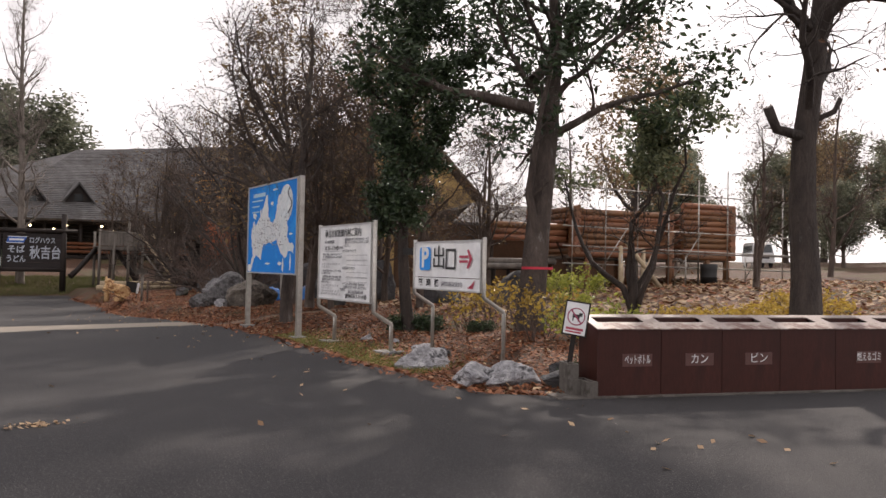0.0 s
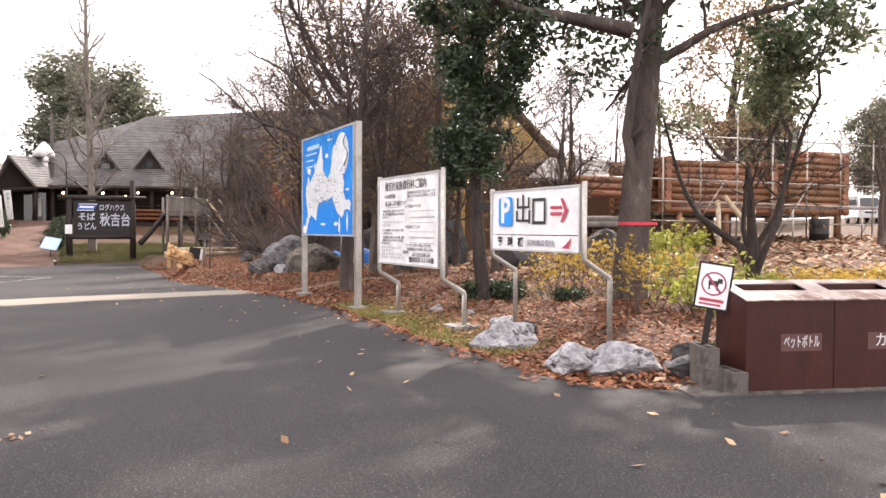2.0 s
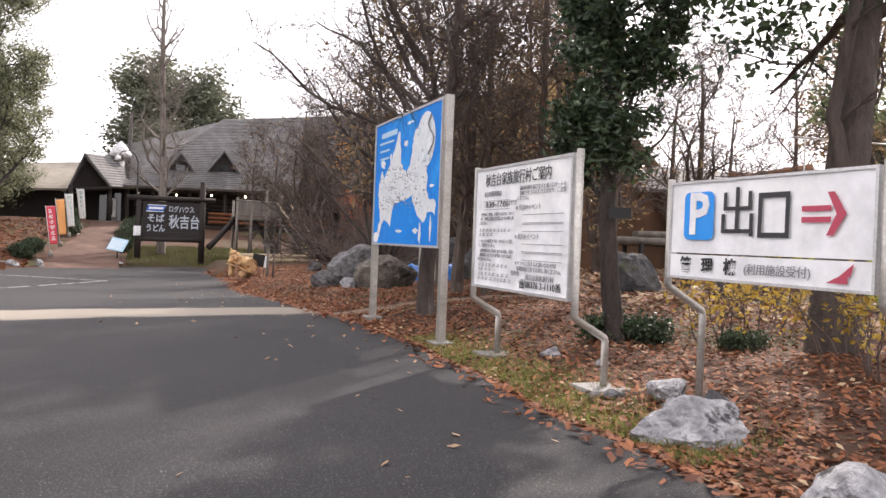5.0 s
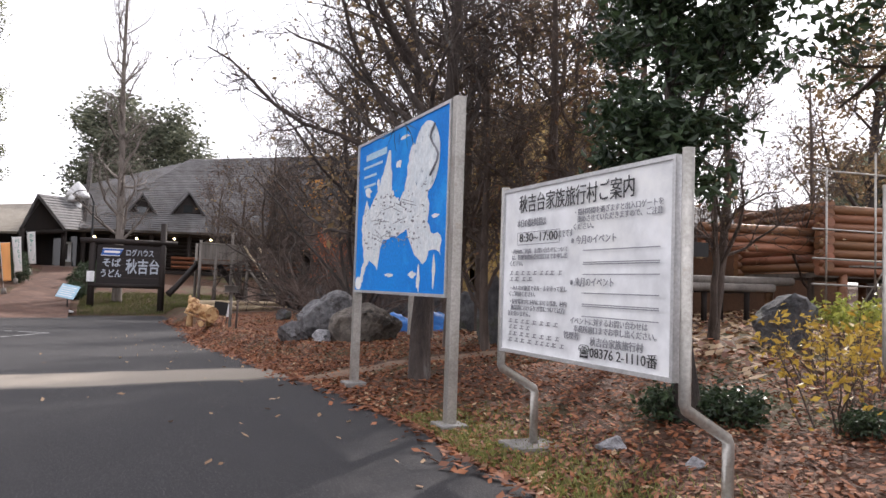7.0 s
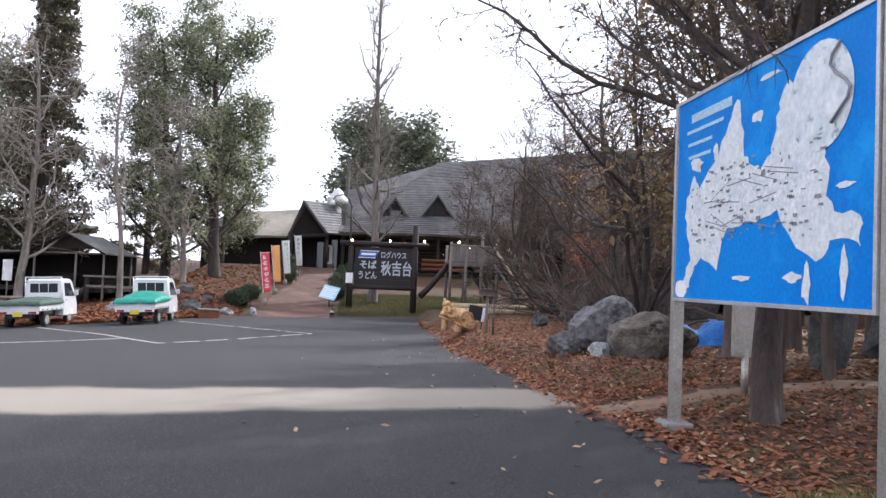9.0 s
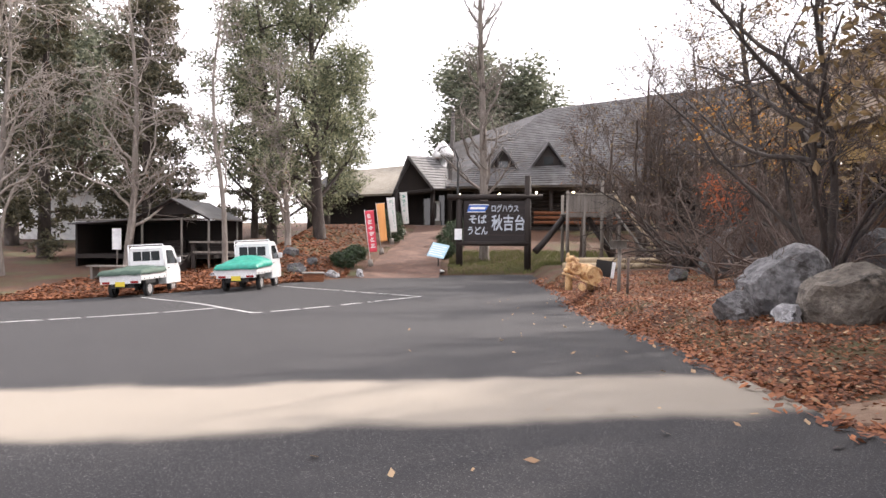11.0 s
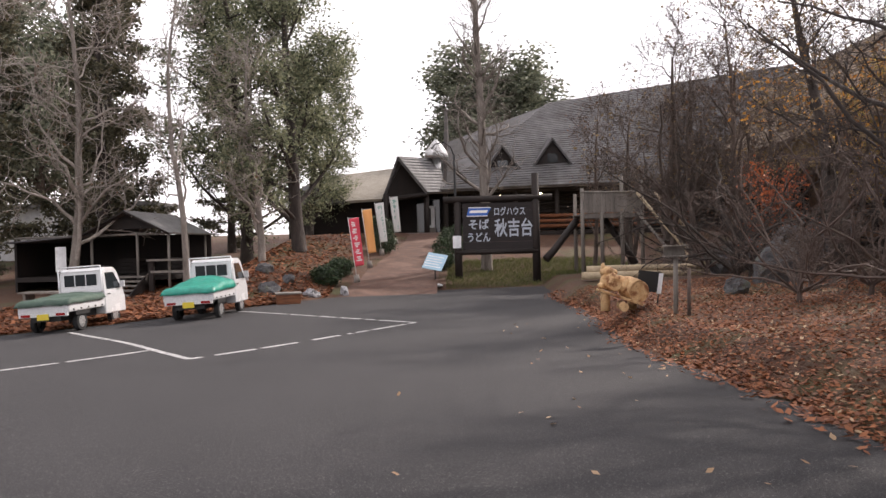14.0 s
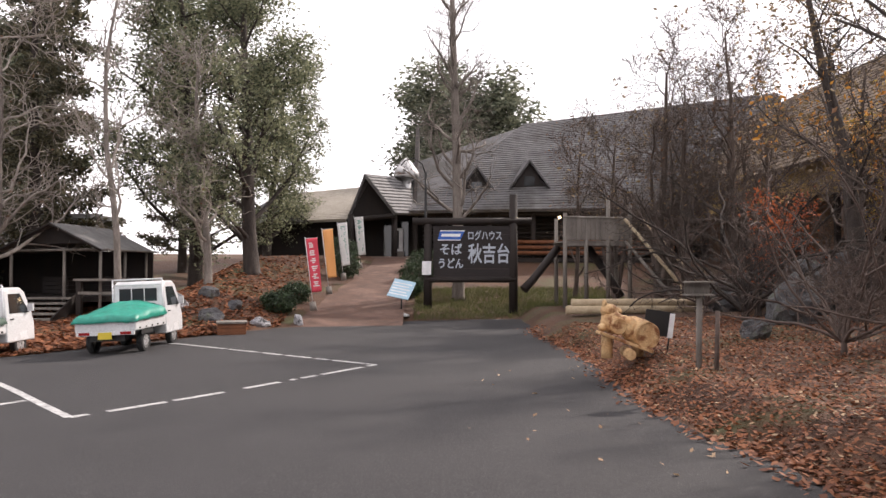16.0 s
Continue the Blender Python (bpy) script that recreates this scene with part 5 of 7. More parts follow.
def log_house():
    F = 2.05
    ob = thing("log_house_restaurant", "long dark log restaurant with steep grey shingle roofs", "building", pose(0, 0, 0))
    # main hall, eave along x at y=64, ridge at y=72
    for k in range(11):
        z = F + 0.15 + k * 0.27
        part("wall_log", Mesh().tube([(1.6, 66.0, z), (19.3, 66.0, z)], 0.14, 8), DARK_WOOD, ob)
    part("back_wall", Mesh().box(1.0, 79.5, 0, 19.5, 79.8, 6.0), DARK_WOOD, ob)
    for x in (1.2, 19.4):
        part("end_wall", Mesh().prism([(64.6, 0.0), (79.5, 0.0), (79.5, 5.3), (72.0, 11.2), (64.6, 5.2)], x - 0.12, x + 0.12, "x"), DARK_WOOD, ob)
    front = Mesh()
    ea, eb, rb, ra = (Vector(q) for q in ((0.9, 63.6, 4.70), (25.0, 63.6, 5.12), (26.0, 71.2, 13.5), (8.6, 72.0, 11.4)))
    top = [p for k in range(15) for p in (ea.lerp(ra, k / 14), eb.lerp(rb, k / 14))]
    under = [p - Vector((0, -0.09, 0.12)) for p in top]
    front.add(top + under, [(2 * k, 2 * k + 1, 2 * k + 3, 2 * k + 2) for k in range(14)] + [(32 + 2 * k, 33 + 2 * k, 31 + 2 * k, 30 + 2 * k) for k in range(14)] + [(0, 30, 31, 1)])
    part("roof", front, ROOF_DARK, ob)
    part("roof", slope(Mesh(), (0.9, 63.6, 4.70), (8.6, 72.0, 11.4), (4.8, 72.4, 9.0), (0.6, 70.0, 8.4)), ROOF_DARK, ob)
    part("roof", slope(Mesh(), (25.0, 80.5, 5.0), (0.9, 80.5, 4.7), (8.6, 72.0, 11.4), (26.0, 71.2, 13.5)), ROOF_DARK, ob)
    courses(ob, (0.9, 63.6, 4.70), (25.0, 63.6, 5.12), (26.0, 71.2, 13.5), (8.6, 72.0, 11.4), 42, ROOF_DARK, lip=0.055)
    # veranda posts, rail and lamps under the eaves
    for x in (3.0, 5.6, 8.2, 10.8, 13.4, 16.0):
        part("veranda_post", Mesh().tube([(x, 64.3, 0.8), (x, 64.3, 4.8)], 0.15, 8), DARK_WOOD, ob)
    part("veranda_floor", Mesh().box(1.8, 63.9, 1.75, 17, 66.0, 2.0), DARK_WOOD, ob)
    part("veranda_beam", Mesh().tube([(1.8, 64.3, 4.55), (17.5, 64.3, 4.70)], 0.15, 8), DARK_WOOD, ob)
    for k in range(3):
        part("veranda_rail", Mesh().tube([(7.0, 64.1, 2.30 + 0.32 * k), (16.5, 64.1, 2.30 + 0.32 * k)], 0.12, 8), material("rail_log", (0.16, 0.055, 0.022), (0.27, 0.10, 0.04), 3, 0.7) if k == 0 else bpy.data.materials["rail_log"], ob)
    # dormers
    for x, zb in ((4.9, 6.15), (8.1, 6.5)):
        dm = part("dormer", slope(slope(Mesh(), (x - 1.25, 65.0, zb - 0.25), (x, 65.0, zb + 1.45), (x, 69.2, zb + 1.95), (x - 1.25, 67.4, zb + 0.2), 0.1), (x + 1.25, 65.0, zb - 0.25), (x, 65.0, zb + 1.45), (x, 69.2, zb + 1.95), (x + 1.25, 67.4, zb + 0.2), 0.1), ROOF_DARK, ob)
        part("dormer_gable", Mesh().prism([(x - 1.1, zb - 0.35), (x + 1.1, zb - 0.35), (x, zb + 1.28)], 65.3, 65.4, "y"), DARK_WOOD, dm)
        part("dormer_window", Mesh().box(x - 0.32, 65.26, zb - 0.1, x + 0.32, 65.31, zb + 0.45), GLASS, dm)
    # entrance gable, its ridge running back along +y with the right slope broad
    ax, az = -1.66, 6.80
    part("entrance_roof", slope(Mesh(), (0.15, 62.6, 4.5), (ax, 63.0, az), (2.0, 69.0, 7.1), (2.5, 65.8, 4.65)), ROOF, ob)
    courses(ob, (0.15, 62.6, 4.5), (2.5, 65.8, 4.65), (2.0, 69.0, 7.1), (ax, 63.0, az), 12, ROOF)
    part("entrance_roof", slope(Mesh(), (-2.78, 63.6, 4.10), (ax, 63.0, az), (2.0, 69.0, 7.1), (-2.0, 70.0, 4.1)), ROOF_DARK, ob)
    part("entrance_gable", Mesh().prism([(-2.6, 4.15), (0.05, 4.45), (ax, az - 0.2)], 63.7, 63.8, "y"), DARK_WOOD, ob)
    for x in (-2.45, 0.05):
        part("entrance_post", Mesh().tube([(x, 63.2, F - 0.3), (x, 63.2, 4.5)], 0.17, 10), DARK_WOOD, ob)
    part("entrance_beam", Mesh().tube([(-2.7, 63.5, 4.12), (0.15, 62.8, 4.42)], 0.15, 8), DARK_WOOD, ob)
    part("entrance_back", Mesh().box(-3.2, 66.4, 0.5, 1.6, 66.6, 5.5), DARK_WOOD, ob)
    part("entrance_door", Mesh().box(-0.75, 66.30, F, 0.75, 66.40, F + 2.2), GLASS, ob, "dark glazed entrance door")
    part("entrance_floor", Mesh().box(-2.8, 62.4, F - 0.4, 1.6, 66.5, F - 0.02), CONCRETE, ob)
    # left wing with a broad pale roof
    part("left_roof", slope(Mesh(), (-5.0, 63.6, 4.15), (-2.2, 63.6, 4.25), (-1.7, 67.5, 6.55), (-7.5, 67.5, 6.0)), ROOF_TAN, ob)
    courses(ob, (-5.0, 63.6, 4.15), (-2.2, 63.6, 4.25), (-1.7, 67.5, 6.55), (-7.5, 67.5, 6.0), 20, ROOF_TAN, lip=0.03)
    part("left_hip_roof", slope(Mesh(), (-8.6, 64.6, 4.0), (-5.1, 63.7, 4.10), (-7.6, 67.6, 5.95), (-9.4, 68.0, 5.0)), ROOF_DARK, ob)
    part("left_wall", Mesh().box(-9.0, 65.2, -0.5, -2.6, 65.5, 4.3), DARK_WOOD, ob)
    part("left_verge", slope(Mesh(), (-5.16, 63.55, 4.0), (-4.96, 63.5, 4.12), (-7.42, 67.5, 6.14), (-7.64, 67.5, 5.94), 0.12), DARK_WOOD, ob)
    # small lit lamps that hang under the eaves
    for x, z in ((1.9, 4.15), (4.6, 4.2), (7.1, 4.3), (9.6, 4.35), (10.4, 4.05), (12.3, 4.3), (15.2, 4.1), (6.2, 4.0)):
        lp = thing("eaves_lamp", "small lit warm bulb under the dark eaves", "lamp", pose(x, 63.35, z), "lamps under the eaves")
        bm = bmesh.new()
        bmesh.ops.create_icosphere(bm, subdivisions=2, radius=0.075)
        me = bpy.data.meshes.new("bulb")
        bm.to_mesh(me)
        bm.free()
        me.materials.append(LAMP_GLOW)
        b = new("bulb", me)
        b.parent = lp
        part("cord", Mesh().tube([(0, 0, 0.08), (0, 0, 0.55)], 0.012, 5), BLACK, lp)
    st = thing("standing_sign", "pale standing sign leaning beside the entrance door", "sign", pose(0.15, 65.4, F, 0, 0, 10))
    part("panel", Mesh().box(-0.3, -0.03, 0.35, 0.3, 0.03, 1.75, bevel=0.01), WHITE_PANEL, st)
    part("print_bars", Mesh().box(-0.06, -0.036, 0.5, 0.06, -0.031, 1.6), INK, st)
    part("foot", Mesh().box(-0.34, -0.2, 0.0, 0.34, 0.2, 0.35, bevel=0.02), GREY_WOOD, st)


log_house()


def vent_dome():
    ob = thing("roof_vent", "white conical vent cap above a grey roof", "roof vent", pose(0.63, 66.0, 6.6))
    part("cap", Mesh().tube([(0, 0, 0.35), (0, 0, 0.62), (0, 0, 0.75), (0, 0, 1.25), (0, 0, 1.55)], [0.78, 0.78, 0.70, 0.36, 0.06], 20), WHITE_PAINT, ob)
    part("stack", Mesh().tube([(0, 0, -1.2), (0, 0, 0.4)], 0.3, 12), ALU, ob)


vent_dome()


def street_lamp():
    ob = thing("street_lamp", "thin dark lamp post with a curved arm", "street lamp", pose(1.95, 52.5, ground_z(1.95, 52.5)))
    part("pole", Mesh().tube([(0, 0, -0.2), (0, 0, 5.6)], [0.07, 0.05], 10), BLACK, ob)
    part("arm", Mesh().tube([(0, 0, 5.5), (-0.15, 0, 5.95), (-0.5, 0, 6.2), (-0.9, 0, 6.1), (-1.1, 0, 5.85)], 0.03, 8), BLACK, ob)
    part("shade", Mesh().tube([(-1.12, 0, 5.55), (-1.12, 0, 5.75), (-1.12, 0, 5.9)], [0.26, 0.16, 0.05], 14), WHITE_PAINT, ob)


street_lamp()


# ---- play deck with a stair ----
def play_deck():
    g0 = ground_z(9, 50)
    ob = thing("wooden_deck", "raised grey wooden deck on log posts with a steep stair", "deck", pose(0, 0, 0))
    for x, y, top in ((7.38, 49.0, 3.6), (8.2, 49.0, 3.45), (9.05, 49.0, 4.1), (9.9, 49.0, 3.9), (7.4, 51.2, 3.5), (9.9, 51.2, 3.5)):
        part("post", Mesh().tube([(x, y, ground_z(x, y) - 0.2), (x, y, top)], [0.09, 0.075], 8), GREY_WOOD, ob)
    for k in range(10):
        part("deck_board", Mesh().box(7.3, 48.95 + k * 0.235, 2.47, 10.0, 49.17 + k * 0.235, 2.52), GREY_WOOD, ob)
    for y in (48.98, 51.1):
        part("deck_beam", Mesh().box(7.3, y, 2.33, 10.0, y + 0.1, 2.47), GREY_WOOD, ob)
    for k in range(13):
        part("side_board", Mesh().box(7.45 + k * 0.185, 48.93, 2.56, 7.62 + k * 0.185, 48.96, 3.38), GREY_WOOD, ob)
    part("rail", Mesh().tube([(7.3, 48.95, 3.44), (9.95, 48.95, 3.38)], 0.05, 8), GREY_WOOD, ob)
    for prop in ([(7.4, 50.8, 2.3), (6.3, 50.2, 1.0), (5.9, 50.0, 0.6)], [(8.6, 50.6, 2.3), (9.3, 50.2, 1.2), (9.8, 50.0, 0.3)]):
        part("prop_trunk", Mesh().tube(prop, [0.16, 0.16, 0.18], 8), DARK_WOOD, ob)
    top, bot = Vector((10.1, 49.1, 2.5)), Vector((11.35, 46.4, 0.15))
    side = Vector((0.42, 0.20, 0))
    for s in (-1, 1):
        a, b = top + side * s, bot + side * s
        st = part("stringer", Mesh().tube([a, b], 0.06, 6), GREY_WOOD, ob)
        part("handrail", Mesh().tube([a + Vector((0, 0, 0.85)), b + Vector((0, 0, 0.75))], 0.065, 8).tube([b, b + Vector((0, 0, 0.8))], 0.05, 8), PALE_LOG, st)
    for k in range(9):
        c = top.lerp(bot, (k + 0.7) / 9.3)
        part("tread", Mesh().box(-0.45, -0.11, -0.02, 0.45, 0.11, 0.025, Matrix.Translation(c) @ pose(0, 0, 0, 0, 0, 25)), GREY_WOOD, ob)
    part("end_fence", Mesh().tube([(11.5, 46.2, 1.15), (13.0, 46.4, 1.2)], 0.05, 8).tube([(11.6, 46.2, 0.9), (13.0, 46.4, 0.95)], 0.04, 6).tube([(12.9, 46.4, 0.0), (12.9, 46.4, 1.25)], 0.05, 8), GREY_WOOD, ob)


play_deck()

for k, (dy, dz) in enumerate(((0, 0.0), (0.26, 0.0), (0.13, 0.22))):
    z = ground_z(8.5, 44.5) + 0.14 + dz
    single("peeled_log", Mesh().tube([(6.6 + 0.1 * k, 44.4 + dy, z), (9.0, 44.45 + dy, z + 0.02), (11.5 - 0.2 * k, 44.5 + dy, z + 0.02)], [0.14, 0.135, 0.12], 12), PALE_LOG, "long pale peeled log lying in a pile", "log", group="log pile")


def carved_bear():
    """A carved log figure: a round trunk end, a rough head raised at the other end, on a plank cradle."""
    m = Mesh()

    def lump(c, r, seed, q=3):
        bm = bmesh.new()
        bmesh.ops.create_icosphere(bm, subdivisions=q, radius=1.0)
        vs = []
        for v in bm.verts:
            p = v.co * (1 + 0.10 * noise.noise(v.co * 2.5 + Vector((seed, 0, 0))) + 0.05 * noise.noise(v.co * 8 + Vector((seed, 2, 0))))
            vs.append((c[0] + p.x * r[0], c[1] + p.y * r[1], c[2] + p.z * r[2]))
        fs = [[v.index for v in f.verts] for f in bm.faces]
        bm.free()
        m.add(vs, fs, True)

    m.tube([(0.20, -0.46, 0.44), (0.20, -0.45, 0.44), (0.16, -0.20, 0.48), (0.10, 0.15, 0.54), (0.0, 0.45, 0.56)], [0.25, 0.275, 0.285, 0.27, 0.16], 24)
    lump((-0.08, -0.14, 0.56), (0.20, 0.22, 0.25), 2)
    lump((-0.17, 0.05, 0.64), (0.20, 0.22, 0.20), 4)
    lump((-0.42, 0.00, 0.70), (0.25, 0.24, 0.25), 5)
    m.tube([(-0.37, -0.31, 0.62), (-0.37, -0.30, 0.62), (-0.38, 0.0, 0.68)], [0.14, 0.165, 0.19], 16)
    lump((-0.48, 0.02, 0.93), (0.19, 0.17, 0.15), 6)
    lump((-0.30, 0.02, 0.92), (0.10, 0.11, 0.08), 7)
    lump((-0.59, 0.0, 1.06), (0.055, 0.06, 0.10), 8)
    lump((-0.66, -0.05, 0.60), (0.10, 0.12, 0.08), 11)
    m.box(-0.60, -0.20, -0.03, 0.58, 0.20, 0.03, pose(-0.26, -0.30, 0.32, 0, 19, -6), bevel=0.012)
    m.tube([(-0.30, -0.72, 0.10), (-0.16, -0.05, 0.11)], 0.11, 12)
    m.tube([(-0.62, -0.20, -0.02), (-0.60, -0.16, 0.42)], 0.12, 12)
    m.tube([(0.22, 0.15, -0.02), (0.20, 0.12, 0.36)], 0.13, 12)
    return single("carved_log_figure", m, CARVED, "rough carved log figure with a round sawn end", "wood carving", pose(6.02, 34.25, ground_z(6.2, 34.25) + 0.05, 0, 0, 8) @ Matrix.Diagonal((0.88, 0.88, 0.92, 1)))


carved_bear()


def post_box():
    x, y = 6.61, 32.28
    z = ground_z(x, y)
    ob = thing("bird_table", "weathered wooden post with a small open box on top", "post", pose(x, y, z))
    part("post", Mesh().tube([(0, 0, -0.2), (0.02, 0, 1.2)], 0.05, 8), GREY_WOOD, ob)
    for k, zz in enumerate((1.17, 1.38)):
        part("shelf_board", Mesh().box(-0.22, -0.12, zz, 0.24, 0.12, zz + 0.025), GREY_WOOD, ob)
    part("back_board", Mesh().box(-0.20, 0.08, 1.17, 0.22, 0.10, 1.39), GREY_WOOD, ob)
    st = thing("stake", "thin rough wooden stake standing in leaves", "stake", pose(6.76, 31.9, ground_z(6.76, 31.9)))
    part("shaft", Mesh().tube([(0, 0, -0.1), (0.03, 0.02, 0.95)], 0.035, 6), TWIG, st)
    lb = thing("plant_label", "dark leaning plate with a white edge on a stake", "label", pose(6.80, 34.6, ground_z(6.80, 34.6) - 0.14, 0, 8, 0))
    part("stake", Mesh().tube([(0, 0, 0), (0, 0, 0.6)], 0.015, 6), BLACK, lb)
    part("plate", Mesh().box(-0.52, -0.03, 0.44, 0.02, -0.01, 0.92), BLACK, lb)
    part("white_edge", Mesh().box(-0.05, -0.036, 0.42, 0.05, -0.006, 0.90), WHITE_PANEL, lb)


post_box()


# ---- the shed with a gable roof ----
def shed():
    Z = 0.35
    ob = thing("open_shed", "dark open timber shed with grey sheet roof and steps", "shed", pose(0, 0, 0))
    rz, ez = 3.10, 2.14
    L, M, R, N, B = -13.45, -11.62, -9.75, 47.4, 52.5
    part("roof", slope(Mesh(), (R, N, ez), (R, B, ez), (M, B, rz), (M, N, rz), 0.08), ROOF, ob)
    # left slope faces away from the sun: its shade is put into the colour
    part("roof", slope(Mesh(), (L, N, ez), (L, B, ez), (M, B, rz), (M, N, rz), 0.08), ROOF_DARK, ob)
    part("barge_board", Mesh().tube([(L, N - 0.03, ez - 0.06), (M, N - 0.03, rz - 0.06), (R, N - 0.03, ez - 0.06)], 0.055, 4), DARK_WOOD, ob)
    part("gable", Mesh().prism([(L + 0.5, ez + 0.2), (R - 0.5, ez + 0.2), (M, rz - 0.14)], 47.75, 47.82, "y"), DARK_WOOD, ob)
    for x in (L + 0.25, M + 0.35, R - 0.2):
        part("post", Mesh().tube([(x, 47.8, Z - 0.9), (x, 47.8, ez + 0.05)], 0.06, 6), GREY_WOOD, ob)
    for y in (50.0, 52.2):
        part("post", Mesh().tube([(R - 0.2, y, Z - 0.6), (R - 0.2, y, ez)], 0.06, 6), GREY_WOOD, ob)
    part("eave_beam", Mesh().tube([(L - 3.0, 47.8, ez - 0.10), (R + 0.1, 47.8, ez - 0.02)], 0.05, 6).tube([(R + 0.25, 47.5, ez - 0.04), (R + 0.25, 52.4, ez - 0.04)], 0.04, 6), GREY_WOOD, ob)
    part("lean_to_roof", slope(Mesh(), (L - 3.2, N, ez - 0.25), (L - 3.2, B, ez - 0.25), (L, B, ez - 0.02), (L, N, ez - 0.02), 0.06), ROOF_DARK, ob)
    part("floor", Mesh().box(L - 3, 47.9, Z - 0.15, R, B, Z + 0.05), DARK_WOOD, ob)
    part("back_wall", Mesh().box(L - 3, B - 0.1, Z - 0.6, R, B, ez), DARK_WOOD, ob)
    part("side_wall", Mesh().box(L - 3.1, 47.9, Z - 0.6, L - 3.0, B, ez - 0.2), DARK_WOOD, ob)
    part("counter", Mesh().box(-10.75, 47.4, 0.97, -8.3, 47.9, 1.05), GREY_WOOD, ob)
    for x in (-10.7, -8.52):
        part("counter_leg", Mesh().box(x, 47.5, -0.4, x + 0.18, 47.7, 0.97), DARK_WOOD, ob)
    part("rail", Mesh().box(-10.6, 47.45, 0.48, -8.4, 47.55, 0.58), GREY_WOOD, ob)
    for k in range(5):
        part("step", Mesh().box(-12.6, 46.2 + k * 0.33, -0.38 + k * 0.17, -10.9, 46.56 + k * 0.33, -0.31 + k * 0.17), GREY_WOOD, ob)
    for x in (-10.92, -12.66):
        part("stair_side", Mesh().prism([(46.15, -0.8), (47.9, -0.8), (47.9, 0.5), (46.15, -0.3)], x, x + 0.06, "x"), DARK_WOOD, ob)
    nb = thing("notice_sign", "blank white notice plate on a post before a shed", "sign", pose(-14.0, 46.9, ground_z(-14, 46.9)))
    part("post", Mesh().tube([(0, 0, -0.2), (0, 0, 1.9)], 0.04, 8), GREY_WOOD, nb)
    part("plate", Mesh().box(-0.22, -0.06, 0.95, 0.22, -0.035, 1.95), WHITE_PANEL, nb)
    for x, y, w in ((-10.6, 50.6, 0.9), (-12.6, 50.2, 1.0)):
        cr = thing("crate", "dark wooden crate standing inside a shed", "crate", pose(x, y, Z + 0.05))
        for k in range(4):
            part("slat", Mesh().box(-w / 2, -0.35, 0.02 + k * 0.17, w / 2, 0.35, 0.16 + k * 0.17), DARK_WOOD, cr)
    bx = thing("planter_box", "small reddish wooden box beside the asphalt", "box", pose(-3.95, 43.4, ground_z(-3.95, 43.4) - 0.03, 0, 0, 15))
    for k in range(3):
        part("board", Mesh().box(-0.42, -0.35, 0.02 + 0.14 * k, 0.42, 0.35, 0.15 + 0.14 * k), bpy.data.materials["rail_log"], bx)
    part("lid", Mesh().box(-0.46, -0.4, 0.44, 0.46, 0.4, 0.49), GREY_WOOD, bx)
    tb = thing("picnic_table", "low wooden plank table on rough ground", "table", pose(-12.6, 43.2, ground_z(-12.6, 43.2)))
    part("tabletop", Mesh().box(-0.8, -0.35, 0.55, 0.8, 0.35, 0.61), GREY_WOOD, tb)
    for x in (-0.6, 0.6):
        part("leg", Mesh().box(x - 0.05, -0.3, -0.1, x + 0.05, 0.3, 0.55), GREY_WOOD, tb)
    wb = thing("white_hut", "pale grey far hut wall behind trees", "building", pose(-22, 62, ground_z(-22, 62)))
    part("wall", Mesh().box(-6, 0, -1, 5, 4, 3.2), WHITE_PANEL, wb)
    part("roof", Mesh().box(-6.4, -0.4, 3.2, 5.4, 4.4, 3.45), ROOF, wb)


shed()


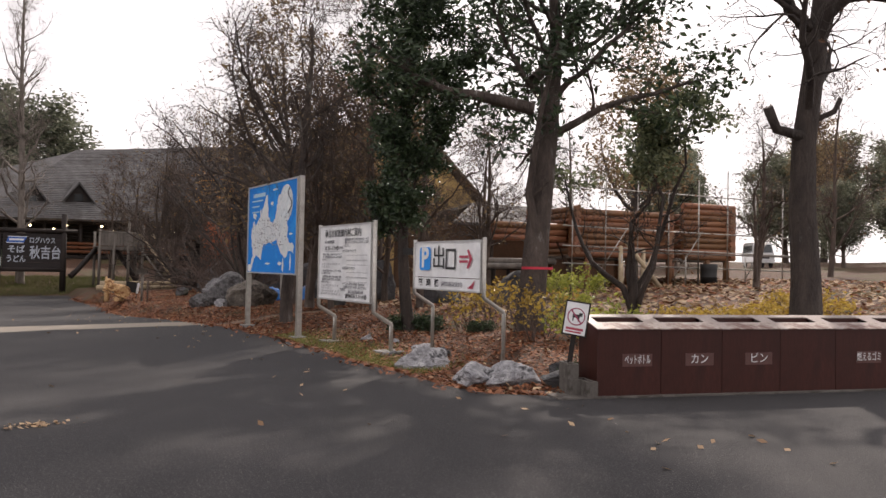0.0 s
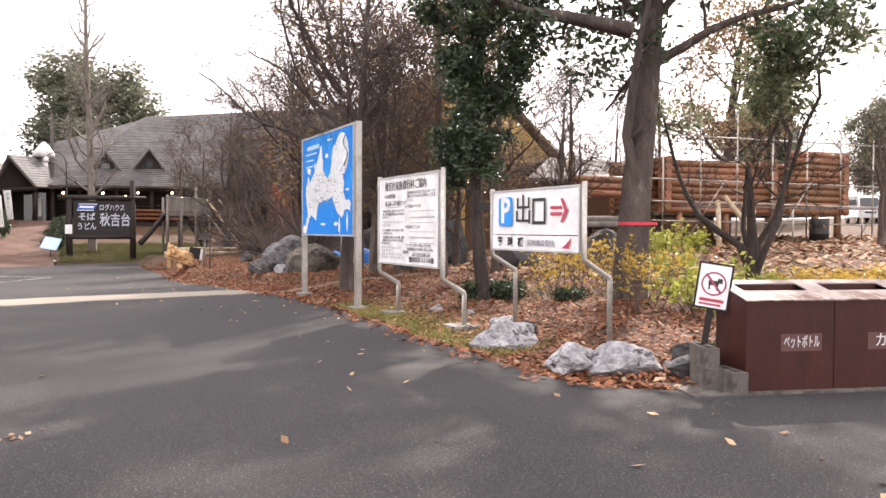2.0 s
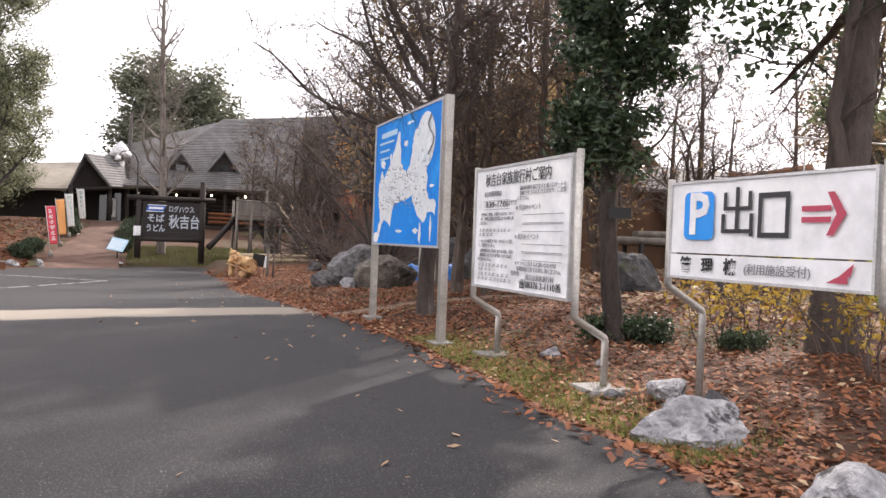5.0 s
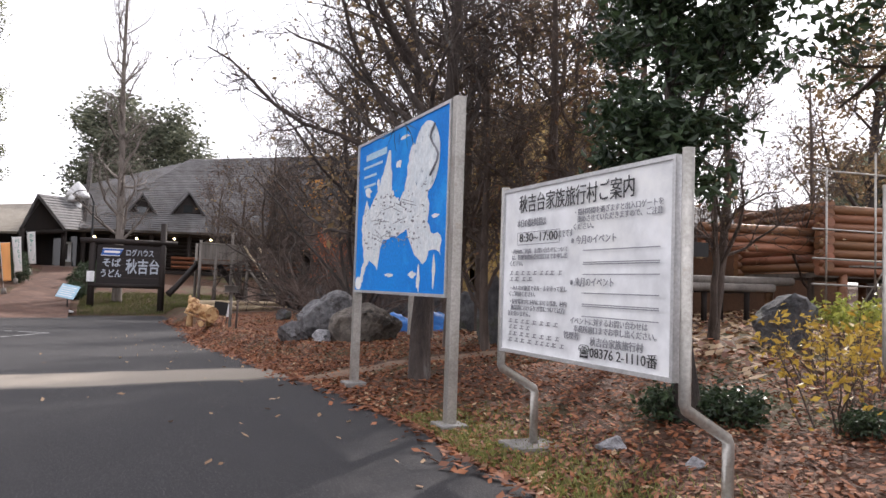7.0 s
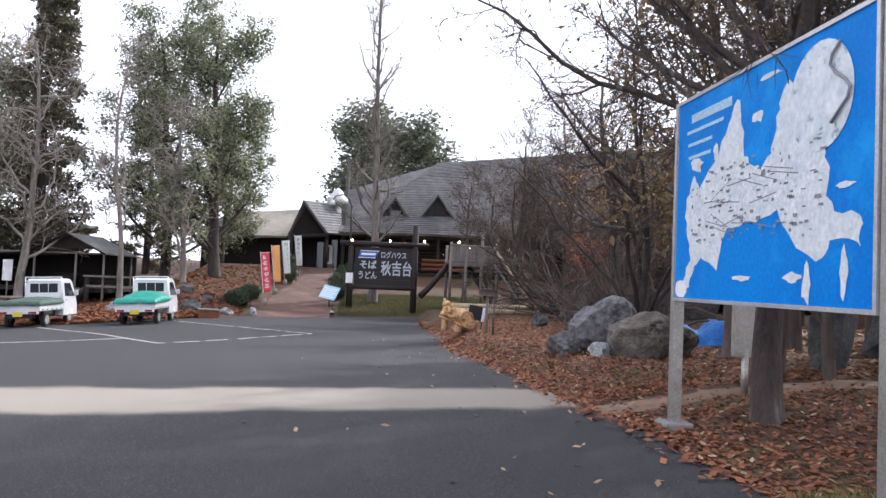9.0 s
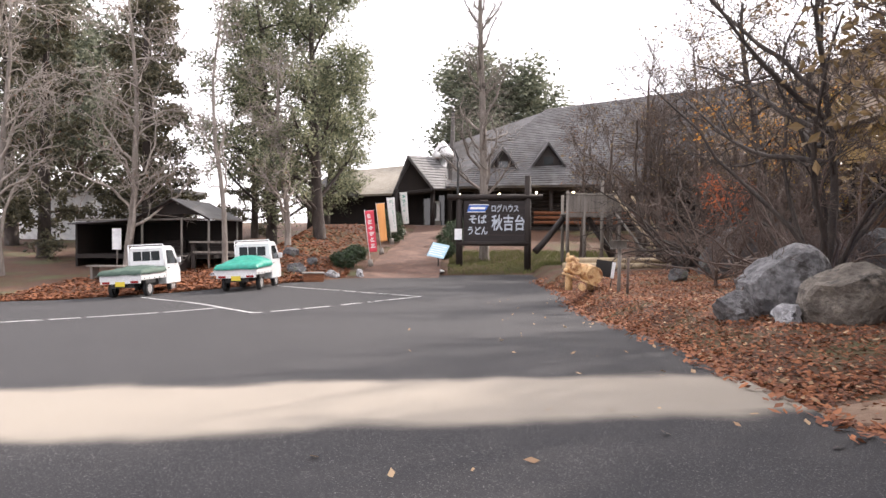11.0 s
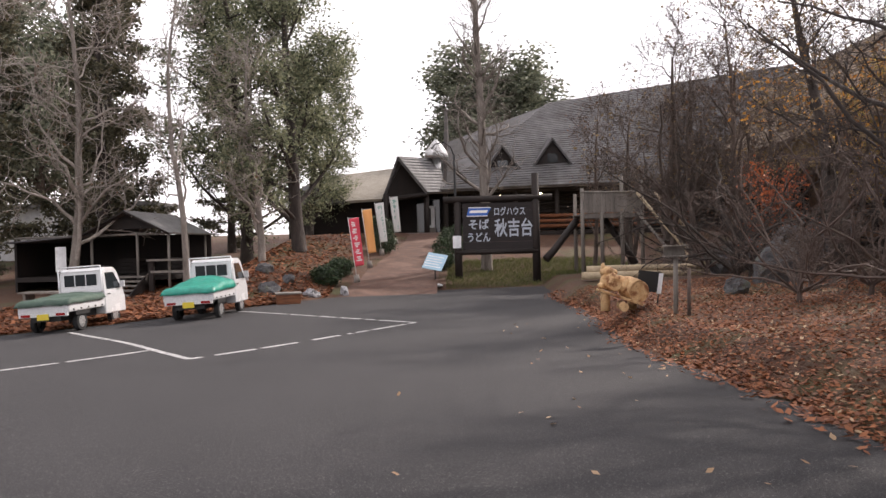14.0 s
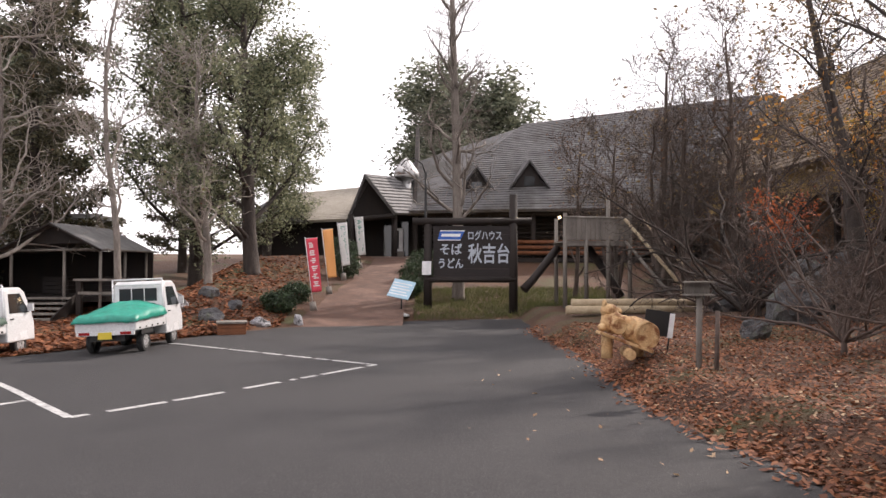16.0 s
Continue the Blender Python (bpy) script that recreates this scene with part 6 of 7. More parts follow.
# ---- a log cabin that is being built, in scaffolding ----
def cabin():
    ob = thing("log_cabin", "unfinished orange log cabin with round varnished logs", "building", pose(0, 0, 0))

    def wall(a, b, z0, n, r=0.135, over=0.25):
        a, b = Vector(a), Vector(b)
        d = (b - a).normalized() * over
        for k in range(n):
            z = Vector((0, 0, z0 + k * r * 1.86))
            p = 0.04 * ((k % 2) * 2 - 1)
            part("log", Mesh().tube([a - d * (1 + p) + z, a.lerp(b, 0.5) + z, b + d * (1 - p) + z], [r, r * 1.02, r * 0.97], 9), LOG_WOOD, ob)

    wall((21.4, 21.6, 0), (25.9, 20.6, 0), 2.30, 8)
    wall((26.9, 20.4, 0), (29.2, 19.9, 0), 2.30, 10)
    wall((25.9, 20.6, 0), (27.3, 24.6, 0), 2.42, 8)
    wall((29.2, 19.9, 0), (30.5, 24.3, 0), 2.42, 9)
    wall((21.4, 21.6, 0), (22.4, 25.6, 0), 2.42, 8)
    wall((22.4, 25.6, 0), (30.5, 24.3, 0), 2.30, 9)
    wall((18.0, 22.6, 0), (21.2, 22.0, 0), 2.9, 3)
    for x, y in ((22, 21.5), (24, 21.1), (26, 20.6), (28, 20.2), (29.1, 20.0), (23, 25), (27, 24.6), (30.3, 24.1)):
        part("stump_pier", Mesh().tube([(x, y, ground_z(x, y) - 0.2), (x, y, 2.3)], 0.14, 8), LOG_WOOD, ob)
    part("floor", Mesh().prism([(21.4, 21.6), (29.2, 19.9), (30.4, 24.2), (22.4, 25.5)], 2.12, 2.24, "z"), GREY_WOOD, ob)
    sc = thing("scaffolding", "steel pipe scaffolding around an unfinished cabin", "scaffold", pose(0, 0, 0))
    q = lambda u, off: Vector((20.6 + u * 10.6, 20.9 - u * 2.3 - off, 0))
    for k in range(8):
        p = q(k / 7, 0)
        part("upright", Mesh().tube([(p.x, p.y, ground_z(p.x, p.y) - 0.05), (p.x, p.y, 5.1 + 0.5 * (k % 3))], 0.03, 6), STEEL, sc)
        if k % 2:
            p2 = q(k / 7, 0.9)
            part("upright", Mesh().tube([(p2.x, p2.y, ground_z(p2.x, p2.y) - 0.05), (p2.x, p2.y, 2.3)], 0.03, 6), STEEL, sc)
    for z in (1.9, 2.6, 3.4, 5.0):
        a, b = q(-0.04, 0), q(1.12, 0)
        part("ledger", Mesh().tube([(a.x, a.y, z), (b.x, b.y, z - 0.15)], 0.028, 6), STEEL, sc)
    for u in (0.1, 0.45, 0.8):
        a, b = q(u, 0), q(u + 0.14, 0)
        part("brace", Mesh().tube([(a.x, a.y, 1.3), (b.x, b.y, 3.4)], 0.025, 6), STEEL, sc)
    a, b = q(0.05, 0.35), q(1.08, 0.35)
    part("walk_plank", Mesh().box(0, -0.22, 0, (b - a).length, 0.22, 0.05, Matrix.Translation((a.x, a.y, 2.38)) @ pose(0, 0, 0, 0, 0, -12.2)), GREY_WOOD, sc)
    for k, (x, y, dx, dy, h) in enumerate(((21.6, 19.2, 0.9, 0.9, 1.7), (22.6, 19.0, 1.0, 0.9, 1.6), (23.5, 18.9, -0.9, 1.0, 1.8), (22.2, 18.8, 1.6, 0.8, 1.3))):
        z = ground_z(x, y)
        single("leaning_timber", Mesh().tube([(x, y, z), (x + dx, y + dy, z + h)], [0.10, 0.085], 8), PALE_LOG, "pale timber leaning against scaffolding", "timber", group="leaning timbers")
    dr = thing("steel_drum", "rusty dark open steel drum on the ground", "drum", pose(26.6, 19.0, ground_z(26.6, 19.0)))
    part("shell", Mesh().tube([(0, 0, 0), (0, 0, 0.28), (0, 0, 0.30), (0, 0, 0.32), (0, 0, 0.6), (0, 0, 0.85)], [0.34, 0.34, 0.355, 0.34, 0.34, 0.35], 20), BLACK, dr)
    hr = thing("cabin_roof", "low grey roofed site cabin beyond the log cabin", "building", pose(28.5, 30.5, ground_z(28.5, 30.5)))
    part("wall", Mesh().box(-9, -3, -0.5, 1.5, 3, 2.8), BROWN_WALL, hr)
    part("roof", slope(slope(Mesh(), (-9.6, -3.5, 2.7), (2, -3.5, 2.7), (-1.5, 0, 4.0), (-6, 0, 4.0)), (-9.6, 3.5, 2.7), (2, 3.5, 2.7), (-1.5, 0, 4.0), (-6, 0, 4.0)), ROOF, hr)
    for k in range(5):
        x, y = 15.6 + 0.25 * k, 23.2 + 0.5 * (k % 3)
        z = ground_z(x, y) + 1.15 + 0.16 * (k // 3)
        single("stacked_timber", Mesh().tube([(x, y, z), (x + 4.6, y - 0.9, z + 0.05)], 0.12, 8), GREY_WOOD, "grey timber stacked on trestles among trees", "timber", group="stacked timbers")
    tr = thing("trestle", "rough dark timber trestle carrying stacked timbers", "trestle", pose(0, 0, 0))
    for x, y in ((16.4, 23.0), (18.2, 22.9), (19.6, 22.7), (16.5, 24.0), (19.5, 23.6)):
        part("leg", Mesh().tube([(x, y, ground_z(x, y) - 0.1), (x, y, ground_z(x, y) + 1.1)], 0.09, 6), DARK_WOOD, tr)
    for y in (23.2, 23.9):
        part("cross_beam", Mesh().box(15.8, y - 0.06, ground_z(17.5, y) + 0.93, 20.2, y + 0.06, ground_z(17.5, y) + 1.05), DARK_WOOD, tr)


cabin()


# ---- the long ochre building on the slope ----
def ochre_building():
    ob = thing("ochre_building", "long ochre-walled building with a brown roof behind trees", "building", pose(0, 0, 0))
    part("wall", Mesh().box(19.2, 40, 1.0, 19.5, 73, 4.55), BROWN_WALL, ob)
    part("upper_wall", Mesh().box(18.3, 40, 4.5, 19.6, 73, 5.95), TAN_WALL, ob)
    part("back_wall", Mesh().box(29.5, 40, 1.0, 29.8, 73, 6.0), TAN_WALL, ob)
    for y in (40, 72.7):
        part("end_wall", Mesh().prism([(19.0, 1.0), (29.6, 1.0), (29.6, 5.9), (23.6, 11.2), (19.0, 6.9)], y, y + 0.3, "y"), TAN_WALL, ob)
    part("roof", slope(Mesh(), (17.6, 39.5, 5.85), (17.6, 73.5, 5.85), (23.6, 73.5, 11.6), (23.6, 39.5, 11.6)), ROOF_BROWN, ob)
    part("roof", slope(Mesh(), (30.4, 39.5, 5.85), (30.4, 73.5, 5.85), (23.6, 73.5, 11.6), (23.6, 39.5, 11.6)), ROOF_BROWN, ob)
    courses(ob, (17.6, 39.5, 5.85), (17.6, 73.5, 5.85), (23.6, 73.5, 11.6), (23.6, 39.5, 11.6), 26, ROOF_BROWN, lip=0.05)
    for k in range(11):
        y = 41 + k * 3.0
        part("wall_post", Mesh().box(18.5, y, 1.5, 18.7, y + 0.2, 4.5), DARK_WOOD, ob)
        if k % 2 == 0:
            part("window", Mesh().box(19.15, y + 1.2, 2.6, 19.2, y + 3.0, 4.1), GLASS, ob)


ochre_building()


# ---- odds and ends among the trees ----
def crumpled_sheet(x, y, sx, sy, h, seed):
    m = Mesh()
    n = 26
    m.grid([-sx + 2 * sx * i / n for i in range(n + 1)], [-sy + 2 * sy * j / n for j in range(n + 1)],
           lambda a, b: max(0.01, h * (1 - (a / sx) ** 2) * (1 - (b / sy) ** 2) ** 0.5 * (0.75 + 0.5 * noise.noise((a * 2 + seed, b * 2, 0)))) + 0.06 * noise.noise((a * 6, b * 6, seed)))
    return single("blue_tarpaulin", m, TARP_BLUE, "bright blue tarpaulin thrown over a low heap", "tarpaulin", pose(x, y, ground_z(x, y) - 0.03, 0, 0, -23), normals=False)


crumpled_sheet(10.7, 25.8, 1.25, 0.7, 0.75, 2)
mono = rock("standing_stone", "tall grey standing stone among trees", 10.4, 20.7, 0.44, 0.28, 1.0, 41, DARK_ROCK, 0, 0.1)
wb = thing("info_plate", "small white box on a steel post beside a trunk", "sign", pose(7.75, 18.6, ground_z(7.75, 18.6)))
part("post", Mesh().tube([(0, 0, -0.1), (0, 0, 0.6)], 0.05, 8), STEEL, wb)
part("plate", Mesh().box(-0.18, -0.04, 0.5, 0.18, 0.04, 1.35, bevel=0.01), STEEL, wb)


# ---- planting: the bank with the signs ----
def ivy_skirt(g):
    rnd = g.rnd
    for k in range(26):
        a = rnd.random() * 6.28
        h = rnd.uniform(1.6, 6.6)
        g.tips += [Vector((math.cos(a) * 0.25, math.sin(a) * 0.25, h + 0.1 * j)) for j in range(3)]


slim = tree("evergreen_tree", "slim dark evergreen tree with a leafy column and bare lower trunk", 8.06, 12.28, 3, 8.2, 0.135,
            spec_crown(30, 1.18, 0.30, lambda v: 0.75 + 0.5 * math.sin(min(1, max(0, (v - 0.3) / 0.7)) * 3.1), 0.08, 6, 3), BARK_DARK,
            [("crown", 24000, 0.115, 0.11, LEAF_DARK, lambda p: p.z > 2.1)], lean=(-0.10, 0.03), extra=ivy_skirt)
part("name_plate", Mesh().box(-0.30, -0.17, 1.62, 0.02, -0.15, 1.76), BLACK, slim, "small dark name plate tied on the trunk")


def low_limbs(g):
    b = spec_crown(8, 2.2, 0.3)
    b[0]["leafy"] = 1
    g.branch(Vector((0.0, 0.0, 4.6)), Vector((-0.75, 0.45, 0.05)), 3.6, 0.15, 1, b)
    g.branch(Vector((0.0, 0.0, 5.2)), Vector((0.8, 0.1, 0.5)), 3.6, 0.13, 1, b)
    g.branch(Vector((0.25, 0.1, 1.2)), Vector((0.10, 0.10, 1)), 5.0, 0.12, 1, b)


big = tree("evergreen_tree", "big mottled-bark tree with red tape and a dark crown", 9.85, 10.5, 8, 10.5, 0.315,
           spec_crown(20, 4.2, 0.46, lambda v: 1.1 - 0.5 * v, 0.05, 8, 5), BARK, [("crown", 14500, 0.17, 0.22, LEAF_DARK, lambda p: p.z > 4.2)], lean=(0.15, -0.02), extra=low_limbs)
part("red_tape", Mesh().tube([(0.17, -0.02, 1.28), (0.17, -0.02, 1.33)], 0.325, 16, caps=False), RED_TAPE, big, "bright red tape tied round the trunk")


def stubs(g):
    b = spec_bare(6, 7, 5, 3.0)
    g.wood.tube([(0.0, 0.0, 3.6), (-0.55, 0.25, 3.72), (-0.75, 0.3, 4.1)], [0.11, 0.09, 0.09], 8)
    g.wood.tube([(0.1, 0.0, 3.9), (0.5, -0.2, 4.1), (0.62, -0.25, 4.35)], [0.06, 0.05, 0.05], 8)
    g.branch(Vector((0.05, 0, 5.2)), Vector((0.25, -0.25, 1)), 5.5, 0.2, 1, b)
    g.branch(Vector((0.0, 0, 5.6)), Vector((-0.9, 0.5, 0.25)), 4.5, 0.13, 1, b)


tree("bare_tree", "big dark bare tree with a cut limb stub", 12.78, 6.3, 14, 11.0, 0.285, spec_bare(11, 8, 5, 3.6, 12, start=0.42, finest=3), BARK_DARK,
     [("last_leaves", 420, 0.10, 0.10, LEAF_BROWN, None)], lean=(0.01, 0), extra=stubs)


def many_stems(n, length, r, splay, up=0.05, start=0.3, wander=0.22):
    def make(g):
        b = spec_bare(7, 6, 4, length * 0.45, finest=3, up=up, wander=wander)
        b[2]["from"] = start
        for k in range(n):
            a = 6.283 * k / n + g.rnd.uniform(-0.4, 0.4)
            g.branch(Vector((0.05 * math.cos(a), 0.05 * math.sin(a), 0.25)), Vector((splay * math.cos(a), splay * math.sin(a), 1)), length * g.rnd.uniform(0.75, 1.1), r * g.rnd.uniform(0.6, 0.9), 1, b)
    return make


tree("bare_tree", "small crooked tree with several stems and a dark green crown", 12.7, 10.3, 21, 2.4, 0.15, spec_bare(3, 6, 5, 2.6, 8, start=0.5, spread=(25, 50)), BARK_DARK, [("crown", 4200, 0.13, 0.16, LEAF_GREEN, lambda p: p.z > 3.3), ("last_leaves", 160, 0.09, 0.1, LEAF_BROWN, None)], extra=many_stems(4, 5.6, 0.11, 0.34))

# evergreen behind the unfinished cabin
ev = tree("evergreen_tree", "tall spreading tree with thin olive foliage behind an unfinished cabin", 30.5, 27.0, 31, 12.0, 0.33, spec_crown(18, 4.4, 0.35, lambda v: 1.05 - 0.55 * v, 0.06, 8, 4), BARK_DARK, [("crown", 7000, 0.22, 0.30, LEAF_OLIVE, None)], lean=(0.05, 0))

# brown and olive thin trees in the thicket behind the signs
ol = tree("thicket_tree", "thin tree with olive-brown leaves in a thicket", 12.2, 21.0, 41, 7.0, 0.12, spec_bare(13, 7, 5, 2.5, 7, 0.10, 0.2), BARK_THICKET, [("foliage", 2900, 0.13, 0.16, LEAF_OLIVE, None)], group="thicket trees")
ba = tree("thicket_tree", "thin bare tree with fine brown twigs in a thicket", 9.6, 19.6, 42, 6.6, 0.10, spec_bare(12, 8, 5, 2.6, 7, 0.08, 0.18), BARK_THICKET, [("last_leaves", 500, 0.09, 0.10, LEAF_BROWN, None)], group="thicket trees", lean=(-0.08, 0))
bb = tree("thicket_tree", "crooked bare tree with fine twigs in a thicket", 14.6, 18.8, 43, 5.6, 0.13, spec_bare(9, 8, 6, 2.7, 7, 0.06, 0.25), BARK_THICKET, [("last_leaves", 300, 0.10, 0.10, LEAF_OLIVE, None)], extra=many_stems(3, 4.6, 0.11, 0.35, 0.05, 0.45), group="thicket trees")
for k, (src, x, y, turn, s) in enumerate([
        (ol, 13.8, 24.5, 80, 1.15), (ol, 15.5, 28.0, 200, 1.2), (ol, 14.8, 33.0, 140, 1.2),
        (ba, 11.4, 17.4, 60, 1.0), (ba, 11.5, 23.6, 20, 1.1), (ba, 12.6, 28.5, 190, 1.1),
        (bb, 16.8, 26.0, 90, 1.0), (bb, 13.2, 36.5, 30, 1.0),
        (ol, 9.6, 22.6, 250, 1.1), (bb, 9.2, 20.4, 40, 1.05), (ba, 10.2, 18.0, 280, 1.1)]):
    again(src, x, y, turn, s * 1.18)

# the tree behind the map sign, its limbs reaching out over the car park
def reach(g):
    b = spec_bare(8, 7, 5, 2.8, finest=4)
    b[2]["count"], b[1]["wander"] = 12, 0.14
    for z, d, l in ((3.0, (-0.75, 0.65, 0.60), 4.2), (3.4, (-0.5, 0.9, 0.8), 4.4), (3.5, (0.8, 0.3, 0.7), 3.8), (4.4, (-0.3, -0.5, 0.9), 3.4), (2.9, (-0.2, 1.0, 0.5), 4.4), (3.7, (-0.6, 0.4, 0.9), 4.4), (4.0, (-0.35, 0.75, 1.0), 4.2), (4.4, (-0.8, 0.2, 0.8), 3.8), (4.8, (-0.5, 0.6, 1.1), 4.0), (3.2, (-0.4, 0.7, 0.3), 3.4)):
        g.branch(Vector((-0.05, 0.02, z)), Vector(d), l, 0.055, 1, b)


tree("bare_tree", "grey-barked bare tree behind a map board, wide crooked limbs", 7.10, 16.9, 51, 8.2, 0.165, spec_bare(13, 8, 6, 3.4, 10, 0.05, 0.40, finest=4), BARK, [("last_leaves", 900, 0.08, 0.1, LEAF_OLIVE, None)], lean=(0.03, 0.03), extra=reach)

def overhang(g):
    b = spec_bare(8, 7, 5, 3.2, finest=3, wander=0.16)
    b[2]["count"] = 11
    for z, d, l in ((2.6, (-0.9, 0.5, 0.35), 4.4), (3.1, (-0.7, 0.9, 0.45), 4.8), (3.4, (-1.0, 0.0, 0.5), 4.2), (3.8, (-0.4, 1.0, 0.7), 4.6), (4.3, (-0.8, -0.4, 0.8), 3.8), (2.9, (0.1, 1.0, 0.3), 4.0)):
        g.branch(Vector((0, 0, z)), Vector(d), l, 0.06, 1, b)
    many_stems(6, 5.2, 0.09, 0.42, 0.04, 0.35, 0.14)(g)


tree("bare_tree", "dark bare tree of many stems behind boulders, limbs over the asphalt", 9.0, 25.9, 55, 6.4, 0.10, spec_bare(8, 8, 5, 2.8, 9, 0.05, 0.4), BARK_DARK, [("last_leaves", 300, 0.09, 0.1, LEAF_BROWN, None)], extra=overhang)

# bare shrubs along the far part of the bank
sh = tree("bare_shrub", "bare brown shrub with long thin arching twigs", 9.8, 26.9, 61, 1.2, 0.07, spec_bare(4, 6, 5, 1.8, 6, 0.02, 0.3), TWIG, extra=many_stems(8, 4.0, 0.045, 1.1, -0.05, 0.3, 0.26), kind_of="shrub", group="bare shrubs")
sg = tree("bare_shrub", "dense bare shrub of grey crooked stems", 11.6, 41.5, 62, 1.6, 0.11, spec_bare(4, 6, 5, 2.0, 6, 0.04, 0.3), BARK_DARK, extra=many_stems(8, 5.4, 0.075, 0.75, -0.01, 0.4, 0.28), kind_of="shrub", group="bare shrubs")
for src, x, y, turn, s in [(sh, 10.4, 29.6, 70, 1.0), (sh, 11.2, 33.6, 150, 1.05), (sh, 11.0, 36.0, 220, 1.1), (sh, 12.5, 40.5, 20, 1.1), (sh, 10.8, 43.5, 100, 1.0),
                           (sg, 10.6, 40.0, 120, 1.05), (sh, 9.4, 33.0, 60, 0.9), (sg, 13.8, 44.5, 200, 1.1), (sg, 16.0, 40.0, 250, 1.25), (sg, 17.0, 47.5, 290, 1.2), (bb, 10.2, 52.5, 140, 1.3), (bb, 13.0, 54.0, 250, 1.3), (bb, 15.8, 51.0, 10, 1.35), (ba, 12.0, 49.0, 60, 1.3), (ba, 8.8, 54.5, 160, 1.2), (bb, 10.6, 47.6, 75, 1.6), (ba, 13.0, 46.2, 310, 1.5), (bb, 14.4, 49.5, 190, 1.6), (bb, 18.0, 55.0, 90, 1.3), (bb, 14.8, 41.5, 130, 1.3), (bb, 11.4, 46.5, 220, 1.15)]:
    again(src, x, y, turn, s)

dk = tree("evergreen_tree", "dark tree with brown autumn leaves on a bank", 13.0, 38.6, 71, 10.5, 0.24, spec_crown(16, 3.6, 0.35, None, 0.04, 8, 5), BARK_DARK, [("crown", 2600, 0.13, 0.2, LEAF_OLIVE, None), ("yellow_leaves", 450, 0.14, 0.2, LEAF_ORANGE, lambda p: p.z < 6.5)])
tree("autumn_tree", "small tree with yellow and orange autumn leaves", 18.6, 46.5, 72, 6.4, 0.14, spec_crown(14, 2.4, 0.3, None, 0.05, 7, 4), BARK_DARK, [("crown", 3400, 0.16, 0.22, LEAF_YELLOW, None), ("orange_leaves", 1400, 0.16, 0.22, LEAF_ORANGE, None)])
tree("autumn_tree", "small yellow autumn tree behind the thicket", 18.0, 34.0, 73, 6.0, 0.12, spec_crown(13, 2.2, 0.3, None, 0.05, 7, 4), BARK_DARK, [("crown", 2600, 0.15, 0.22, LEAF_YELLOW, None)])
tree("maple_bush", "low red-orange maple on a rocky bank", 13.0, 43.2, 74, 3.2, 0.08, spec_crown(10, 1.5, 0.2, None, 0.05, 6, 4), BARK_DARK, [("crown", 1900, 0.12, 0.2, LEAF_RED, None)], kind_of="shrub")


# ---- low shrubs ----
def shrub(label, x, y, w, h, mat, count, size, seed, stems=9, name="shrub", group=""):
    g = Growth(seed)
    spec = [dict(count=0, length=0), dict(segs=4, sides=4, wander=0.2, up=0.08, taper=0.3, count=1, length=h), dict(count=6, length=h * 0.5, angle=(25, 70), segs=3, wander=0.2, thick=0.6, **{"from": 0.25}), dict(count=3, length=h * 0.25, angle=(25, 70), segs=2, wander=0.2, thick=0.6, min=0.003)]
    spec[0]["leafy"] = 1
    for k in range(stems):
        a, r = g.rnd.random() * 6.28, math.sqrt(g.rnd.random()) * w * 0.42
        g.branch(Vector((r * math.cos(a), r * math.sin(a), -0.03)), Vector((0.5 * math.cos(a), 0.5 * math.sin(a), 1)), h * g.rnd.uniform(0.6, 1.0), 0.012, 1, spec)
    ob = thing(name, label, "shrub", pose(x, y, ground_z(x, y)), group)
    part("branchwork", g.limbs, TWIG, ob, normals=False)
    part("foliage", foliage(g.tips, count, size, 0.06, seed + 9), mat, ob, normals=False)
    return ob


s1 = shrub("yellow-green leafy shrub among fallen leaves", 9.6, 8.35, 1.3, 0.75, LEAF_LIME, 1100, 0.10, 101, 12)
s2 = shrub("low golden-yellow shrub beside the bins", 11.6, 7.7, 1.5, 0.5, LEAF_YELLOW, 700, 0.085, 102, 14)
s3 = shrub("thin yellow shrub with sparse leaves", 8.9, 9.2, 0.9, 0.95, LEAF_YELLOW, 210, 0.09, 103, 8)
s4 = shrub("dark green low ivy tuft at a trunk's foot", 8.15, 12.55, 0.8, 0.35, LEAF_DARK, 1500, 0.07, 104, 14)
for src, x, y, turn, k in [(s2, 13.2, 7.6, 60, 1.0), (s2, 14.6, 7.4, 140, 1.1), (s2, 12.4, 8.8, 220, 0.9), (s2, 16.5, 8.6, 30, 1.2), (s1, 16.5, 16.5, 10, 1.3), (s1, 14.0, 13.6, 80, 0.7),
                           (s3, 9.6, 9.9, 80, 1.1), (s3, 9.3, 11.6, 160, 1.0), (s3, 10.4, 12.2, 320, 1.05), (s3, 11.2, 13.2, 90, 1.0), (s4, 8.35, 12.25, 90, 1.0), (s4, 7.1, 6.2, 30, 0.55), (s4, 9.1, 11.2, 10, 0.7)]:
    again(src, x, y, turn, k)

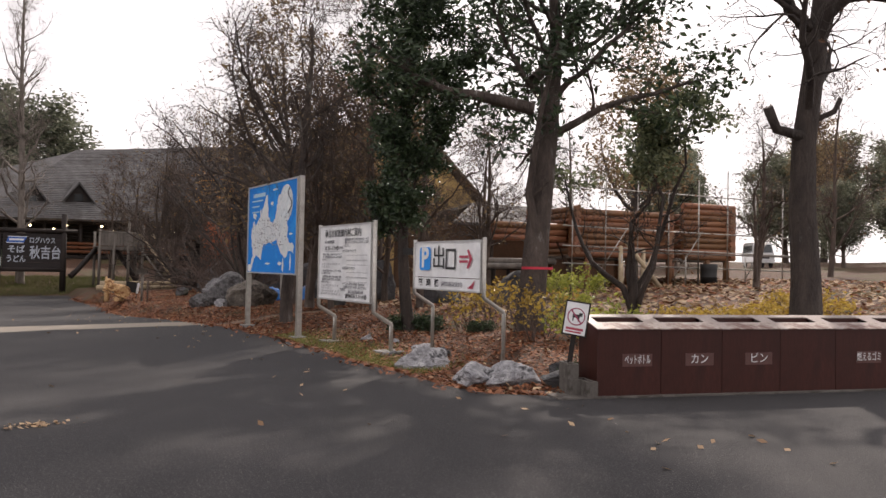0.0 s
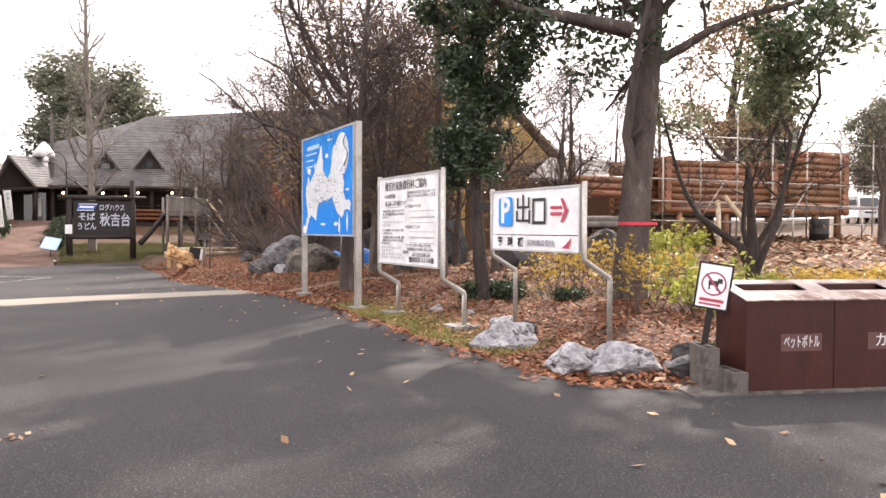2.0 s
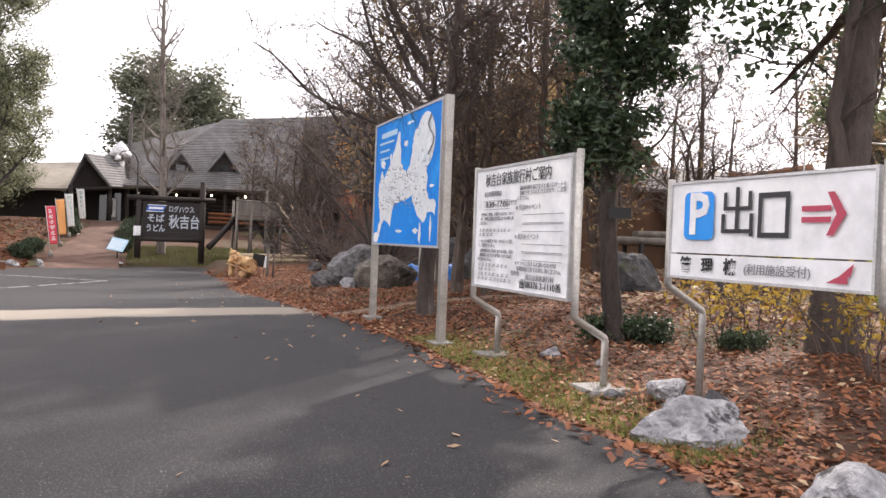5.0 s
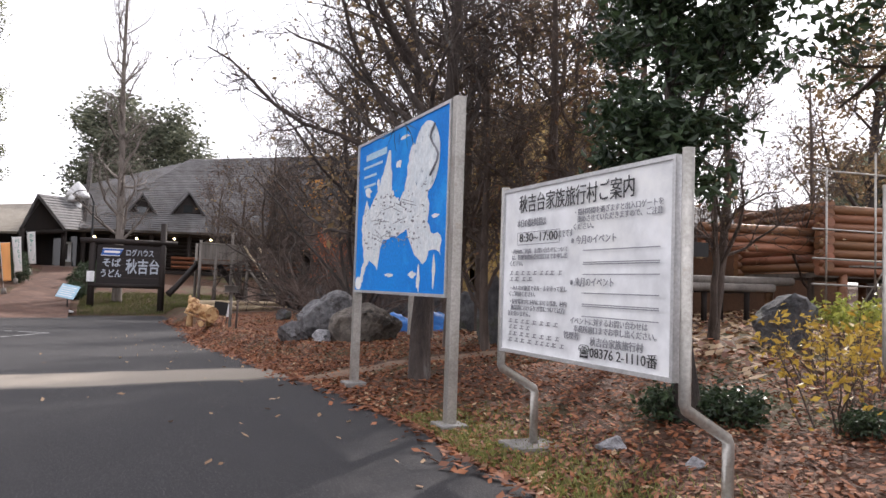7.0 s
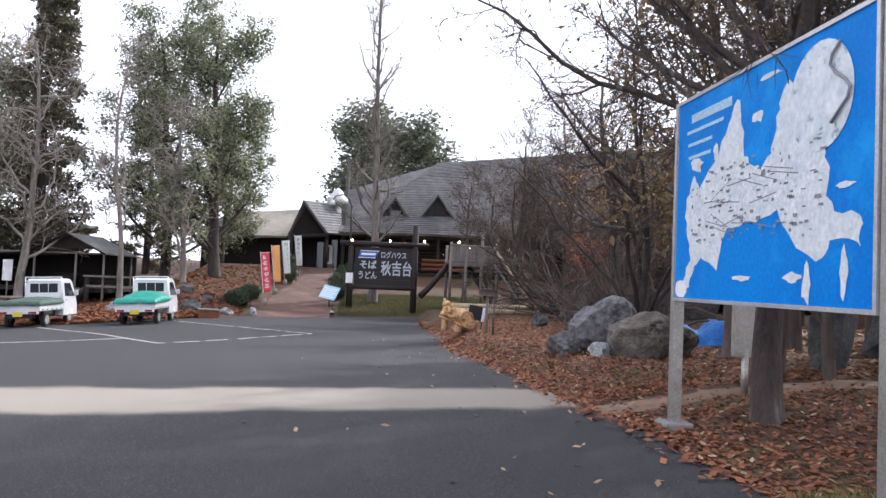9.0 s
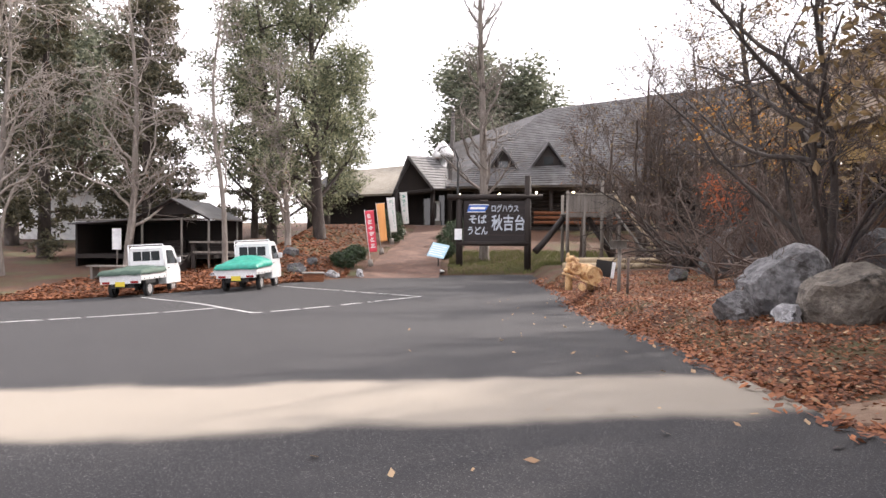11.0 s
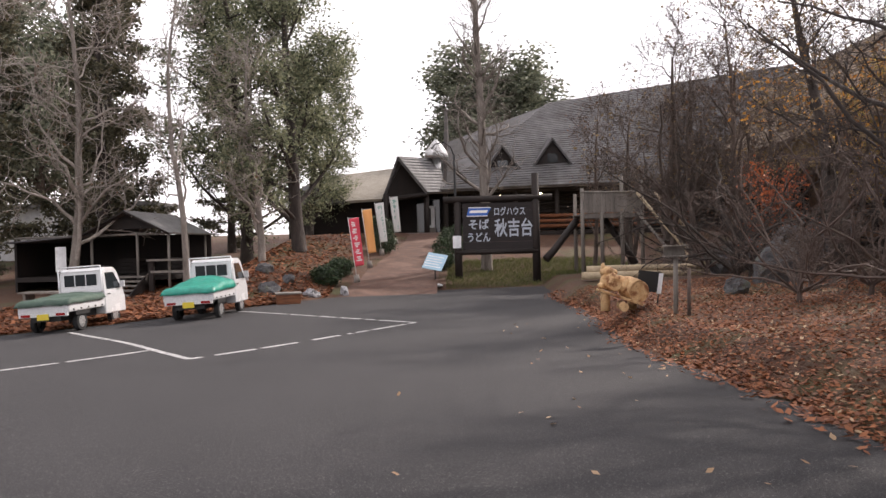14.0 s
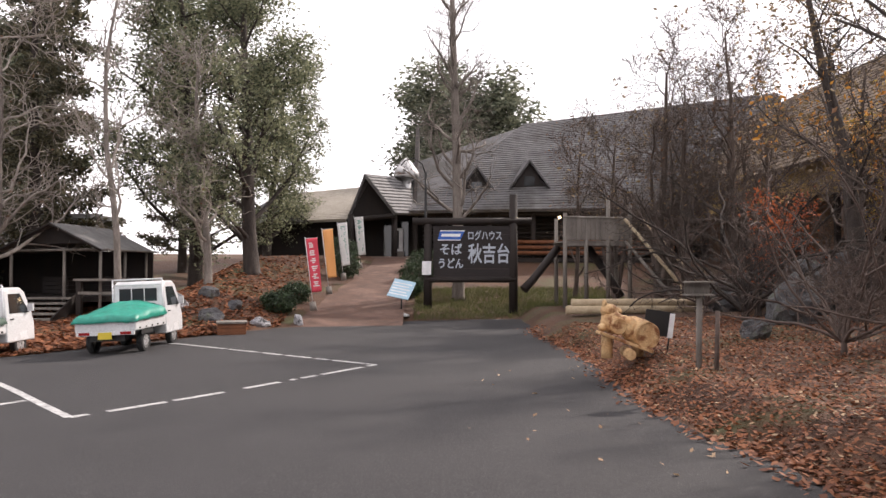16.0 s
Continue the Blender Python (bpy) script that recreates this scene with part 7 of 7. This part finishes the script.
# trimmed bushes beside the ramp
def round_bush(x, y, r, h, seed, z=None):
    g = Growth(seed)
    ob = thing("clipped_bush", "rounded dark green clipped bush beside a ramp", "shrub", pose(x, y, (ground_z(x, y) if z is None else z) - 0.05), "clipped bushes")
    part("branchwork", Mesh().tube([(0, 0, 0), (0, 0, h * 0.6)], [0.06, 0.03], 6).tube([(0, 0, 0.1), (r * 0.4, 0.1, h * 0.7)], [0.04, 0.02], 5).tube([(0, 0, 0.1), (-r * 0.4, -0.1, h * 0.7)], [0.04, 0.02], 5), TWIG, ob, normals=False)
    tips = []
    for _ in range(260):
        v = Vector((g.rnd.gauss(0, 1), g.rnd.gauss(0, 1), g.rnd.gauss(0, 1))).normalized() * g.rnd.uniform(0.72, 1.0)
        k = 1 + 0.2 * noise.noise(v * 1.6 + Vector((seed, 0, 0)))
        tips.append(Vector((v.x * r * k, v.y * r * k, h * 0.52 + v.z * h * 0.5 * k)))
    part("foliage", foliage(tips, 2600, 0.11, 0.07, seed), LEAF_DARK, ob, normals=False)


for k, (x, y, r, h) in enumerate([(-3.4, 47.6, 0.6, 0.8), (-3.1, 49.6, 0.55, 0.75), (-1.85, 55.6, 0.65, 1.25), (-2.4, 59.0, 0.8, 1.4), (1.6, 55.5, 0.9, 1.3), (1.9, 58.5, 1.0, 1.4), (1.2, 53.2, 0.6, 0.9)]):
    round_bush(x, y, r, h, 200 + k)
rock("stone", "pale rounded stone beside the ramp's foot", -3.55, 45.3, 0.5, 0.3, 0.28, 71, ROCK)
rock("stone", "small upright grey stone at the path's edge", -2.4, 46.3, 0.2, 0.2, 0.35, 72, ROCK)
for k, (x, y, s) in enumerate([(-5.0, 44.5, 0.5), (-6.6, 45.5, 0.6), (-4.6, 46.2, 0.4), (-8.0, 43.2, 0.4), (-5.9, 47.6, 0.5)]):
    rock("stone", "rough grey-brown stone on a leafy slope", x, y, s, s * 0.7, s * 0.7, 80 + k, ROCK if k % 2 else DARK_ROCK, 35 * k)
for k, (x, y, s, h) in enumerate([(9.3, 36.3, 0.42, 0.36), (11.2, 38.5, 1.0, 0.9), (12.6, 41.0, 1.2, 1.1), (14.6, 43.0, 1.3, 1.2), (13.4, 45.6, 1.2, 1.0), (11.6, 44.0, 0.9, 0.8), (15.8, 45.5, 1.4, 1.3), (14.0, 36.5, 1.0, 0.9), (16.2, 38.2, 1.2, 1.1), (11.8, 24.8, 0.9, 0.9), (12.4, 21.8, 0.8, 1.1), (12.8, 18.6, 0.9, 0.8), (14.6, 17.0, 1.0, 0.8)]):
    rock("boulder", "large dark grey boulder set in a wooded bank", x, y, s, s * 0.8, h, 120 + k, DARK_ROCK, 47 * k, 0.2)

# ---- trees beyond the car park ----
pole = tree("bare_tree", "very tall straight bare tree with short upright branches", 3.4, 53.2, 81, 21.0, 0.27,
            [dict(segs=9, sides=10, wander=0.008, taper=0.12)] + spec_bare(46, 7, 5, 3.5, 10, 0.12, 0.24, (25, 58), 2, 0.20)[1:], BARK_PALE)
ro = tree("evergreen_tree", "broad round evergreen tree behind the log house", 5.0, 86.0, 82, 14.0, 0.45, spec_crown(32, 7.4, 0.22, lambda v: 1.1 - 0.6 * v, 0.08, 9, 4), BARK_THICKET, [("crown", 30000, 0.40, 0.5, LEAF_HAZE, None)], z=3.0)
ro.scale = (1.3, 1.3, 0.9)
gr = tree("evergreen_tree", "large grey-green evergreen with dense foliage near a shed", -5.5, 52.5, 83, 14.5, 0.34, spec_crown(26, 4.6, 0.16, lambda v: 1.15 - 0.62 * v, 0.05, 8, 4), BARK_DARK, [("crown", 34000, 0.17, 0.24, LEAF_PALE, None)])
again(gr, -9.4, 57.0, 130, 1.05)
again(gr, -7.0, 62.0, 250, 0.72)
cd = tree("conifer_tree", "tall dark conifer with drooping sprays behind a shed", -15.6, 54.0, 84, 17.5, 0.36,
          [dict(segs=10, sides=10, wander=0.02, taper=0.1, leafy=2), dict(count=38, length=3.2, angle=(70, 100), segs=5, sides=4, wander=0.08, up=-0.03, thick=0.3, shape=lambda v: 1.15 - 0.95 * v, **{"from": 0.14}), dict(count=9, length=1.0, angle=(40, 70), segs=3, wander=0.1, up=-0.06, thick=0.5, min=0.006, **{"from": 0.15})],
          BARK_DARK, [("sprays", 16000, 0.24, 0.16, LEAF_CONIFER, None)])
for x, y, turn, k in [(-20.5, 52.0, 70, 1.0), (-26.0, 58.0, 280, 1.1), (-19.0, 62.0, 20, 1.15), (-33.0, 50.0, 130, 1.0), (-24.0, 44.0, 30, 0.8), (-13.0, 66.0, 200, 0.8)]:
    again(cd, x, y, turn, k)
wh = tree("bare_tree", "bare tree with long pale whip-like twigs near parked trucks", -13.2, 46.2, 85, 12.5, 0.21, spec_bare(22, 7, 4, 4.4, 10, -0.01, 0.20, (28, 68), 1, 0.25, 2.2), BARK_PALE, [("last_leaves", 250, 0.12, 0.15, LEAF_BROWN, None)], twigs=WHIP)
st = tree("bare_tree", "straight slim bare tree before a shed", -8.6, 46.1, 86, 13.5, 0.135, spec_bare(16, 6, 4, 3.0, 10, 0.0, 0.3, (35, 75), 1, 0.24, 2.0), BARK_PALE, twigs=WHIP)
again(wh, -17.8, 44.0, 120, 1.0)
again(wh, -6.6, 49.8, 210, 0.8)

# woods on the slopes beyond
for x, y, turn, k in [(58, 33, 200, 0.8), (62, 24, 310, 0.9), (68, 38, 40, 1.0)]:
    again(ev, x, y, turn, k, label="spreading evergreen far off beyond a dirt road")
for x, y, turn, k in [(40, 16, 240, 1.3), (24, 15, 340, 1.0), (26, 30, 60, 1.2), (21, 27, 160, 1.2)]:
    again(bb, x, y, turn, k)
for x, y, turn, k in [(22, 22.5, 0, 1.1), (34, 18, 100, 1.3), (38, 12, 200, 1.2)]:
    again(ba, x, y, turn, k)
# dark hedge of evergreens far right and far left
for x, y, turn, k in [(52, 20, 0, 0.55), (56, 16, 90, 0.6), (46, 37, 30, 0.5), (-28, 70, 60, 1.0), (48, 84, 120, 1.0), (62, 38, 80, 0.55), (68, 32, 190, 0.6), (74, 26, 260, 0.65), (58, 46, 20, 0.6), (80, 44, 50, 0.8), (46, 24, 340, 0.3), (66, 20, 140, 0.5)]:
    again(ro, x, y, turn, k, z=ground_z(x, y), label="broad evergreen tree in far woods")
